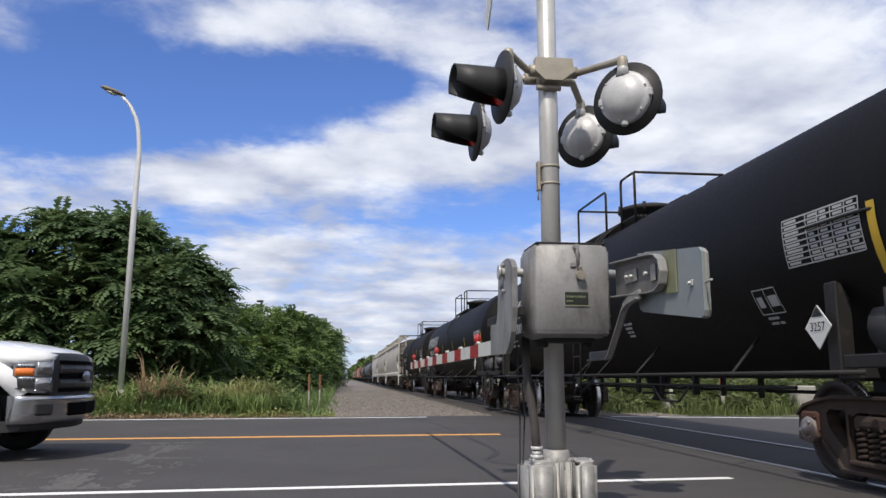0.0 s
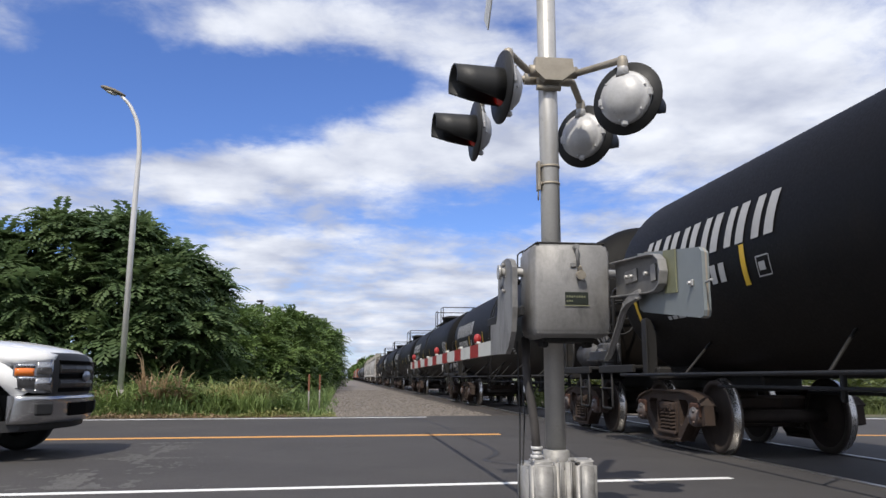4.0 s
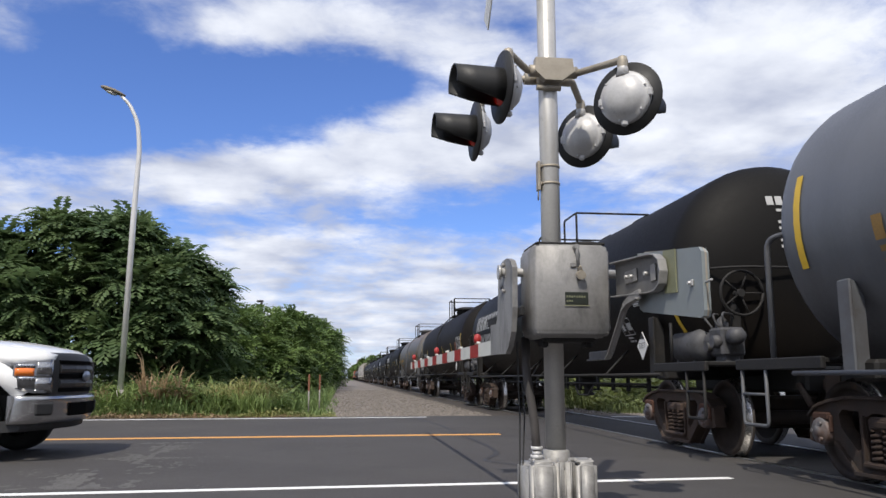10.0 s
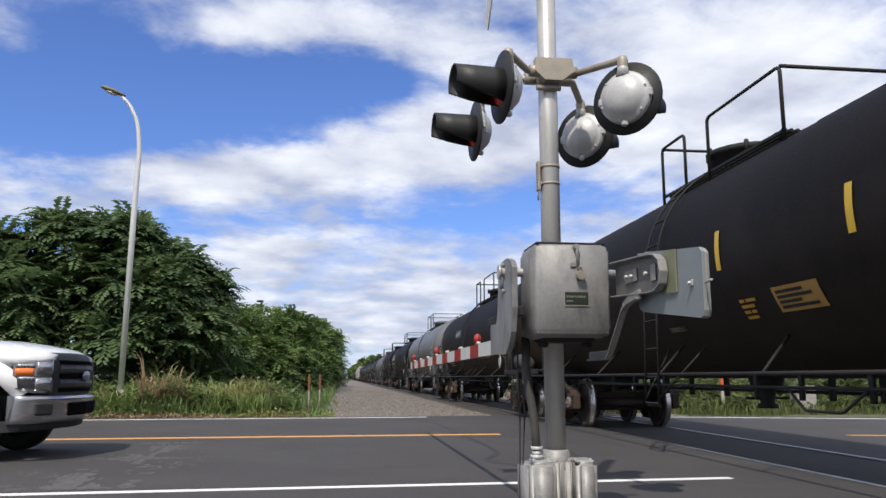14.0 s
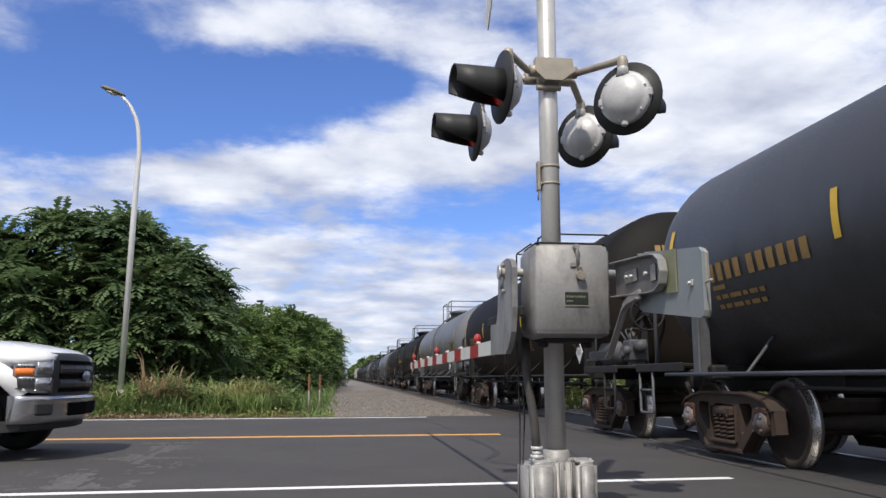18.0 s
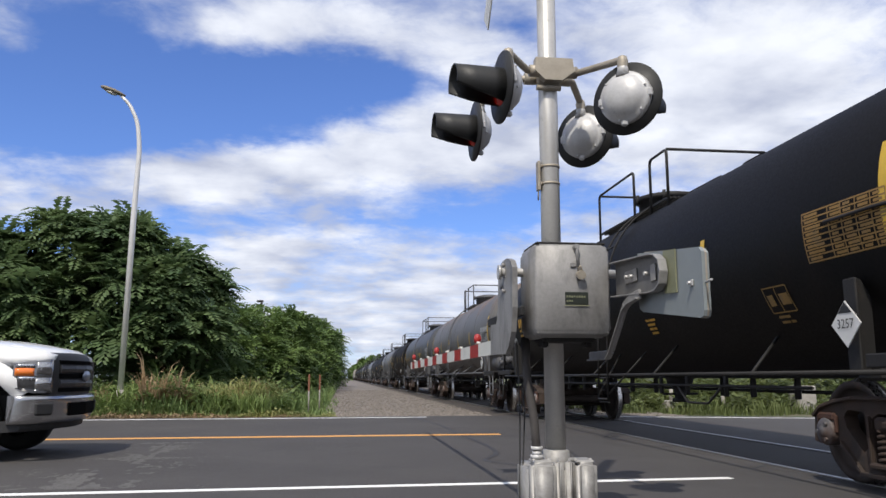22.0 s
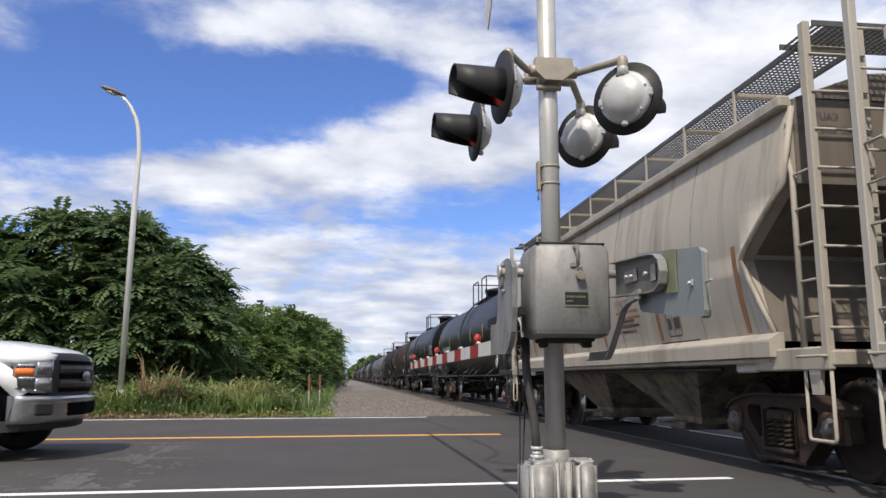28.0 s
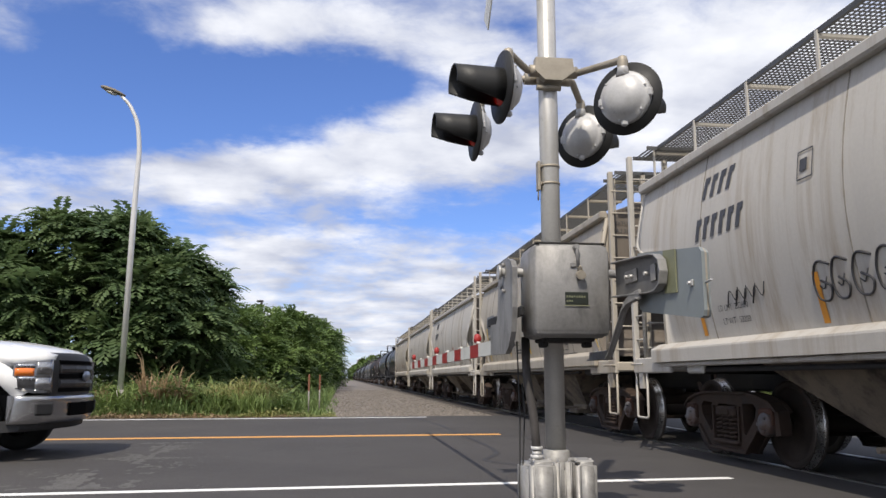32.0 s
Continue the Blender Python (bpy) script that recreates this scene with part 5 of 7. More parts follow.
    for k in (-1, 1):
        bm = bm_new()
        box(bm, (0, 0, 0), (0.05, 0.22, 0.15), 0.04)
        bm.transform(Matrix.Translation((-0.158, k * 0.86, 0.595)) @ Matrix.Rotation(radians(k * 44), 4, "Z"))
        part("fog_lamp_bezel", bm, M_DARK_PLASTIC, bumper)
    bm = bm_new()
    loft(bm, [[(x, y, z) for x, z in ((o - 0.25, 0.46), (o - 0.02, 0.46), (o - 0.04, 0.35), (o - 0.25, 0.33))] for y, o in ((-0.94, -0.34), (-0.85, -0.2), (-0.6, -0.11), (0, -0.03), (0.6, -0.13), (0.85, -0.22), (0.94, -0.34))])
    part("air_dam", bm, M_DARK_PLASTIC, car)
    bm = bm_new()
    box(bm, (-3.0, 0, 0.62), (5.0, 1.3, 0.35), 0.05)
    box(bm, (-1.02, 0, 0.42), (0.14, 1.5, 0.14), 0.03)
    part("chassis", bm, M_BLACKISH, car)
    bm = bm_new()
    box(bm, (-2.55, 0, 0.98), (1.7, 1.98, 0.76), 0.06)
    loft(bm, [[(-1.65, -0.92, 1.3), (-1.65, 0.92, 1.3), (-3.3, 0.92, 1.3), (-3.3, -0.92, 1.3)], [(-2.25, -0.76, 1.92), (-2.25, 0.76, 1.92), (-3.2, 0.76, 1.92), (-3.2, -0.76, 1.92)]], True, False)
    part("cab", bm, M_CAR_WHITE, car)
    bm = bm_new()
    loft(bm, [[(-1.66, -0.84, 1.36), (-1.66, 0.84, 1.36), (-1.70, 0.84, 1.36), (-1.70, -0.84, 1.36)], [(-2.2, -0.7, 1.88), (-2.2, 0.7, 1.88), (-2.24, 0.7, 1.88), (-2.24, -0.7, 1.88)]], True, False)
    part("windscreen", bm, M_GLASS_DARK, car)
    bm = bm_new()
    for k in (-1, 1):
        box(bm, (-4.35, k * 0.97, 1.0), (2.1, 0.08, 0.62), 0.03)
    box(bm, (-4.35, 0, 0.75), (2.1, 1.9, 0.1), 0.03)
    box(bm, (-5.38, 0, 1.0), (0.06, 1.9, 0.6), 0.02)
    part("cargo_bed", bm, M_CAR_WHITE, car)


M_GRILLE_BAR = surface("grille_grey", (0.03, 0.031, 0.033), 0.45, var=0.1, scale=8, bump=0.05)
M_BUMPER = surface("bumper_metal", (0.42, 0.42, 0.43), 0.2, 0.9, var=0.08, scale=3, bump=0.0, fine=4.0)
pickup()

# ---- the train ----
TRACK_X = 5.48
SPEED, SLOWING = 11.179, -0.00528   # metres a second, and half its change a second
RAIL_CARS = []
WHEELSETS = []
MESHES = {}


def run(t):
    return SPEED * t + SLOWING * t * t


def shared(name, mats, make):
    """A mesh that many pieces share, made at its first use."""
    if name not in MESHES:
        bm = bm_new()
        make(bm)
        MESHES[name] = finish(bm, name, mats)
    return MESHES[name]


def make_wheelset(bm):
    for k in (-1, 1):
        prof = [(0.0, 0.0), (0.0, 0.10), (0.03, 0.12), (0.035, 0.16), (0.06, 0.36), (0.03, 0.385), (0.0, 0.395), (0.0, 0.452),
                (0.015, 0.458), (0.085, 0.463), (0.1, 0.475), (0.11, 0.487), (0.125, 0.487), (0.135, 0.47), (0.135, 0.395), (0.1, 0.37), (0.12, 0.16), (0.16, 0.12), (0.16, 0.08)]
        mis = [0, 0, 0, 0, 0, 0, 0, 2, 1, 1, 2, 2, 2, 2, 0, 0, 0, 0]
        lathe(bm, prof, (k * 0.815, 0, 0), (-k, 0, 0), 28, mis=mis)
    cyl(bm, (-0.7, 0, 0), (0.7, 0, 0), 0.085, seg=12)
    cyl(bm, (-1.05, 0, 0), (-0.8, 0, 0), 0.07, seg=10)
    cyl(bm, (0.8, 0, 0), (1.05, 0, 0), 0.07, seg=10)


def make_side_frame(bm):
    """A cast frame: arched top, pedestals over the bearings, and openings for the springs and beside them."""
    half = [(0.0, 0.78), (0.5, 0.78), (0.76, 0.745), (0.98, 0.69), (1.1, 0.6), (1.13, 0.36), (1.03, 0.34), (1.02, 0.53), (0.97, 0.585), (0.81, 0.585), (0.76, 0.53), (0.75, 0.38), (0.64, 0.33), (0.43, 0.12), (0.0, 0.11)]
    outer = half + [(-y, z) for y, z in half[-2:0:-1]]
    side = [(0.37, 0.65), (0.6, 0.66), (0.66, 0.61), (0.63, 0.5), (0.42, 0.31), (0.37, 0.34)]
    holes = [[(-0.27, 0.235), (0.27, 0.235), (0.29, 0.6), (0.2, 0.64), (-0.2, 0.64), (-0.29, 0.6)], side, [(-y, z) for y, z in side]]
    edges = []
    for loop in [outer] + holes:
        vs = [bm.verts.new((-0.065, y, z)) for y, z in loop]
        edges += [bm.edges.new((a, b)) for a, b in zip(vs, vs[1:] + vs[:1])]
    fill = bmesh.ops.triangle_fill(bm, edges=edges, use_beauty=True)
    faces = [g for g in fill["geom"] if isinstance(g, bmesh.types.BMFace)]
    ext = bmesh.ops.extrude_face_region(bm, geom=faces)
    bmesh.ops.translate(bm, verts=[g for g in ext["geom"] if isinstance(g, bmesh.types.BMVert)], vec=(0.13, 0, 0))
    # flanges along the top and the bottom, and round the spring opening
    for x in (-0.075, 0.075):
        for a, b in zip(outer[:5], outer[1:5]):
            for k in (-1, 1):
                bar(bm, (x, k * a[0], a[1] - 0.012), (x, k * b[0], b[1] - 0.012), 0.03, 0.05)
        for k in (-1, 1):
            bar(bm, (x, k * 0.7, 0.375), (x, k * 0.43, 0.135), 0.03, 0.05)
            bar(bm, (x, k * 0.3, 0.22), (x, k * 0.31, 0.62), 0.03, 0.04)
        bar(bm, (x, -0.45, 0.13), (x, 0.45, 0.13), 0.04, 0.06)
    box(bm, (0, 0, 0.215), (0.24, 0.6, 0.05), 0.015)
    box(bm, (0, 0, 0.555), (0.2, 0.46, 0.12), 0.025)
    box(bm, (0, 0, 0.555), (0.23, 0.22, 0.06), 0.01)


def make_adapter(bm):
    box(bm, (0, 0, 0.135), (0.17, 0.23, 0.07), 0.015)
    for k in (-1, 1):
        box(bm, (0, k * 0.125, 0.07), (0.15, 0.03, 0.16), 0.01)


def make_spring(bm):
    n = 44
    tube(bm, [(0.062 * math.cos(i * 2 * math.pi * 5.5 / n), 0.062 * math.sin(i * 2 * math.pi * 5.5 / n), 0.25 + 0.26 * i / n) for i in range(n + 1)], 0.017, 5)
    cyl(bm, (0, 0, 0.25), (0, 0, 0.51), 0.04, seg=8)


def make_bearing(bm):
    k = -1
    lathe(bm, [(-0.14, 0.0), (-0.14, 0.125), (0.0, 0.125), (0.02, 0.115), (0.02, 0.06), (0.05, 0.05), (0.05, 0.0)], (0, 0, 0), (k, 0, 0), 16)
    for i in range(3):
        a = i * 2.094
        cyl(bm, (0.0, 0.08 * math.cos(a), 0.08 * math.sin(a)), (k * 0.045, 0.08 * math.cos(a), 0.08 * math.sin(a)), 0.02, seg=6)


def make_bolster(bm):
    box(bm, (0, 0, 0.60), (2.0, 0.36, 0.2), 0.04)
    lathe(bm, [(0.68, 0.0), (0.68, 0.22), (0.78, 0.22), (0.78, 0.0)], (0, 0, 0), (0, 0, 1), 16)
    for k in (-1, 1):
        box(bm, (0, k * 0.33, 0.32), (1.3, 0.07, 0.06), 0.015)
        for x in (-0.7, 0.7):
            box(bm, (x, k * 0.41, 0.38), (0.07, 0.06, 0.24), 0.015)


def bogie(car, y):
    b = part("bogie", shared("bogie", M_TRUCK_IRON, make_bolster), None, car, "rusty cast bogie with coil springs", pose(0, y, 0))
    for k in (-1, 1):
        part("side_frame", shared("side_frame", M_TRUCK_IRON, make_side_frame), None, b, at=pose(k * 1.0, 0, 0))
        for y in (-0.15, 0.0, 0.15):
            part("spring", shared("spring", M_TRUCK_IRON, make_spring), None, b, at=pose(k * 1.04, y, 0))
        for j in (-1, 1):
            part("bearing_adapter", shared("bearing_adapter", M_ADAPTER, make_adapter), None, b, at=pose(k * 1.02, j * 0.889, 0.457))
            part("bearing_cap", shared("bearing_cap", M_BEARING, make_bearing), None, b, at=pose(k * 1.1, j * 0.889, 0.457, 0, 0, 180 if k > 0 else 0))
    for j in (-1, 1):
        w = part("wheelset", shared("wheelset", (M_WHEEL, M_TREAD, M_WHEEL_RIM), make_wheelset), None, b, "steel wheelset with bright worn rims", pose(0, j * 0.889, 0.457))
        WHEELSETS.append((w, j * 0.889))
    return b


def make_coupler(bm):
    box(bm, (0, -0.35, 0.86), (0.16, 0.7, 0.15), 0.03)
    prism(bm, [(-0.16, -0.02), (-0.17, 0.16), (-0.05, 0.24), (0.0, 0.14), (0.06, 0.1), (0.15, 0.2), (0.2, 0.05), (0.1, -0.06)], "z", 0.73, 1.0)
    cyl(bm, (0.3, -0.3, 0.86), (0.34, 0.0, 0.62), 0.035, seg=8)
    tube(bm, rounded([(0.33, -0.02, 0.62), (0.3, 0.12, 0.45), (0.22, 0.24, 0.45)], 0.1), 0.03, 8)


def coupler(car, y, turn):
    part("coupler", shared("coupler", M_TRUCK_IRON, make_coupler), None, car, "rusty knuckle coupler with air hose", pose(0, y, 0, 0, 0, turn))


def rail_car(s_front, s_rear, label, category):
    mid = (s_front + s_rear) / 2
    car = thing("tank_car" if category == "tank car" else "hopper_car", pose(TRACK_X, mid, 0), label, category, "cars of the freight train")
    RAIL_CARS.append((car, mid))
    return car, (s_front - s_rear) / 2


def tank_skin(R, zc):
    def skin(y, a, off=0.0):
        t = a / R
        return Vector((-(R + off) * math.cos(t), y, zc + (R + off) * math.sin(t)))
    return skin


def patch(bm, skin, y0, y1, a0, a1, off=0.008, ny=1, na=6, mi=0, lean=0.0):
    g = [[bm.verts.new(skin(y0 + (y1 - y0) * i / ny + lean * (j / na - 0.5), a0 + (a1 - a0) * j / na, off)) for j in range(na + 1)] for i in range(ny + 1)]
    for i in range(ny):
        for j in range(na):
            f = bm.faces.new((g[i][j], g[i + 1][j], g[i + 1][j + 1], g[i][j + 1]))
            f.material_index, f.smooth = mi, True


def letters(bm, skin, body, size, y, a, off=0.012):
    pts, faces = text_mesh(body, size)
    add_faces(bm, [skin(y - p.x, a + p.y, off) for p in pts], faces)


def marks(car, ink, skin, groups, size, y, a, wide=0.5, gap=0.3, off=0.01):
    """Plain upright bars in place of marks, each a part: groups holds how many stand in each word; y is where the row begins."""
    for n in groups:
        for i in range(n):
            bm = bm_new()
            patch(bm, skin, y, y - size * wide, a - size / 2, a + size / 2, off, 1, 4)
            part("number_mark", bm, ink, car, fix=False)
            y -= size * (wide + gap)
        y -= size * 0.45


def slanted(car, ink, name, skin, groups, size, y, z, wide=0.58, gap=0.18):
    """As marks(), for leaning bars."""
    for n in groups:
        for i in range(n):
            bm = bm_new()
            patch(bm, skin, y, y - size * wide * 0.6, z - size / 2, z + size / 2, 0.008, 1, 3, 0, -size * 0.22)
            patch(bm, skin, y - size * wide * 0.6, y - size * wide, z + size * 0.2, z + size / 2, 0.008, 1, 1, 0, -size * 0.1)
            part(name, bm, ink, car, fix=False)
            y -= size * (wide + gap)
        y -= size * 0.4


def scrawl(bm, skin, pts, w=0.012, n=5):
    """A sprayed line along pts (y, height)."""
    path = [skin(y, z, 0.009) for y, z in pts]
    path = rounded(path, 0.3, n)
    tube(bm, path, w, 4)


def line_rows(bm, skin, rows, y, a, h, step):
    """Rows of small plain bars; each row holds the lengths of its words."""
    for r in rows:
        yy = y
        for w in r:
            patch(bm, skin, yy, yy - w, a - h / 2, a + h / 2, 0.01, 1, 1)
            yy -= w + h * 0.8
        a -= step


def table(bm, skin, y0, a0, w, h, cols, rows):
    """A ruled data panel: frame, lines and small entries."""
    t = 0.014
    for i in range(rows + 1):
        a = a0 - h * i / rows
        patch(bm, skin, y0, y0 - w, a - t / 2, a + t / 2, 0.01, 4, 1)
    for f in cols:
        y = y0 - w * f
        patch(bm, skin, y, y - t, a0 - h, a0, 0.01, 1, 6)
    rng = random.Random(rows)
    for i in range(rows):
        a = a0 - h * (i + 0.5) / rows
        for f0, f1 in zip(cols, cols[1:]):
            ln = (f1 - f0) * w * rng.uniform(0.45, 0.8)
            patch(bm, skin, y0 - w * f0 - 0.04, y0 - w * f0 - 0.04 - ln, a - h / rows * 0.22, a + h / rows * 0.22, 0.01, 1, 1)


def diamond(car, skin, y, a, body="3257"):
    """The white placard on its point, with its number, in a holder."""
    def pl(y2, a2, off=0.0):
        p = skin(y, a)
        return Vector((p.x - 0.05 - off, y + y2, p.z + a2))
    bm = bm_new()
    h = 0.19
    for s, o in ((h, 0.0),):
        add_faces(bm, [pl(0, -s, o), pl(s, 0, o), pl(0, s, o), pl(-s, 0, o), pl(0, -s, o - 0.01), pl(s, 0, o - 0.01), pl(0, s, o - 0.01), pl(-s, 0, o - 0.01)],
                  [(0, 1, 2, 3), (7, 6, 5, 4), (0, 4, 5, 1), (1, 5, 6, 2), (2, 6, 7, 3), (3, 7, 4, 0)])
    p = part("placard", bm, M_PLACARD, car, "white diamond placard reading " + body)
    bm = bm_new()
    pts, faces = text_mesh(body, 0.11)
    add_faces(bm, [pl(-q.x, q.y, 0.006) for q in pts], faces)
    add_faces(bm, [pl(0, 0.18, 0.004), pl(0.09, 0.09, 0.004), pl(-0.09, 0.09, 0.004)], [(0, 1, 2)])
    part("lettering", bm, M_INK, p)


def step_ladder(bm, skin, R, zc, y, mat=None, w=0.42):
    """A ladder that follows the tank's side down to a stirrup below the side rail."""
    for k in (-1, 1):
        pts = [skin(y + k * w / 2 * 0.9, a, 0.09) for a in np.linspace(R * 1.05, 0.1, 9)]
        pts += [Vector((-R - 0.13, y + k * w / 2, zc - 0.5)), Vector((-R - 0.15, y + k * w / 2 * 1.05, 0.62))]
        tube(bm, pts, 0.016, 6)
    for a in np.arange(R * 0.95, 0.1, -0.34):
        tube(bm, [skin(y - w / 2, a, 0.09), skin(y + w / 2, a, 0.09)], 0.013, 6)
    for z in np.arange(zc - 0.3, 0.55, -0.36):
        tube(bm, [(-R - 0.13, y - w / 2, z), (-R - 0.13, y + w / 2, z)], 0.013, 6)
    tube(bm, [(-R - 0.15, y - w / 2, 0.62), (-R - 0.15, y + w / 2, 0.62)], 0.016, 6)
    for k in (-1, 1):
        tube(bm, [(-R - 0.15, y + k * w / 2, 0.68), (-R * 0.75, y + k * 0.55, zc - R * 0.72)], 0.014, 6)


def tank_car(s_front, s_rear, label, paint, fit_mat, R=1.40, zc=2.33, stripe="yellow", over=1.35, head=0.62, decor=None, jacket=False, rail_z=0.98, marks_at=(), top=(2.02, -1.15, 0.3, -0.5), hatch=(0.2, 0.5, 0.3), brake=True):
    car, half = rail_car(s_front, s_rear, label, "tank car")
    skin = tank_skin(R, zc)
    end = half + over
    bm = bm_new()
    prof = [(-end, 0.0)]
    n = 9
    for i in range(1, n + 1):
        t = i / n * math.pi / 2
        prof.append((-end + head * (1 - math.cos(t)), R * math.sin(t)))
    cuts = list(np.linspace(-end + head, end - head, 8))[1:-1]
    prof = prof + [(s, R) for s in cuts] + [(-a, r) for a, r in prof[::-1]]
    lathe(bm, prof, (0, 0, zc), (0, 1, 0), 48)
    part("tank", bm, paint, car)
    if jacket:
        for s in np.linspace(-end + head + 0.1, end - head - 0.1, 7):
            bm = bm_new()
            lathe(bm, [(s - 0.035, R), (s - 0.03, R + 0.007), (s + 0.03, R + 0.007), (s + 0.035, R)], (0, 0, zc), (0, 1, 0), 48, smooth=False)
            part("jacket_band", bm, paint, car)
    for k in (-1, 1):
        bogie(car, k * half)
        coupler(car, k * (half + 1.98), 0 if k > 0 else 180)
        bm = bm_new()
        box(bm, (0, k * (half + 0.35), 0.92), (0.55, 2.9, 0.30), 0.03)
        box(bm, (0, k * half, 1.0), (2.5, 0.34, 0.18), 0.03)
        part("draft_sill", bm, M_BLACKISH, car)
        for x in (-1, 1):
            bm = bm_new()
            prism(bm, [(x * 1.2, 1.0), (x * 1.34, 1.0), (x * 1.34, 1.76), (x * 1.28, 1.74), (x * 1.2, 1.6)], "y", k * half - 0.03, k * half + 0.03)
            box(bm, (x * 1.355, k * half, 1.37), (0.03, 0.17, 0.76), 0.01)
            part("saddle", bm, fit_mat, car)
        bm = bm_new()
        box(bm, (0, k * (half + 1.22), 1.10), (2.9, 1.02, 0.05), 0.01)
        for x in (-1.43, 1.43):
            box(bm, (x, k * (half + 1.0), 1.07), (0.05, 1.5, 0.11), 0.01)
        part("end_platform", bm, M_BLACKISH if fit_mat == M_FIT_GREY else fit_mat, car)
        for x in (-1.42, 1.42):
            bm = bm_new()
            if k > 0:
                tube(bm, rounded([(x, half + 1.05, 1.1), (x, half + 1.05, 2.27), (x * 0.93, half + 0.75, 2.3), (x * 0.93, half + 0.55, 2.3)], 0.12), 0.028, 6)
            else:
                tube(bm, [(x, -half - 0.78, 1.1), (x, -half - 0.78, 1.62)], 0.02, 6)
            part("end_handrail", bm, fit_mat, car)
        if k < 0:
            bm = bm_new()
            y1, y2 = -half + 0.2, -half - 1.42
            tube(bm, rounded([(-R - 0.03, y1, 2.26), (-R - 0.03, -half - 0.7, 2.26), (-0.9, y2, 2.26), (0.9, y2, 2.26), (R + 0.03, -half - 0.7, 2.26), (R + 0.03, y1, 2.26)], 0.3), 0.016, 6)
            part("tank_handrail", bm, fit_mat, car)
        for x in (-1.43, 1.43):
            bm = bm_new()
            ya, yb = k * (half + 1.2), k * (half + 1.66)
            tube(bm, rounded([(x, ya, 1.08), (x, ya, 0.48), (x, yb, 0.48), (x, yb, 1.08)], 0.05), 0.018, 6)
            tube(bm, [(x, ya, 0.78), (x, yb, 0.78)], 0.016, 6)
            part("stirrup_step", bm, fit_mat, car)
    for x in (-1, 1):
        bm = bm_new()
        tube(bm, [(x * 1.5, -half - 0.6, rail_z), (x * 1.5, half + 0.6, rail_z)], 0.024, 6)
        for y in np.linspace(-half * 0.78, half * 0.78, 5):
            tube(bm, [(x * 1.5, y, rail_z), (x * 1.02, y + 0.3, 1.36)], 0.018, 5)
        part("side_rail", bm, fit_mat, car)
    # rigging below the tank
    bm = bm_new()
    tube(bm, [(-0.95, -half + 1.3, 0.84), (-0.95, half - 1.3, 0.84)], 0.02, 5)
    tube(bm, [(0.4, -half + 1.0, 0.76), (0.4, half - 1.0, 0.76)], 0.025, 5)
    for y in (-3.2, -2.1, -1.2, 1.4, 2.6, 3.6):
        box(bm, (-0.85, y, 0.86), (0.05, 0.06, 0.3), 0.01)
        box(bm, (0.2, y + 0.2, 0.84), (0.08, 0.05, 0.34), 0.01)
    tube(bm, rounded([(-0.95, -3.3, 0.84), (-0.95, -2.9, 0.62), (-0.95, -2.3, 0.62), (-0.95, -2.0, 0.84)], 0.05), 0.016, 5)
    part("brake_rigging", bm, M_BLACKISH, car)
    bm = bm_new()
    lathe(bm, [(0.97, 0.24), (0.84, 0.2), (0.78, 0.11), (0.62, 0.09), (0.6, 0.13), (0.55, 0.13), (0.55, 0.0)], (0, 0.1, 0), (0, 0, 1), 14)
    tube(bm, [(-0.3, 0.1, 0.68), (0.3, 0.1, 0.68)], 0.02, 5)
    part("bottom_outlet", bm, M_BLACKISH, car)
    # reservoir, brake gear and hand wheel at the rear end
    ye = -half - 0.55
    bm = bm_new()
    lathe(bm, [(-0.42, 0.0), (-0.4, 0.14), (-0.33, 0.225), (0.33, 0.225), (0.4, 0.14), (0.42, 0.0)], (-0.98, ye + 0.0, 1.35), (0, 1, 0), 16)
    for y in (-0.25, 0.25):
        box(bm, (-0.95, ye + 0.1 + y, 1.16), (0.3, 0.06, 0.1), 0.01)
    part("air_reservoir", bm, M_VALVE, car, "dusty grey air reservoir")
    if brake:
        bm = bm_new()
        yv = ye - 0.75
        box(bm, (-0.95, yv, 1.36), (0.3, 0.34, 0.34), 0.03)
        box(bm, (-0.95, yv, 1.16), (0.2, 0.24, 0.12), 0.02)
        for dy, z, r in ((-0.26, 1.42, 0.1), (0.27, 1.38, 0.12)):
            lathe(bm, [(-0.12, 0.0), (-0.11, r * 0.8), (-0.05, r), (0.05, r), (0.11, r * 0.8), (0.12, 0.0)], (-0.97, yv + dy, z), (0, 1, 0), 12)
        lathe(bm, [(-0.1, 0.0), (-0.1, 0.07), (0.0, 0.08), (0.06, 0.05), (0.1, 0.0)], (-0.97, yv + 0.06, 1.58), (0, 0, 1), 10)
        cyl(bm, (-1.05, yv - 0.08, 1.36), (-1.18, yv - 0.08, 1.36), 0.09, 0.07, 12)
        cyl(bm, (-1.05, yv + 0.12, 1.3), (-1.16, yv + 0.12, 1.3), 0.06, seg=10)
        for dy in (-0.2, 0.05, 0.3):
            tube(bm, rounded([(-1.0, yv + dy * 0.4, 1.45), (-1.1, yv + dy, 1.7), (-0.8, yv + dy + 0.3, 1.7), (-0.6, yv + dy + 0.5, 1.3)], 0.1), 0.015, 5)
        part("brake_valve", bm, M_VALVE, car, "grey cast brake valve with pipes")
        bm = bm_new()
        c = Vector((-0.75, -half - 1.35, 1.95))
        pts = [c + Vector((0.27 * math.cos(i * math.pi / 10), -0.0, 0.27 * math.sin(i * math.pi / 10))) for i in range(21)]
        tube(bm, pts, 0.018, 6)
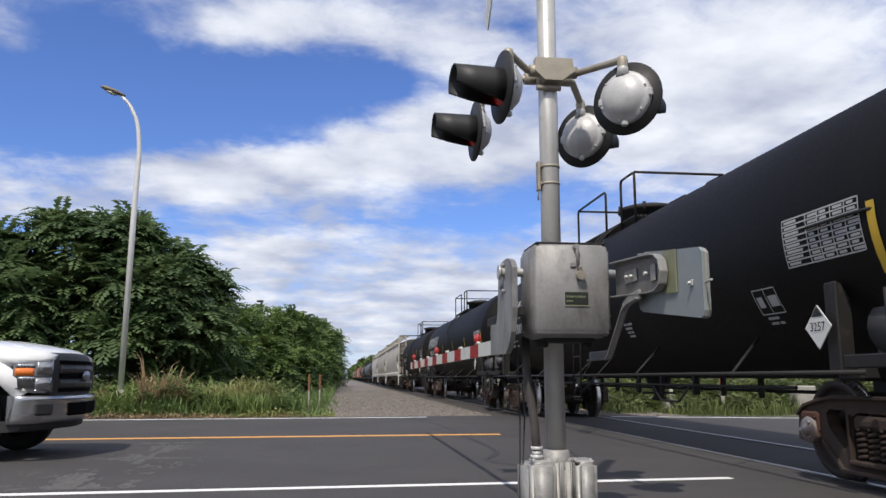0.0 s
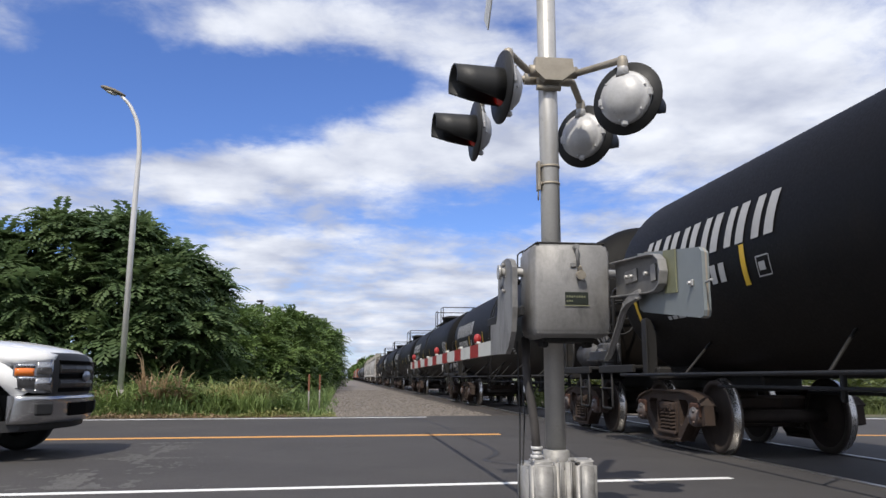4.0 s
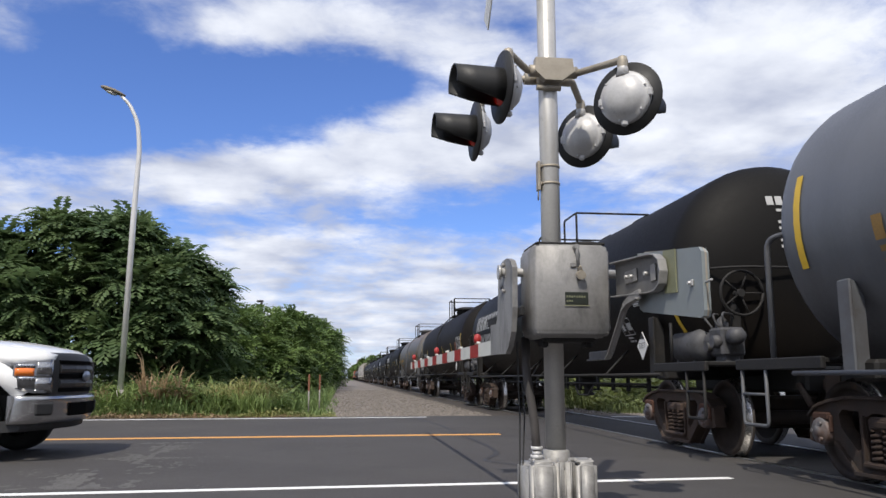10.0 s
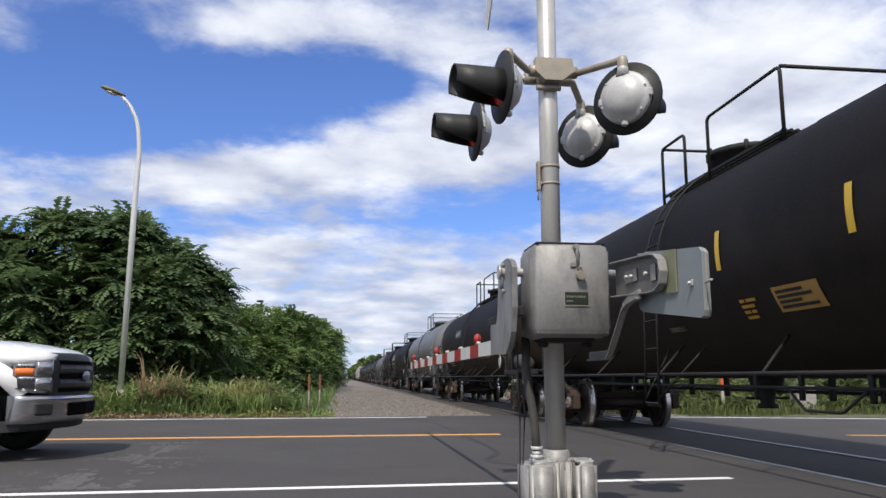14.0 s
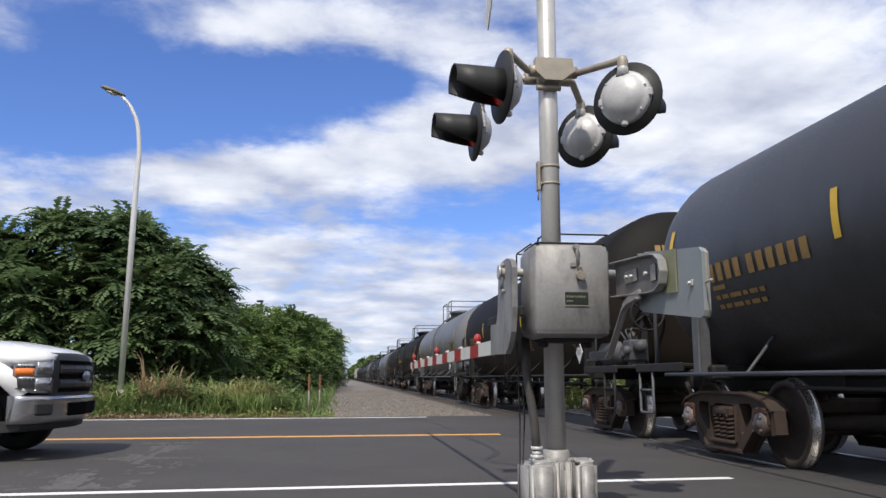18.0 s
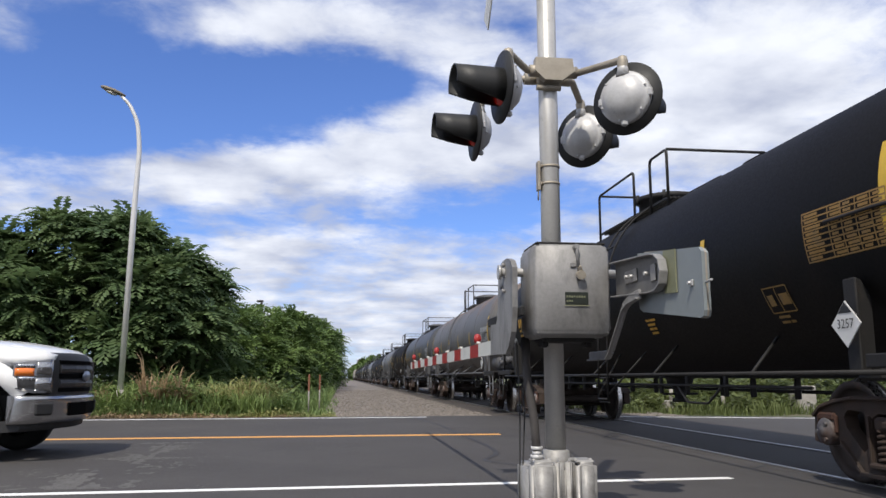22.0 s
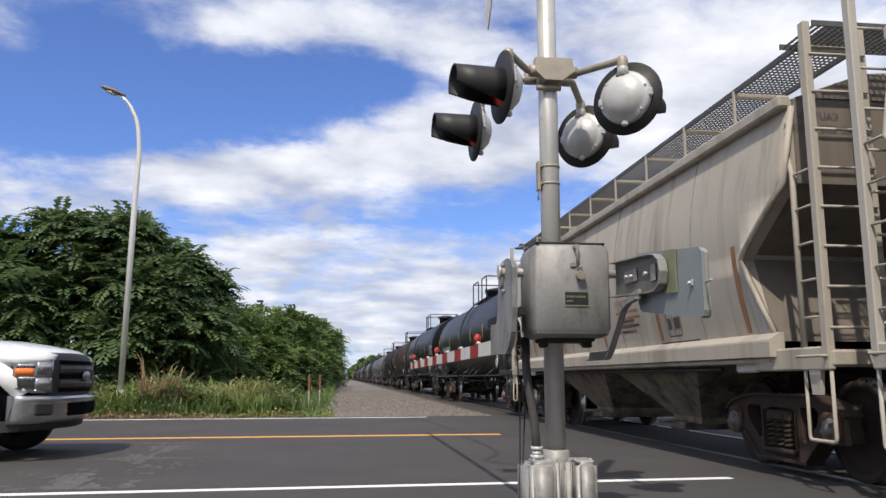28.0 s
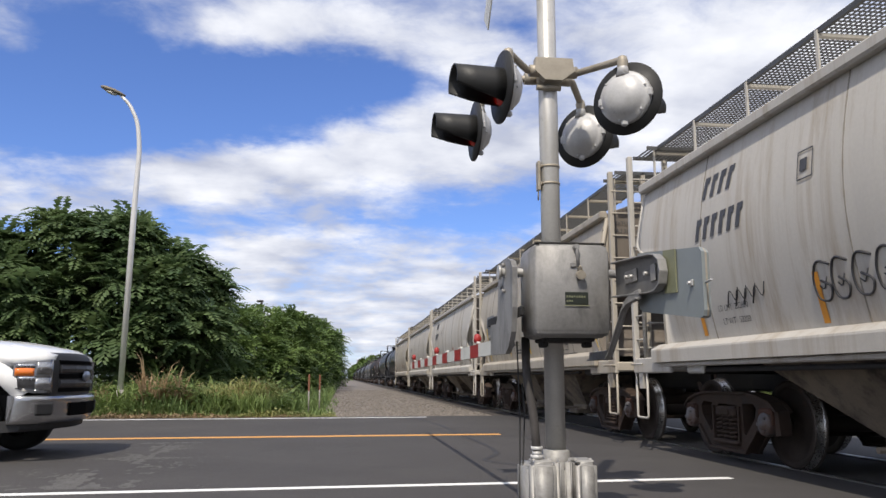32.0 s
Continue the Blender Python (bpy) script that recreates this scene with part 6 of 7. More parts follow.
        for i in range(5):
            a = i * 1.2566
            tube(bm, [c + Vector((0, 0.05, 0)), c + Vector((0.27 * math.cos(a), 0, 0.27 * math.sin(a)))], 0.012, 5)
        cyl(bm, c, c + Vector((0, 0.25, 0)), 0.05, seg=8)
        box(bm, c + Vector((0, 0.2, -0.3)), (0.12, 0.1, 1.1), 0.02)
        part("hand_brake_wheel", bm, M_BLACKISH, car)
    # top platform
    zt = zc + R
    hy, hr, hh = hatch
    bm = bm_new()
    lathe(bm, [(zt - 0.12, 0.0), (zt - 0.12, hr), (zt + hh - 0.1, hr), (zt + hh - 0.09, hr + 0.06), (zt + hh - 0.02, hr + 0.06), (zt + hh, hr), (zt + hh + 0.05, hr * 0.6), (zt + hh + 0.07, 0.0)], (0, hy, 0), (0, 0, 1), 20)
    for i in range(6):
        a = i * 1.047
        cyl(bm, ((hr + 0.05) * math.cos(a), hy + (hr + 0.05) * math.sin(a), zt + hh - 0.14), ((hr + 0.05) * math.cos(a), hy + (hr + 0.05) * math.sin(a), zt + hh + 0.02), 0.03, seg=6)
    part("manway", bm, fit_mat, car)
    bm = bm_new()
    cyl(bm, (0, -half + 0.8, zt - 0.1), (0, -half + 0.8, zt + 0.1), 0.07, seg=10)
    cyl(bm, (0, -half + 0.8, zt + 0.1), (0, -half + 0.8, zt + 0.13), 0.1, seg=10)
    part("relief_valve", bm, fit_mat, car)
    (ya, yb, g0, g1), xw, zr = top, 0.78, zt + 0.61
    for x in (-1, 1):
        bm = bm_new()
        for i in range(5):
            xx = x * (xw - 0.02 - i * 0.075)
            box(bm, (xx, (ya + yb) / 2, zt - 0.12), (0.03, ya - yb, 0.035))
        for i in range(26):
            box(bm, (x * (xw - 0.17), yb + (ya - yb) * (i + 0.5) / 26, zt - 0.115), (0.34, 0.02, 0.03))
        part("walkway_grating", bm, fit_mat, car)
        bm = bm_new()
        zb = zc + math.sqrt(R * R - xw * xw) - 0.05
        xs = x * xw
        tube(bm, rounded([(xs, ya, zb), (xs, ya, zr), (xs, g0, zr), (xs, g0, zb)], 0.09), 0.022, 6)
        part("safety_railing", bm, fit_mat, car)
        bm = bm_new()
        tube(bm, rounded([(xs, g1, zb), (xs, g1, zr), (xs, yb, zr), (xs, yb, zb)], 0.09), 0.022, 6)
        part("safety_railing", bm, fit_mat, car)
    for y in (ya, yb):
        bm = bm_new()
        tube(bm, [(-xw, y, zr), (xw, y, zr)], 0.022, 6)
        part("end_railing", bm, fit_mat, car)
    bm = bm_new()
    step_ladder(bm, skin, R, zc, (g0 + g1) / 2)
    part("side_ladder", bm, fit_mat, car)
    for y, a0, a1 in marks_at:
        bm = bm_new()
        patch(bm, skin, y + 0.05, y - 0.05, a0, a1, 0.009, 1, 6)
        part("reflective_stripe", bm, M_STRIPE_Y if stripe == "yellow" else M_STRIPE_O, car, fix=False)
    if decor:
        decor(car, skin, half)
    return car


def dec(car, name, mat, make, label=""):
    bm = bm_new()
    make(bm)
    if bm.verts:
        ob = part(name, bm, mat, car, label, fix=False)
        if name in ("load_lettering", "side_lettering", "small_lettering"):
            tagged(ob, label, kind="stuff")
    else:
        bm.free()


M_SEAM = surface("weld_seam", (0.2, 0.18, 0.15), 0.7, var=0.2, scale=3, bump=0.1)


def hopper_skin():
    """The bowed side of a hopper car: height z from the sill to the eave."""
    def skin(y, z, off=0.0):
        k = (z - 1.3) / 2.15
        return Vector((-(1.45 + 0.16 * math.sin(math.pi * min(max(k, 0), 1)) + off), y, z))
    return skin


def make_bracket(bm):
    box(bm, (-0.31, 0, 0.3), (0.02, 0.045, 0.56), 0.005)
    box(bm, (0, 0, 0.53), (0.6, 0.05, 0.04), 0.005)


def hopper_car(s_front, s_rear, label, paint, fit_mat, decor=None, over=1.55, bays=2, notch=0.85):
    car, half = rail_car(s_front, s_rear, label, "hopper car")
    skin = hopper_skin()
    end = half + over - 0.35
    z0, z1 = 1.28, 3.46
    # body: bowed sides that step back towards the ends below, and a low roof
    bm = bm_new()
    ring = []
    for i in range(25):
        z = z0 + (z1 - z0) * i / 24
        ring.append((skin(0, z).x, z))
    ring += [(-1.40, z1 + 0.04), (-0.7, z1 + 0.3), (0, z1 + 0.36)]
    ring = ring + [(-x, z) for x, z in ring[-2::-1]]
    ys = [-end, -end + 0.12] + list(np.linspace(-end + 0.8, end - 0.8, 9)) + [end - 0.12, end]

    def yof(y, z):
        lim = end - (max(0.0, notch * (2.68 - z) / 0.57) if z > 2.11 else notch * (1 - 0.5 * (2.11 - z)))
        return max(-lim, min(lim, y))
    rows = [[bm.verts.new((x, yof(y, z), z)) for x, z in ring] for y in ys]
    for a, b in zip(rows, rows[1:]):
        for i in range(len(ring) - 1):
            try:
                f = bm.faces.new((a[i], a[i + 1], b[i + 1], b[i]))
                f.smooth = True
            except ValueError:
                pass
    nr = len(ring)
    for row in (rows[0], rows[-1]):
        for i in range(nr // 2):
            bm.faces.new([row[i], row[i + 1], row[nr - 2 - i], row[nr - 1 - i]] if nr - 2 - i != i + 1 else [row[i], row[i + 1], row[nr - 1 - i]])
    part("body", bm, paint, car)
    for k in (-1, 1):
        bogie(car, k * half)
        coupler(car, k * (half + 1.98), 0 if k > 0 else 180)
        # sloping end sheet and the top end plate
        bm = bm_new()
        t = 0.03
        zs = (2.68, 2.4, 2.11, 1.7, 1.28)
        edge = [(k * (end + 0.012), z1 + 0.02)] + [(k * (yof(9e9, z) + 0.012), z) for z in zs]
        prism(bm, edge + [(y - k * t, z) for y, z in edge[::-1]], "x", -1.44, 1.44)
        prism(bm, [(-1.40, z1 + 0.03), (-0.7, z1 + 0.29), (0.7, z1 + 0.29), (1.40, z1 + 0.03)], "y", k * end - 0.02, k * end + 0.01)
        part("end_sheet", bm, P_END, car, "streaked sloping end sheet, recess shade in its colour")
        for x in (-1, 1):
            bm = bm_new()
            lip = [Vector((-x * (skin(0, z).x + 0.01), k * (yof(9e9, z) + 0.02), z)) for z in (3.4, 2.68, 2.5, 2.3, 2.16, 2.08, 1.9, 1.6, 1.3)]
            tube(bm, lip, 0.035, 4)
            part("end_flange", bm, paint, car)
        bm = bm_new()
        box(bm, (0, k * (half + 0.35), 0.95), (0.5, 3.1, 0.36), 0.03)
        box(bm, (0, k * half, 1.08), (2.9, 0.4, 0.2), 0.03)
        part("draft_sill", bm, fit_mat, car)
        bm = bm_new()
        box(bm, (0, k * (half + 1.52), 1.1), (3.06, 0.30, 0.14), 0.02)
        for x in (-1.52, 1.52):
            box(bm, (x, k * (half + 1.05), 1.1), (0.06, 1.2, 0.2), 0.015)
            prism(bm, [(k * (half + 1.33), 1.02), (k * (half + 1.5), 1.02), (k * (half + 1.47), 0.8), (k * (half + 1.36), 0.8)], "x", x - 0.02, x + 0.02)
        part("end_sill", bm, paint, car)
        for x in (-1, 1):
            bm = bm_new()
            xx, yy = x * 1.52, k * (half + 1.6)
            tube(bm, [(xx, yy - k * 0.34, 1.1), (xx, yy - k * 0.34, 2.75), (x * 1.5, k * (end - 0.05), 3.0)], 0.028, 6)
            part("corner_post", bm, paint, car)
            bm = bm_new()
            # side ladder
            for z in np.arange(1.45, 2.75, 0.32):
                tube(bm, [(xx, yy - k * 0.34, z), (xx, yy, z - 0.0)], 0.012, 5)
            box(bm, (xx, yy, 2.57), (0.07, 0.09, 2.94), 0.01)
            box(bm, (x * 1.0, yy, 2.57), (0.07, 0.06, 2.94), 0.01)
            for z in np.arange(1.35, 4.0, 0.34):
                tube(bm, [(xx, yy + k * 0.05, z), (x * 1.0, yy + k * 0.05, z)], 0.013, 5)
            part("ladder", bm, paint, car)
            bm = bm_new()
            ya, yb = k * (half + 1.25), k * (half + 1.62)
            tube(bm, rounded([(xx, ya, 1.05), (xx, ya, 0.42), (xx, yb, 0.42), (xx, yb, 1.05)], 0.04), 0.017, 5)
            part("stirrup_step", bm, paint, car)
            bm = bm_new()
            tube(bm, rounded([(xx - x * -0.06, ya, 1.12), (xx + x * 0.08, ya, 1.12), (xx + x * 0.08, yb, 1.12), (xx + x * 0.0, yb, 1.12)], 0.03), 0.013, 5)
            part("grab_iron", bm, paint, car)
    for x in (-1, 1):
        bm = bm_new()
        prism(bm, [(x * 1.46, 1.36), (x * 1.51, 1.35), (x * 1.61, 1.29), (x * 1.615, 1.27), (x * 1.61, 1.13), (x * 1.46, 1.13)], "y", -half - 0.85, half + 0.85)
        box(bm, (x * 1.48, 0, 1.1), (0.16, 2 * half + 1.5, 0.05), 0.01)
        part("side_sill", bm, paint, car)
        bm = bm_new()
        box(bm, (x * 1.50, 0, z1 - 0.0), (0.12, 2 * end, 0.12), 0.02)
        part("eave_beam", bm, paint, car)
        xs = x * 1.0
        n = int(2 * end / 1.25)
        for i in range(n + 1):
            part("walk_bracket", shared("walk_bracket_" + paint.name, paint, make_bracket), None, car, at=pose(xs, -end + 2 * end * i / n, z1, 0, 0, 0 if x < 0 else 180))
        bm = bm_new()
        for xo in (-0.3, 0.3):
            box(bm, (xs + xo, 0, z1 + 0.57), (0.02, 2 * end, 0.05))
        for i in range(11):
            box(bm, (xs - 0.25 + 0.05 * i, 0, z1 + 0.57), (0.005, 2 * end, 0.014))
        for i in range(int(2 * end / 0.065)):
            box(bm, (xs, -end + 0.065 * (i + 0.5), z1 + 0.565), (0.6, 0.007, 0.014))
        part("roof_walk", bm, M_GRATING, car)
    for k in (-1, 1):
        # crossover platform between the two walks
        bm = bm_new()
        ye = k * (half + 1.36)
        for dy in (-0.26, 0.26):
            box(bm, (0, ye + dy, z1 + 0.57), (2.9, 0.02, 0.05))
        for i in range(9):
            box(bm, (0, ye - 0.2 + 0.05 * i, z1 + 0.57), (2.6, 0.008, 0.025))
        for i in range(48):
            box(bm, (-1.41 + 0.06 * i, ye, z1 + 0.565), (0.012, 0.52, 0.02))
        part("end_walk", bm, M_GRATING, car)
    for i in range(6):
        bm = bm_new()
        lathe(bm, [(0, 0.0), (0, 0.34), (0.12, 0.34), (0.15, 0.3), (0.17, 0.0)], (0, -end + 2 * end * (i + 0.5) / 6, z1 + 0.32), (0, 0, 1), 14)
        part("roof_hatch", bm, paint, car)
    # weld seams down the sides
    for y in np.linspace(-end + 1.9, end - 1.9, 4 if half < 6 else 6):
        for k in (-1, 1):
            bm = bm_new()
            g = [[bm.verts.new((k * -skin(y + dy, z, off).x, y + dy, z)) for z in np.linspace(z0 + 0.05, z1 - 0.06, 9)] for dy, off in ((-0.012, 0.0), (0.0, 0.007), (0.012, 0.0))]
            for p, q in zip(g, g[1:]):
                for i in range(8):
                    bm.faces.new((p[i], p[i + 1], q[i + 1], q[i]))
            part("weld_seam", bm, M_SEAM, car)
    # discharge bays below the sill
    for j in range(bays):
        yc = (j - (bays - 1) / 2) * (2 * half - 2.2) / bays
        w = (2 * half - 2.3) / bays
        bm = bm_new()
        top, bot = w / 2, 0.45
        rows = [[(sx * xw, yc + sy * yw, z) for sx, sy in ((-1, -1), (1, -1), (1, 1), (-1, 1))] for xw, yw, z in ((1.42, top, 1.2), (0.8, bot, 0.42), (0.8, bot, 0.34))]
        vs = [[bm.verts.new(p) for p in r] for r in rows]
        for a, b in zip(vs, vs[1:]):
            for i in range(4):
                bm.faces.new((a[i], a[(i + 1) % 4], b[(i + 1) % 4], b[i]))
        bm.faces.new(vs[-1])
        box(bm, (0, yc, 0.3), (1.9, 0.5, 0.1), 0.02)
        tube(bm, [(-1.2, yc, 0.36), (1.2, yc, 0.36)], 0.03, 6)
        part("discharge_bay", bm, P_BAY, car)
    bm = bm_new()
    tube(bm, [(-1.46, -half + 0.4, 1.03), (-1.46, half - 0.4, 1.03)], 0.03, 6)
    tube(bm, [(-0.7, -half + 0.6, 0.8), (-0.7, half - 0.6, 0.8)], 0.03, 5)
    part("brake_pipe", bm, fit_mat, car)
    bm = bm_new()
    c = Vector((-0.35, -half - 1.62, 2.1))
    tube(bm, [c + Vector((0.27 * math.cos(i * math.pi / 10), 0, 0.27 * math.sin(i * math.pi / 10))) for i in range(21)], 0.018, 6)
    for i in range(5):
        a = i * 1.2566
        tube(bm, [c, c + Vector((0.27 * math.cos(a), 0, 0.27 * math.sin(a)))], 0.012, 5)
    cyl(bm, c, c + Vector((0, 0.35, 0)), 0.05, seg=8)
    part("hand_brake_wheel", bm, M_BLACKISH, car)
    if decor:
        decor(car, skin, half)
    return car


def tank_paint(name, base, rough, grime, at=(0.58, 0.85), var=0.2, spec=0.5, crown=None, dust_shade=None):
    return surface(name, base, rough, 0.0, var=var, scale=1.1, grime=grime, grime_at=at, grime_scale=0.8, bump=0.06, fine=35, stretch=(1, 1, 0.35), spec=spec, crown=crown, dust_shade=dust_shade)


P_BLACK = tank_paint("tank_black", (0.0065, 0.006, 0.0058), 0.6, (0.011, 0.01, 0.009), spec=0.15, dust_shade=((0.016, 0.0125, 0.01), 0.9, 2.2))
P_BLACK2 = tank_paint("tank_worn_black", (0.0082, 0.0068, 0.006), 0.66, (0.018, 0.0148, 0.0125), spec=0.17, dust_shade=((0.030, 0.022, 0.016), 1.1, 2.6))
P_GLOSS = tank_paint("tank_gloss_black", (0.006, 0.006, 0.007), 0.36, (0.014, 0.0125, 0.012), (0.6, 0.85), spec=0.11)
# the greys' dark lower tone is dirt plus the flank's shade put into the colour
P_GREY = tank_paint("tank_grey", (0.125, 0.13, 0.14), 0.48, (0.075, 0.07, 0.066), dust_shade=((0.05, 0.047, 0.046), 0.9, 2.3))
P_DGREY = tank_paint("tank_dark_grey", (0.05, 0.052, 0.057), 0.48, (0.042, 0.039, 0.036), dust_shade=((0.016, 0.015, 0.015), 1.2, 2.5))
P_RUSTY = tank_paint("tank_grey_rusty", (0.105, 0.104, 0.104), 0.55, (0.10, 0.085, 0.07), (0.5, 0.8), 0.25, crown=((0.125, 0.07, 0.036), 3.05, 3.95), dust_shade=((0.05, 0.042, 0.036), 1.0, 2.3))
P_BROWN = tank_paint("tank_brown", (0.040, 0.0235, 0.0165), 0.65, (0.022, 0.014, 0.0115), (0.5, 0.8), 0.3, spec=0.25)


def hopper_paint(name, base, grime, at, extra):
    """Pale paint with long streaks of dirt down the side."""
    return surface(name, base, 0.6, 0.0, var=0.10, scale=1.4, grime=grime, grime_at=at, grime_scale=extra, bump=0.05, fine=30, stretch=(1.2, 1.6, 0.10), spec=0.4)


P_HOP = hopper_paint("hopper_grey", (0.43, 0.40, 0.355), (0.22, 0.185, 0.145), (0.52, 0.8), 1.6)
P_HOP2 = hopper_paint("hopper_beige", (0.41, 0.37, 0.31), (0.18, 0.14, 0.10), (0.48, 0.78), 1.8)
P_HOP3 = hopper_paint("hopper_pale", (0.48, 0.455, 0.415), (0.27, 0.2, 0.125), (0.5, 0.76), 1.6)
# end sheets: dirt streaks on a base darkened to paint in the recess's shade
P_END = hopper_paint("hopper_end_shaded", (0.17, 0.145, 0.12), (0.09, 0.072, 0.06), (0.45, 0.7), 1.4)
# dirty bay paint; its near-black patches also paint in the shade below the car
P_BAY = surface("dirty_shaded_bay", (0.2, 0.165, 0.125), 0.8, var=0.3, scale=2, grime=(0.05, 0.042, 0.036), grime_at=(0.45, 0.62), grime_scale=2.2, bump=0.2)


def common(car, skin, ink, num_y, num_a, groups, size, table_y, plate_y, dia_y, table_ink=None, dia=True):
    """Marks that most tank cars carry: number, load lines, data panel, plate and placard."""
    marks(car, ink, skin, groups, size, num_y, num_a, 0.62, 0.35)
    dec(car, "load_lettering", ink, lambda bm: line_rows(bm, skin, [(0.28,), (0.1, 0.14, 0.24, 0.1, 0.16, 0.1), (0.1, 0.14, 0.2, 0.1, 0.16, 0.1)], num_y - 0.02, num_a - 0.17, 0.05, 0.11))
    dec(car, "side_lettering", ink, lambda bm: line_rows(bm, skin, [(0.1, 0.2), (0.26,), (0.12, 0.1), (0.22,)], -1.75, -0.6, 0.035, 0.065))
    if table_y is not None:
        dec(car, "data_panel", table_ink or ink, lambda bm: table(bm, skin, table_y, 0.08, 1.12, 0.44, (0, 0.34, 0.5, 0.67, 0.84, 1.0), 8), "ruled data panel with small entries")
    if plate_y is not None:
        def plate(bm):
            table(bm, skin, plate_y, -0.5, 0.42, 0.27, (0, 0.5, 1.0), 1)
            line_rows(bm, skin, [(0.2,), (0.14, 0.08)], plate_y - 0.05, -0.82, 0.03, 0.06)
        dec(car, "stencil_panel", table_ink or ink, plate)
    if dia:
        diamond(car, lambda y, a, o=0.0: Vector((-1.40 - o, y, 1.37 + a)), dia_y, 0.0)


def head_marks(car, side, ink, half, x, z, n, over=1.35, deep=0.62):
    """Owner's marks as plain bars and rows of small bars, on the rounded rear end."""
    R, zc = -side(0, 0).x, side(0, 0).z

    def skin(u, a, off=0.0):
        k = max(0.0, 1 - (u * u + (a - zc) ** 2) / (R * R))
        return Vector((-u, -(half + over - deep) - deep * math.sqrt(k) - off, a))
    marks(car, ink, skin, n, 0.12, x, z, 0.74, 0.23)
    dec(car, "load_lettering", ink, lambda bm: line_rows(bm, skin, [(0.16, 0.1), (), (0.13, 0.06), (0.08, 0.11), (0.1, 0.07), (0.08, 0.1), (0.12, 0.06)], x - 0.1, z - 0.13, 0.035, 0.078))


def prox(car, skin, half):
    """Big plain slanted blocks in place of the owner's name, and white marks."""
    def logo(bm):
        y = 7.0
        for i in range(6):
            for a, b in ((0.0, 0.15), (0.25, 0.42)):
                patch(bm, skin, y - a, y - b, 0.02, 0.45, 0.01, 1, 5, 0, -0.1)
            y -= 0.585
    dec(car, "name_shapes", M_MARK_W, logo, "large white slanted shapes")
    common(car, skin, M_MARK_W, 6.6, -0.23, (4, 5), 0.21, -6.45, -5.65, -7.0)
    head_marks(car, skin, M_MARK_W, half, 0.29, 3.13, (4, 5))
    dec(car, "box_mark", M_MARK_W, lambda bm: table(bm, skin, 4.08, -0.17, 0.24, 0.2, (0, 1.0), 1))


def utlx(ink, faded=None, extra=None, rear=True, a=-0.23, dia_y=-6.33, groups=(4, 6), panel=True):
    def decor(car, skin, half):
        common(car, skin, ink, 5.95, a, groups, 0.2, -5.9 if panel else None, -4.97, dia_y, faded or ink)
        head_marks(car, skin, ink, half, 0.53, 3.0, groups)
        if extra:
            extra(car, skin)
    return decor


def sign(car, skin, y0, y1, a0, a1, mat, ink, body=None, size=0.1, label=""):
    bm = bm_new()
    patch(bm, skin, y0, y1, a0, a1, 0.009, 4, 3)
    s = part("painted_sign", bm, mat, car, label, fix=False)
    bm = bm_new()
    if body:
        letters(bm, skin, body, size, (y0 + y1) / 2, (a0 + a1) / 2, 0.016)
    else:
        w = abs(y1 - y0)
        line_rows(bm, lambda y, a, o=0.0: skin(y, a, o + 0.006), [(w * 0.6,), (w * 0.75,), (w * 0.5,), (w * 0.8,)], y0 - 0.06, a1 - (a1 - a0) * 0.2, (a1 - a0) * 0.12, (a1 - a0) * 0.2)
    part("lettering", bm, ink, s, fix=False)


def ext_c1(car, skin):
    for y0, y1, a0, a1 in ((4.4, 3.3, -0.85, -0.42), (-0.95, -1.75, -0.66, -0.52)):
        dec(car, "paint_patch", M_PATCH_G, lambda bm: patch(bm, skin, y0, y1, a0, a1, 0.006, 5, 4))


def ext_c2(car, skin):
    dec(car, "paint_patch", M_PATCH_G, lambda bm: patch(bm, skin, 7.1, 6.3, -0.23, 0.58, 0.006, 4, 6))
    sign(car, skin, -6.28, -7.05, -0.58, -0.44, M_SIGN_O, M_INK, "ASPHALT", 0.13, "orange sign reading ASPHALT")
    sign(car, skin, -5.55, -5.85, -0.22, -0.08, M_SIGN_O, M_INK, "HOT", 0.11, "orange sign reading HOT")
    sign(car, skin, -5.53, -5.8, -0.38, -0.25, M_SIGN_O, M_INK, "3257", 0.1, "orange sign reading 3257")


def ext_c5(car, skin):
    def oval(bm):
        patch(bm, skin, 2.72, 1.55, 0.1, 0.115, 0.01, 6, 1, 0, 0.0)
        patch(bm, skin, 2.66, 1.55, 0.3, 0.315, 0.01, 6, 1)
        patch(bm, skin, 1.57, 1.54, 0.1, 0.315, 0.01, 1, 3)
        y = 2.66
        for i in range(9):
            patch(bm, skin, y, y - 0.075, 0.14, 0.275, 0.01, 1, 2, 0, -0.03)
            y -= 0.12
    dec(car, "name_shapes", M_MARK_W, oval, "outlined plain white shapes")
    dec(car, "product_name", M_MARK_Y, lambda bm: letters(bm, skin, "ASPHALT", 0.17, -6.15, 0.32), "yellow lettering reading ASPHALT")
    dec(car, "white_dot", M_MARK_W, lambda bm: patch(bm, skin, -7.05, -7.15, -0.38, -0.26, 0.012, 2, 2))
    sign(car, skin, -2.43, -3.2, -0.79, -0.52, M_SIGN_Y, M_INK)


def ext_c6(car, skin):
    sign(car, skin, -2.43, -3.2, -0.79, -0.52, M_SIGN_Y, M_INK, label="faded amber sign with small lines")
    sign(car, skin, 0.35, -0.15, -0.85, -0.77, M_NAMEPLATE, M_OLIVE)


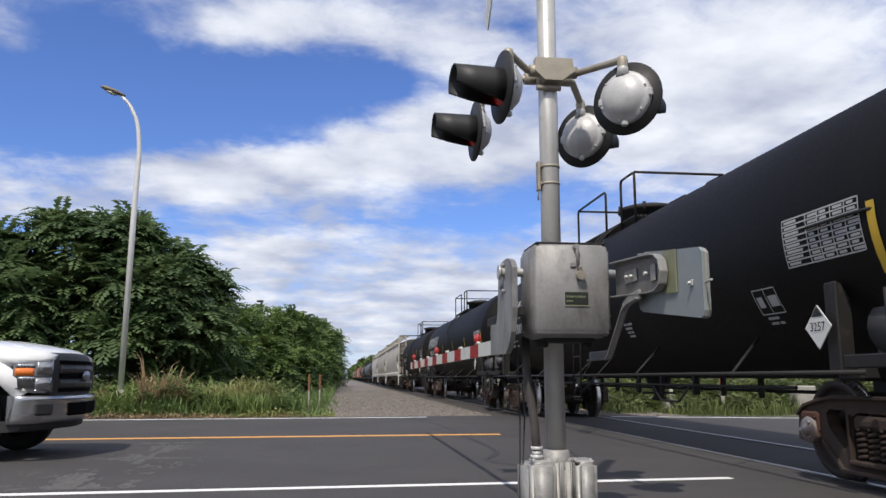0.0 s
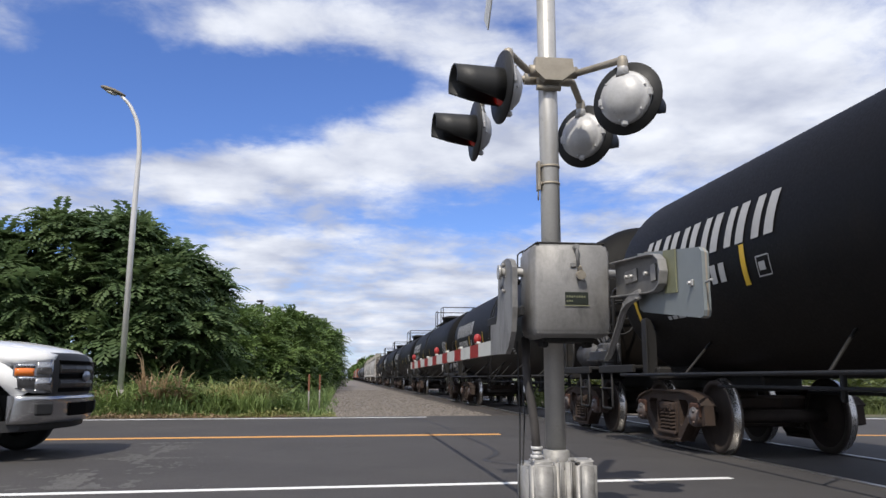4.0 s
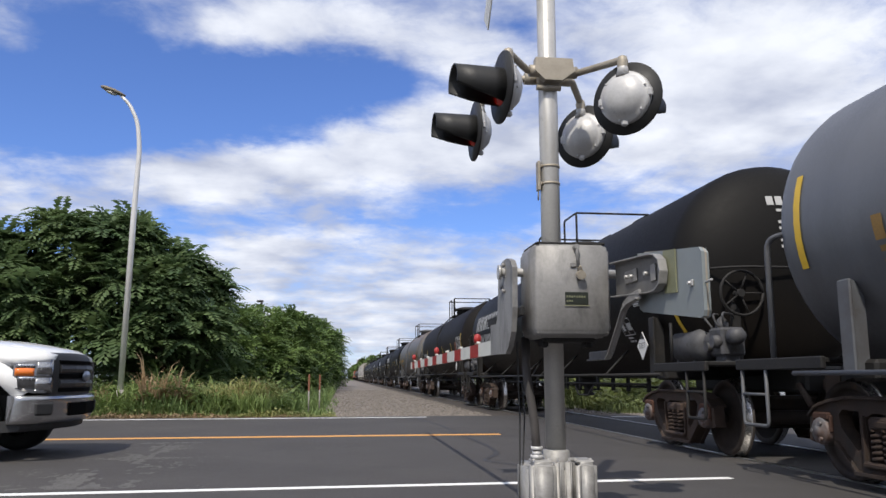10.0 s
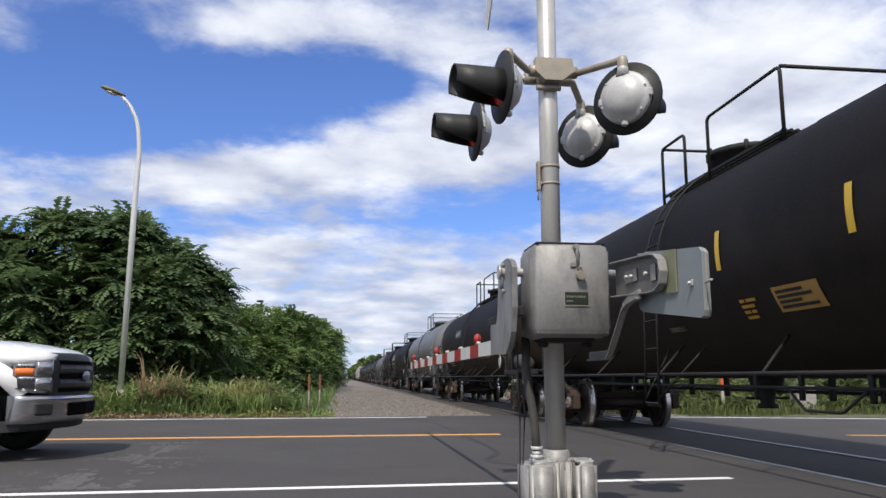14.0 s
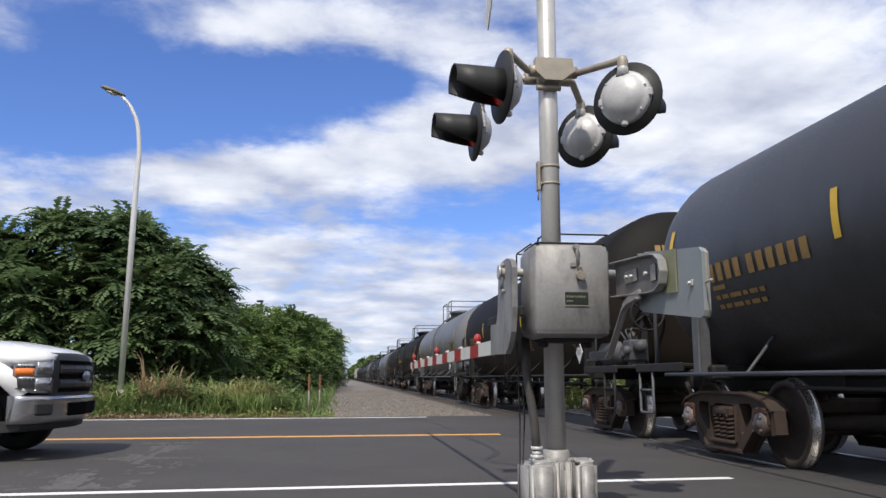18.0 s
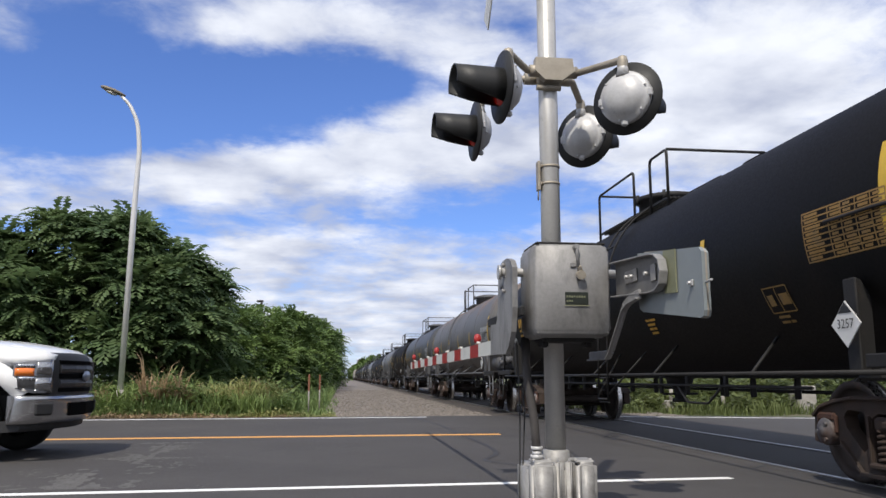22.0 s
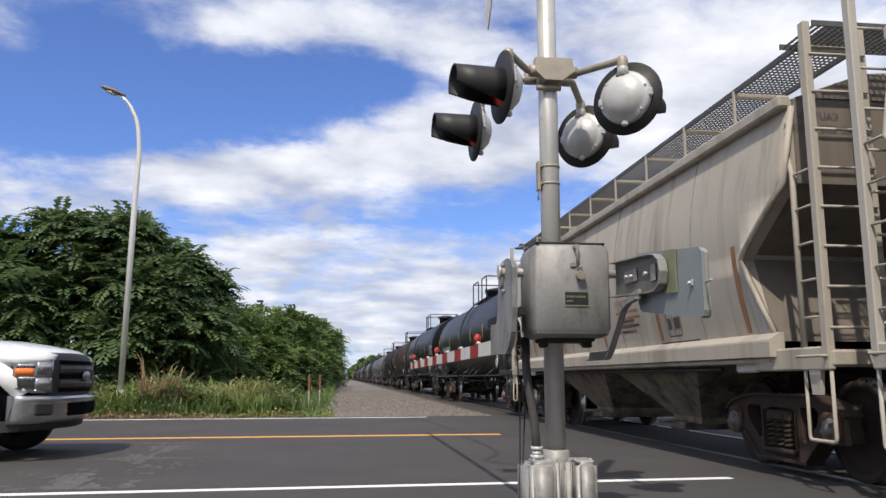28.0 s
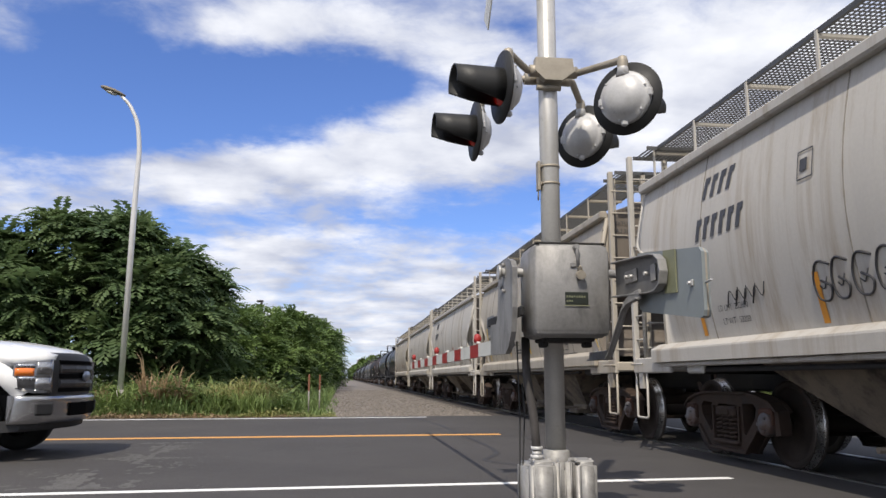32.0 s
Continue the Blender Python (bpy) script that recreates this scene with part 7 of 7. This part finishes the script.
def ext_d1(car, skin):
    def spray(bm):
        scrawl(bm, skin, [(4.1, -0.5), (3.8, -0.62), (3.4, -0.72), (3.1, -0.66), (2.9, -0.6), (2.5, -0.72), (1.9, -0.78)], 0.006)
        scrawl(bm, skin, [(4.0, -0.66), (3.6, -0.72), (3.2, -0.66), (2.6, -0.8), (1.8, -0.7)], 0.006)
        for i in range(5):
            scrawl(bm, skin, [(3.05 - 0.05 * i, -0.5 - 0.03 * i), (3.02 - 0.06 * i, -0.85 + 0.03 * i)], 0.006)
    dec(car, "sprayed_line", M_MARK_W, spray, "thin white sprayed lines")


def ext_d2(car, skin):
    sign(car, skin, -2.43, -3.2, -0.3, -0.05, M_STRIPE_Y, M_INK)


def ext_d4(car, skin):
    sign(car, skin, 6.79, 6.5, -0.66, -0.42, M_PLACARD, M_INK, "HOT", 0.12, "white sign reading HOT")


def shpx(ink, a=-0.57, big=0.22):
    def decor(car, skin, half):
        common(car, skin, ink, 5.85, a, (4, 6), big, -5.9, -5.0, -6.33)
        head_marks(car, skin, ink, half, 0.35, 2.95, (4, 6))
    return decor


S_PROX = ((7.5, -0.86, 0.01), (4.33, -0.43, 0.0), (1.8, -0.43, 0.0), (-1.3, -0.43, 0.0), (-4.37, -0.43, 0.0), (-7.72, -0.85, 0.01))
S_UTLX = ((6.95, -0.42, 0.45), (3.55, -0.23, 0.2), (1.0, -0.23, 0.2), (-1.55, -0.22, 0.22), (-3.88, -0.22, 0.2), (-7.0, -0.4, 0.46))
S_GATX = ((7.0, -0.3, 0.3), (4.3, -0.48, -0.06), (1.2, -0.48, -0.06), (-1.7, -0.48, -0.06), (-4.5, -0.48, -0.06), (-7.1, -0.59, 0.18))
S_OPT = ((6.9, -0.42, 0.45), (3.78, -0.73, -0.33), (1.22, -0.75, -0.32), (-7.1, 0.15, 0.54))
S_SHQX = ((7.1, -0.48, 0.37), (3.9, -0.33, 0.1), (1.4, -0.33, 0.1), (-1.08, -0.33, 0.1), (-3.7, -0.33, 0.1), (-7.1, -0.4, 0.4))
S_SHPX = ((7.05, -0.3, 0.4), (3.97, -0.21, 0.24), (1.0, -0.21, 0.22), (-1.8, -0.21, 0.22), (-3.85, -0.3, 0.12), (-7.0, -0.4, 0.4))
DARK = "tank car with railed top platform on the track"
TRAIN = [
    (55.6, 42.6, "dull black " + DARK, P_BLACK2, M_BLACKISH, dict(marks_at=S_UTLX, decor=utlx(M_MARK_W))),
    (38.5, 24.4, "black " + DARK, P_BLACK, M_BLACKISH, dict(marks_at=S_PROX, R=1.385, zc=2.315, decor=prox, top=(2.02, -1.15, 0.3, -0.5))),
    (20.4, 6.25, "black " + DARK, P_BLACK, M_BLACKISH, dict(marks_at=S_PROX, R=1.385, zc=2.315, decor=prox, top=(2.02, -1.15, 0.3, -0.5))),
    (2.15, -12.0, "black " + DARK, P_BLACK, M_BLACKISH, dict(marks_at=S_PROX, R=1.385, zc=2.315, decor=prox, top=(1.24, -1.9, 0.45, -1.0))),
    (-15.92, -30.1, "black " + DARK, P_BLACK, M_BLACKISH, dict(marks_at=S_PROX, R=1.385, zc=2.315, decor=prox, top=(2.02, -1.15, 0.3, -0.5))),
    (-34.1, -48.5, "black " + DARK, P_BLACK, M_BLACKISH, dict(marks_at=S_PROX, R=1.385, zc=2.315, decor=prox, top=(2.02, -1.15, 0.3, -0.5))),
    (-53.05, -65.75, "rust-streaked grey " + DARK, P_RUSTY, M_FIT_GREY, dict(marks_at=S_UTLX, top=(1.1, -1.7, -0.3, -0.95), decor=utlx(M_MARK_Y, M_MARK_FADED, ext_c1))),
    (-69.91, -82.7, "brownish black patched " + DARK, P_BLACK2, M_BLACKISH, dict(marks_at=S_GATX, top=(0.49, -1.2, -0.31, -0.93), rail_z=1.08, decor=utlx(M_MARK_W, None, ext_c2, a=-0.32, groups=(4, 5)))),
    (-86.75, -101.0, "black " + DARK, P_BLACK, M_BLACKISH, dict(marks_at=S_PROX, R=1.385, zc=2.315, decor=prox, top=(1.24, -1.9, 0.45, -1.0))),
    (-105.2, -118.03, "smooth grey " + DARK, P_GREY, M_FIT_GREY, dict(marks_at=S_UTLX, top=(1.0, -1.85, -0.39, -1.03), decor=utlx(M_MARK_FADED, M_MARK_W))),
    (-122.25, -135.36, "dull black " + DARK, P_BLACK2, M_BLACKISH, dict(marks_at=S_OPT, R=1.36, zc=2.305, brake=False, top=(1.3, -2.0, 0.49, -0.22), decor=utlx(M_MARK_Y, None, ext_c5, dia_y=-6.2, a=-0.55, panel=False))),
    (-139.3, -152.2, "dull black " + DARK, P_BLACK2, M_BLACKISH, dict(marks_at=S_UTLX, top=(1.27, -2.0, 0.49, -0.22), decor=utlx(M_MARK_Y, M_MARK_W, ext_c6))),
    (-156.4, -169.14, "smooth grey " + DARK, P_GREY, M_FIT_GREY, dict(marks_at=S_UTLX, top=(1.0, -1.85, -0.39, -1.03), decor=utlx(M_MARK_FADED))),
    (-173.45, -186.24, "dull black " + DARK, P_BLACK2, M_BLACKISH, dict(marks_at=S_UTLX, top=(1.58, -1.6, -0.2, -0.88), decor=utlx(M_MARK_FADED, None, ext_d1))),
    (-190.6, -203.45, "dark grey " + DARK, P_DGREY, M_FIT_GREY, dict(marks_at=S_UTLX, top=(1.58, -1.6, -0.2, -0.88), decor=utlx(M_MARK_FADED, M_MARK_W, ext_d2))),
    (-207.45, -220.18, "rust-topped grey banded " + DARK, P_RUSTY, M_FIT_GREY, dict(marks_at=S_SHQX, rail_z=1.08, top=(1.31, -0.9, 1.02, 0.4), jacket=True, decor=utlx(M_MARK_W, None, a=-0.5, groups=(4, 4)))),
    (-224.48, -237.4, "black " + DARK, P_BLACK, M_BLACKISH, dict(marks_at=S_UTLX, top=(1.54, -1.6, -0.24, -0.94), R=1.385, zc=2.315, decor=utlx(M_MARK_Y, M_MARK_FADED, ext_d4, a=-0.12, dia_y=-6.5))),
    (-241.5, -254.24, "dull brown " + DARK, P_BROWN, M_BLACKISH, dict(marks_at=S_SHPX, R=1.42, zc=2.35, stripe="orange", rail_z=1.08, top=(0.84, -1.2, 0.5, -0.2), decor=shpx(M_MARK_W))),
    (-258.55, -271.24, "glossy black " + DARK, P_GLOSS, M_FIT_DARK, dict(marks_at=S_SHPX, R=1.445, zc=2.375, stripe="orange", rail_z=1.08, top=(1.7, -0.4, 1.41, 0.73), hatch=(-1.2, 0.36, 0.42), decor=shpx(M_MARK_W, -0.16, 0.24))),
    (-275.3, -288.06, "glossy black " + DARK, P_GLOSS, M_FIT_DARK, dict(marks_at=S_UTLX, rail_z=1.0, top=(1.54, -1.2, 0.4, -0.3), decor=shpx(M_MARK_W, -0.3, 0.24))),
]
for sf, sr, lab, paint, fitm, kw in TRAIN:
    tank_car(sf, sr, lab, paint, fitm, **kw)


def hop(ink, n1, n2, z1, z2, size, y1, y2, stripes, stripe_mat, load=None, extra=None):
    """Marks on a hopper's side: owner's marks, number, load lines, stripes."""
    def decor(car, skin, half):
        slanted(car, ink, "owner_mark", skin, (n1,), size, y1, z1)
        slanted(car, ink, "number_mark", skin, (n2,), size, y2, z2)
        for y, za, zb in stripes:
            dec(car, "reflective_stripe", stripe_mat, lambda bm: patch(bm, skin, y, y - 0.085, za, zb, 0.007, 1, 4))
        if load:
            def ll(bm):
                for i, body in enumerate(load):
                    letters(bm, skin, body, 0.09, 3.3 - 0.02 * i, 1.66 - 0.14 * i)
            dec(car, "load_lettering", ink, ll, "stencilled load lettering")

        def small(bm):
            table(bm, skin, -2.9, 1.74, 0.36, 0.3, (0, 0.5, 1.0), 1)
            line_rows(bm, skin, [(0.5,), (0.42, 0.2), (0.3,)], -1.35, 1.72, 0.035, 0.07)
            line_rows(bm, skin, [(0.2, 0.3), (0.4,)], 0.9, 1.56, 0.03, 0.06)
            line_rows(bm, skin, [(1.1,)], -2.6, 1.36, 0.03, 0.06)
        dec(car, "small_lettering", ink, small)
        dec(car, "box_mark", ink, lambda bm: table(bm, skin, 1.9, 2.88, 0.22, 0.25, (0, 1.0), 1))
        for body, z in (("CAUTION", 3.32), ("NO SIDE LADDER", 3.2)):
            dec(car, "end_lettering", ink, lambda bm: letters(bm, lambda y, a, o=0.0: Vector((y, -(half + 1.2) - 0.012 - o, a)), body, 0.09, -1.2, z))
        for y in (4.35, -4.75):
            bm = bm_new()
            p = skin(y, 1.22)
            box(bm, (p.x - 0.03, y, 1.16), (0.05, 0.42, 0.34), 0.02)
            for dy in (-0.1, 0.12):
                cyl(bm, (p.x - 0.06, y + dy, 1.12), (p.x - 0.05, y + dy, 1.12), 0.03, seg=8, mi=0)
            part("jacking_pad", bm, M_PAD_WHITE, car, "pale jacking pad")
        if extra:
            extra(car, skin)
    return decor


M_PAD_WHITE = surface("pad_white", (0.5, 0.49, 0.46), 0.6, var=0.12, scale=5, grime=(0.3, 0.27, 0.23), grime_at=(0.55, 0.8), bump=0.05)


def warn(car, skin):
    def w(bm):
        letters(bm, skin, "WARNING", 0.13, -1.5, 1.98)
        line_rows(bm, skin, [(0.5, 0.3), (0.4, 0.45), (0.6,), (0.35, 0.3)], -1.2, 1.85, 0.035, 0.09)
    dec(car, "warning_lettering", M_STRIPE_B, w, "faded brown warning lettering")


def ext_e2(car, skin):
    def tag(bm):
        for pts in ([(2.6, 1.95), (2.45, 1.5)], [(2.3, 1.98), (2.5, 1.72), (2.25, 1.45)], [(2.35, 1.5), (2.2, 1.85), (2.05, 1.5)], [(2.3, 1.65), (1.95, 1.72)], [(2.1, 1.95), (1.8, 1.85)], [(1.95, 1.9), (1.9, 1.45)], [(1.8, 2.1), (1.7, 1.5)], [(1.75, 1.75), (1.6, 1.8), (1.55, 1.45)]):
            scrawl(bm, skin, pts, 0.008)
    dec(car, "sprayed_tag", M_SPRAY_K, tag, "loose black sprayed strokes")
    dec(car, "sprayed_tag", M_SPRAY_K, lambda bm: [scrawl(bm, skin, [(-3.75 - 0.12 * i, 1.8), (-3.9 - 0.12 * i, 1.6), (-3.72 - 0.14 * i, 1.45)], 0.006) for i in range(4)], "loose black sprayed strokes")
    for y in (4.3, -1.75, -4.6):
        dec(car, "amber_square", M_STRIPE_Y, lambda bm: patch(bm, skin, y, y - 0.44, 1.46, 1.68, 0.007, 2, 2))


def ext_e4(car, skin):
    dec(car, "paint_patch", M_PATCH_D, lambda bm: patch(bm, skin, 4.3, 3.27, 2.08, 2.57, 0.005, 4, 4), "dark grey repaint patch")
    def tag(bm):
        scrawl(bm, skin, [(1.5, 2.13), (1.3, 2.2), (1.2, 2.0), (1.35, 1.85), (1.5, 1.95), (1.5, 2.13)], 0.006)
        scrawl(bm, skin, [(1.1, 2.25), (0.9, 2.25), (0.9, 1.95), (1.1, 1.95), (1.1, 2.25)], 0.006)
        for i in range(4):
            scrawl(bm, skin, [(1.2 - 0.15 * i, 1.8 - 0.04 * i), (1.1 - 0.15 * i, 1.65), (1.0 - 0.15 * i, 1.75)], 0.006)
    dec(car, "sprayed_tag", M_SPRAY_K, tag, "loose black sprayed strokes")


def ext_e5(car, skin):
    def tag(bm):
        for y0, w in ((1.85, 0.26), (1.6, 0.24), (1.33, 0.26), (1.05, 0.26), (0.8, 0.3)):
            scrawl(bm, skin, [(y0 - w, 1.86), (y0 - w * 0.3, 1.92), (y0, 1.75), (y0 - w * 0.1, 1.58), (y0 - w * 0.7, 1.56), (y0 - w * 0.95, 1.68), (y0 - w * 0.4, 1.74)], 0.011)
            scrawl(bm, skin, [(y0 - w * 0.75, 1.76), (y0 - w * 0.5, 1.66), (y0 - w * 0.3, 1.7)], 0.006)
    dec(car, "sprayed_tag", M_SPRAY_K, tag, "thick black sprayed loops")
    dec(car, "sprayed_tag", M_SPRAY_K, lambda bm: [scrawl(bm, skin, [(3.4 - 0.17 * i, 1.66), (3.3 - 0.17 * i, 1.86), (3.2 - 0.17 * i, 1.68), (3.12 - 0.17 * i, 1.84)], 0.006) for i in range(4)], "loose black sprayed strokes")


M_PATCH_D = surface("patch_slate", (0.16, 0.165, 0.17), 0.6, var=0.2, scale=3, bump=0.05)
HL = "covered hopper car with roof walk on the track"
BR = ((4.08, 1.4, 2.27), (1.85, 1.39, 1.82), (-0.45, 1.39, 1.82), (-2.6, 1.4, 1.76), (-4.78, 1.38, 2.25))
HOPPERS = [
    (-292.07, -301.18, "weathered beige-grey " + HL, P_HOP2, hop(M_MARK_K, 4, 6, 3.06, 2.66, 0.22, 3.64, 3.77, BR, M_STRIPE_B, ("LD LMT  232800", "LT WT   53200"), warn)),
    (-305.0, -313.97, "pale grey sprayed-on " + HL, P_HOP, hop(M_MARK_K, 4, 4, 2.48, 2.02, 0.2, 3.5, 3.47, (), M_STRIPE_Y, ("LD LMT 233900", "LT WT   52100"), ext_e2)),
    (-317.88, -326.82, "pale weathered " + HL, P_HOP3, hop(M_MARK_K, 4, 6, 3.08, 2.65, 0.24, 3.84, 3.91, BR, M_STRIPE_B, ("LD LMT  232800", "LT WT   53200"), warn)),
    (-331.0, -339.46, "streaked beige " + HL, P_HOP2, hop(M_MARK_K, 4, 3, 2.34, 1.92, 0.2, 4.2, 4.16, ((4.3, 1.4, 2.26), (1.7, 1.45, 1.9), (-0.32, 1.45, 1.92), (-4.85, 1.39, 2.25)), M_STRIPE_Y, None, ext_e4)),
    (-343.49, -352.5, "pale sprayed-on " + HL, P_HOP3, hop(M_MARK_K, 4, 6, 3.0, 2.55, 0.24, 3.77, 3.9, BR, M_STRIPE_O, ("LD LMT  232800", "LT WT   53200"), ext_e5)),
    (74.4, 60.0, "light grey " + HL, P_HOP3, None), (92.8, 78.4, "grey " + HL, P_HOP, None), (111.2, 96.8, "light grey " + HL, P_HOP3, None),
]
for sf, sr, lab, paint, dc in HOPPERS:
    hopper_car(sf, sr, lab, paint, M_BLACKISH, dc, bays=2 if sf < 0 else 3, notch=0.6 if sf == -305.0 else 0.85)


def far_car(s0, length, paint, label, box_car=False):
    """A car that is only ever seen far down the line."""
    car = thing("boxcar" if box_car else "tank_car", pose(TRACK_X, s0 + length / 2, 0), label, "boxcar" if box_car else "tank car", "cars of the freight train")
    RAIL_CARS.append((car, s0 + length / 2))
    h = length / 2 - 0.5
    bm = bm_new()
    if box_car:
        box(bm, (0, 0, 2.4), (2.9, 2 * h, 2.6), 0.06)
    else:
        lathe(bm, [(-h, 0.0), (-h + 0.15, 0.75), (-h + 0.6, 1.4), (h - 0.6, 1.4), (h - 0.15, 0.75), (h, 0.0)], (0, 0, 2.33), (0, 1, 0), 24)
    part("body" if box_car else "tank", bm, paint, car)
    bm = bm_new()
    box(bm, (0, 0, 0.95), (2.6, 2 * h + 0.6, 0.2), 0.03)
    part("underframe", bm, M_BLACKISH, car)
    for y in (-h + 1.7, h - 1.7):
        bm = bm_new()
        for dy in (-0.889, 0.889):
            for x in (-0.75, 0.75):
                cyl(bm, (x - 0.06, y + dy, 0.457), (x + 0.06, y + dy, 0.457), 0.457, seg=16)
            cyl(bm, (-0.75, y + dy, 0.457), (0.75, y + dy, 0.457), 0.08, seg=6)
        box(bm, (-1.0, y, 0.5), (0.12, 2.0, 0.3), 0.03)
        box(bm, (1.0, y, 0.5), (0.12, 2.0, 0.3), 0.03)
        box(bm, (0, y, 0.6), (2.0, 0.3, 0.2), 0.03)
        part("bogie", bm, M_TRUCK_IRON, car)
    if not box_car:
        bm = bm_new()
        for y in (-1.1, 2.1):
            tube(bm, rounded([(-0.78, y, 3.5), (-0.78, y, 4.37), (0.78, y, 4.37), (0.78, y, 3.5)], 0.05), 0.03, 5)
        tube(bm, [(-0.78, -1.1, 4.37), (-0.78, 2.1, 4.37)], 0.03, 5)
        tube(bm, [(0.78, -1.1, 4.37), (0.78, 2.1, 4.37)], 0.03, 5)
        part("safety_railing", bm, M_BLACKISH, car)
        bm = bm_new()
        cyl(bm, (0, 0.2, 3.6), (0, 0.2, 4.05), 0.5, seg=14)
        part("manway", bm, M_BLACKISH, car)


P_ORANGE = tank_paint("boxcar_orange", (0.3, 0.09, 0.035), 0.6, (0.14, 0.07, 0.04))
s_at = 113.4
for i in range(16):
    orange = i in (6, 7, 10, 14, 15)
    ln = 18.0 if orange else 17.0
    pt = P_ORANGE if i in (6, 10, 15) else P_HOP2 if orange else (P_BLACK2, P_DGREY, P_RUSTY, P_BLACK, P_GREY)[i % 5]
    far_car(s_at, ln, pt, ("plain box-shaped freight car far along the train" if orange else "dark tank car far along the train"), orange)
    s_at += ln


def motions():
    """The whole train rolls away at one pace, and its wheels turn with it."""
    for car, mid in RAIL_CARS:
        walk(car, [(t, pose(TRACK_X, mid + run(t), 0)) for t in range(0, 33)])
    turns = [Matrix.Rotation(-run(f / FPS) / 0.457, 4, "X") for f in range(0, 961)]
    for w, y in WHEELSETS:
        at = Matrix.Translation((0, y, 0.457))
        walk(w, [(f / FPS, at @ m) for f, m in enumerate(turns)])


motions()
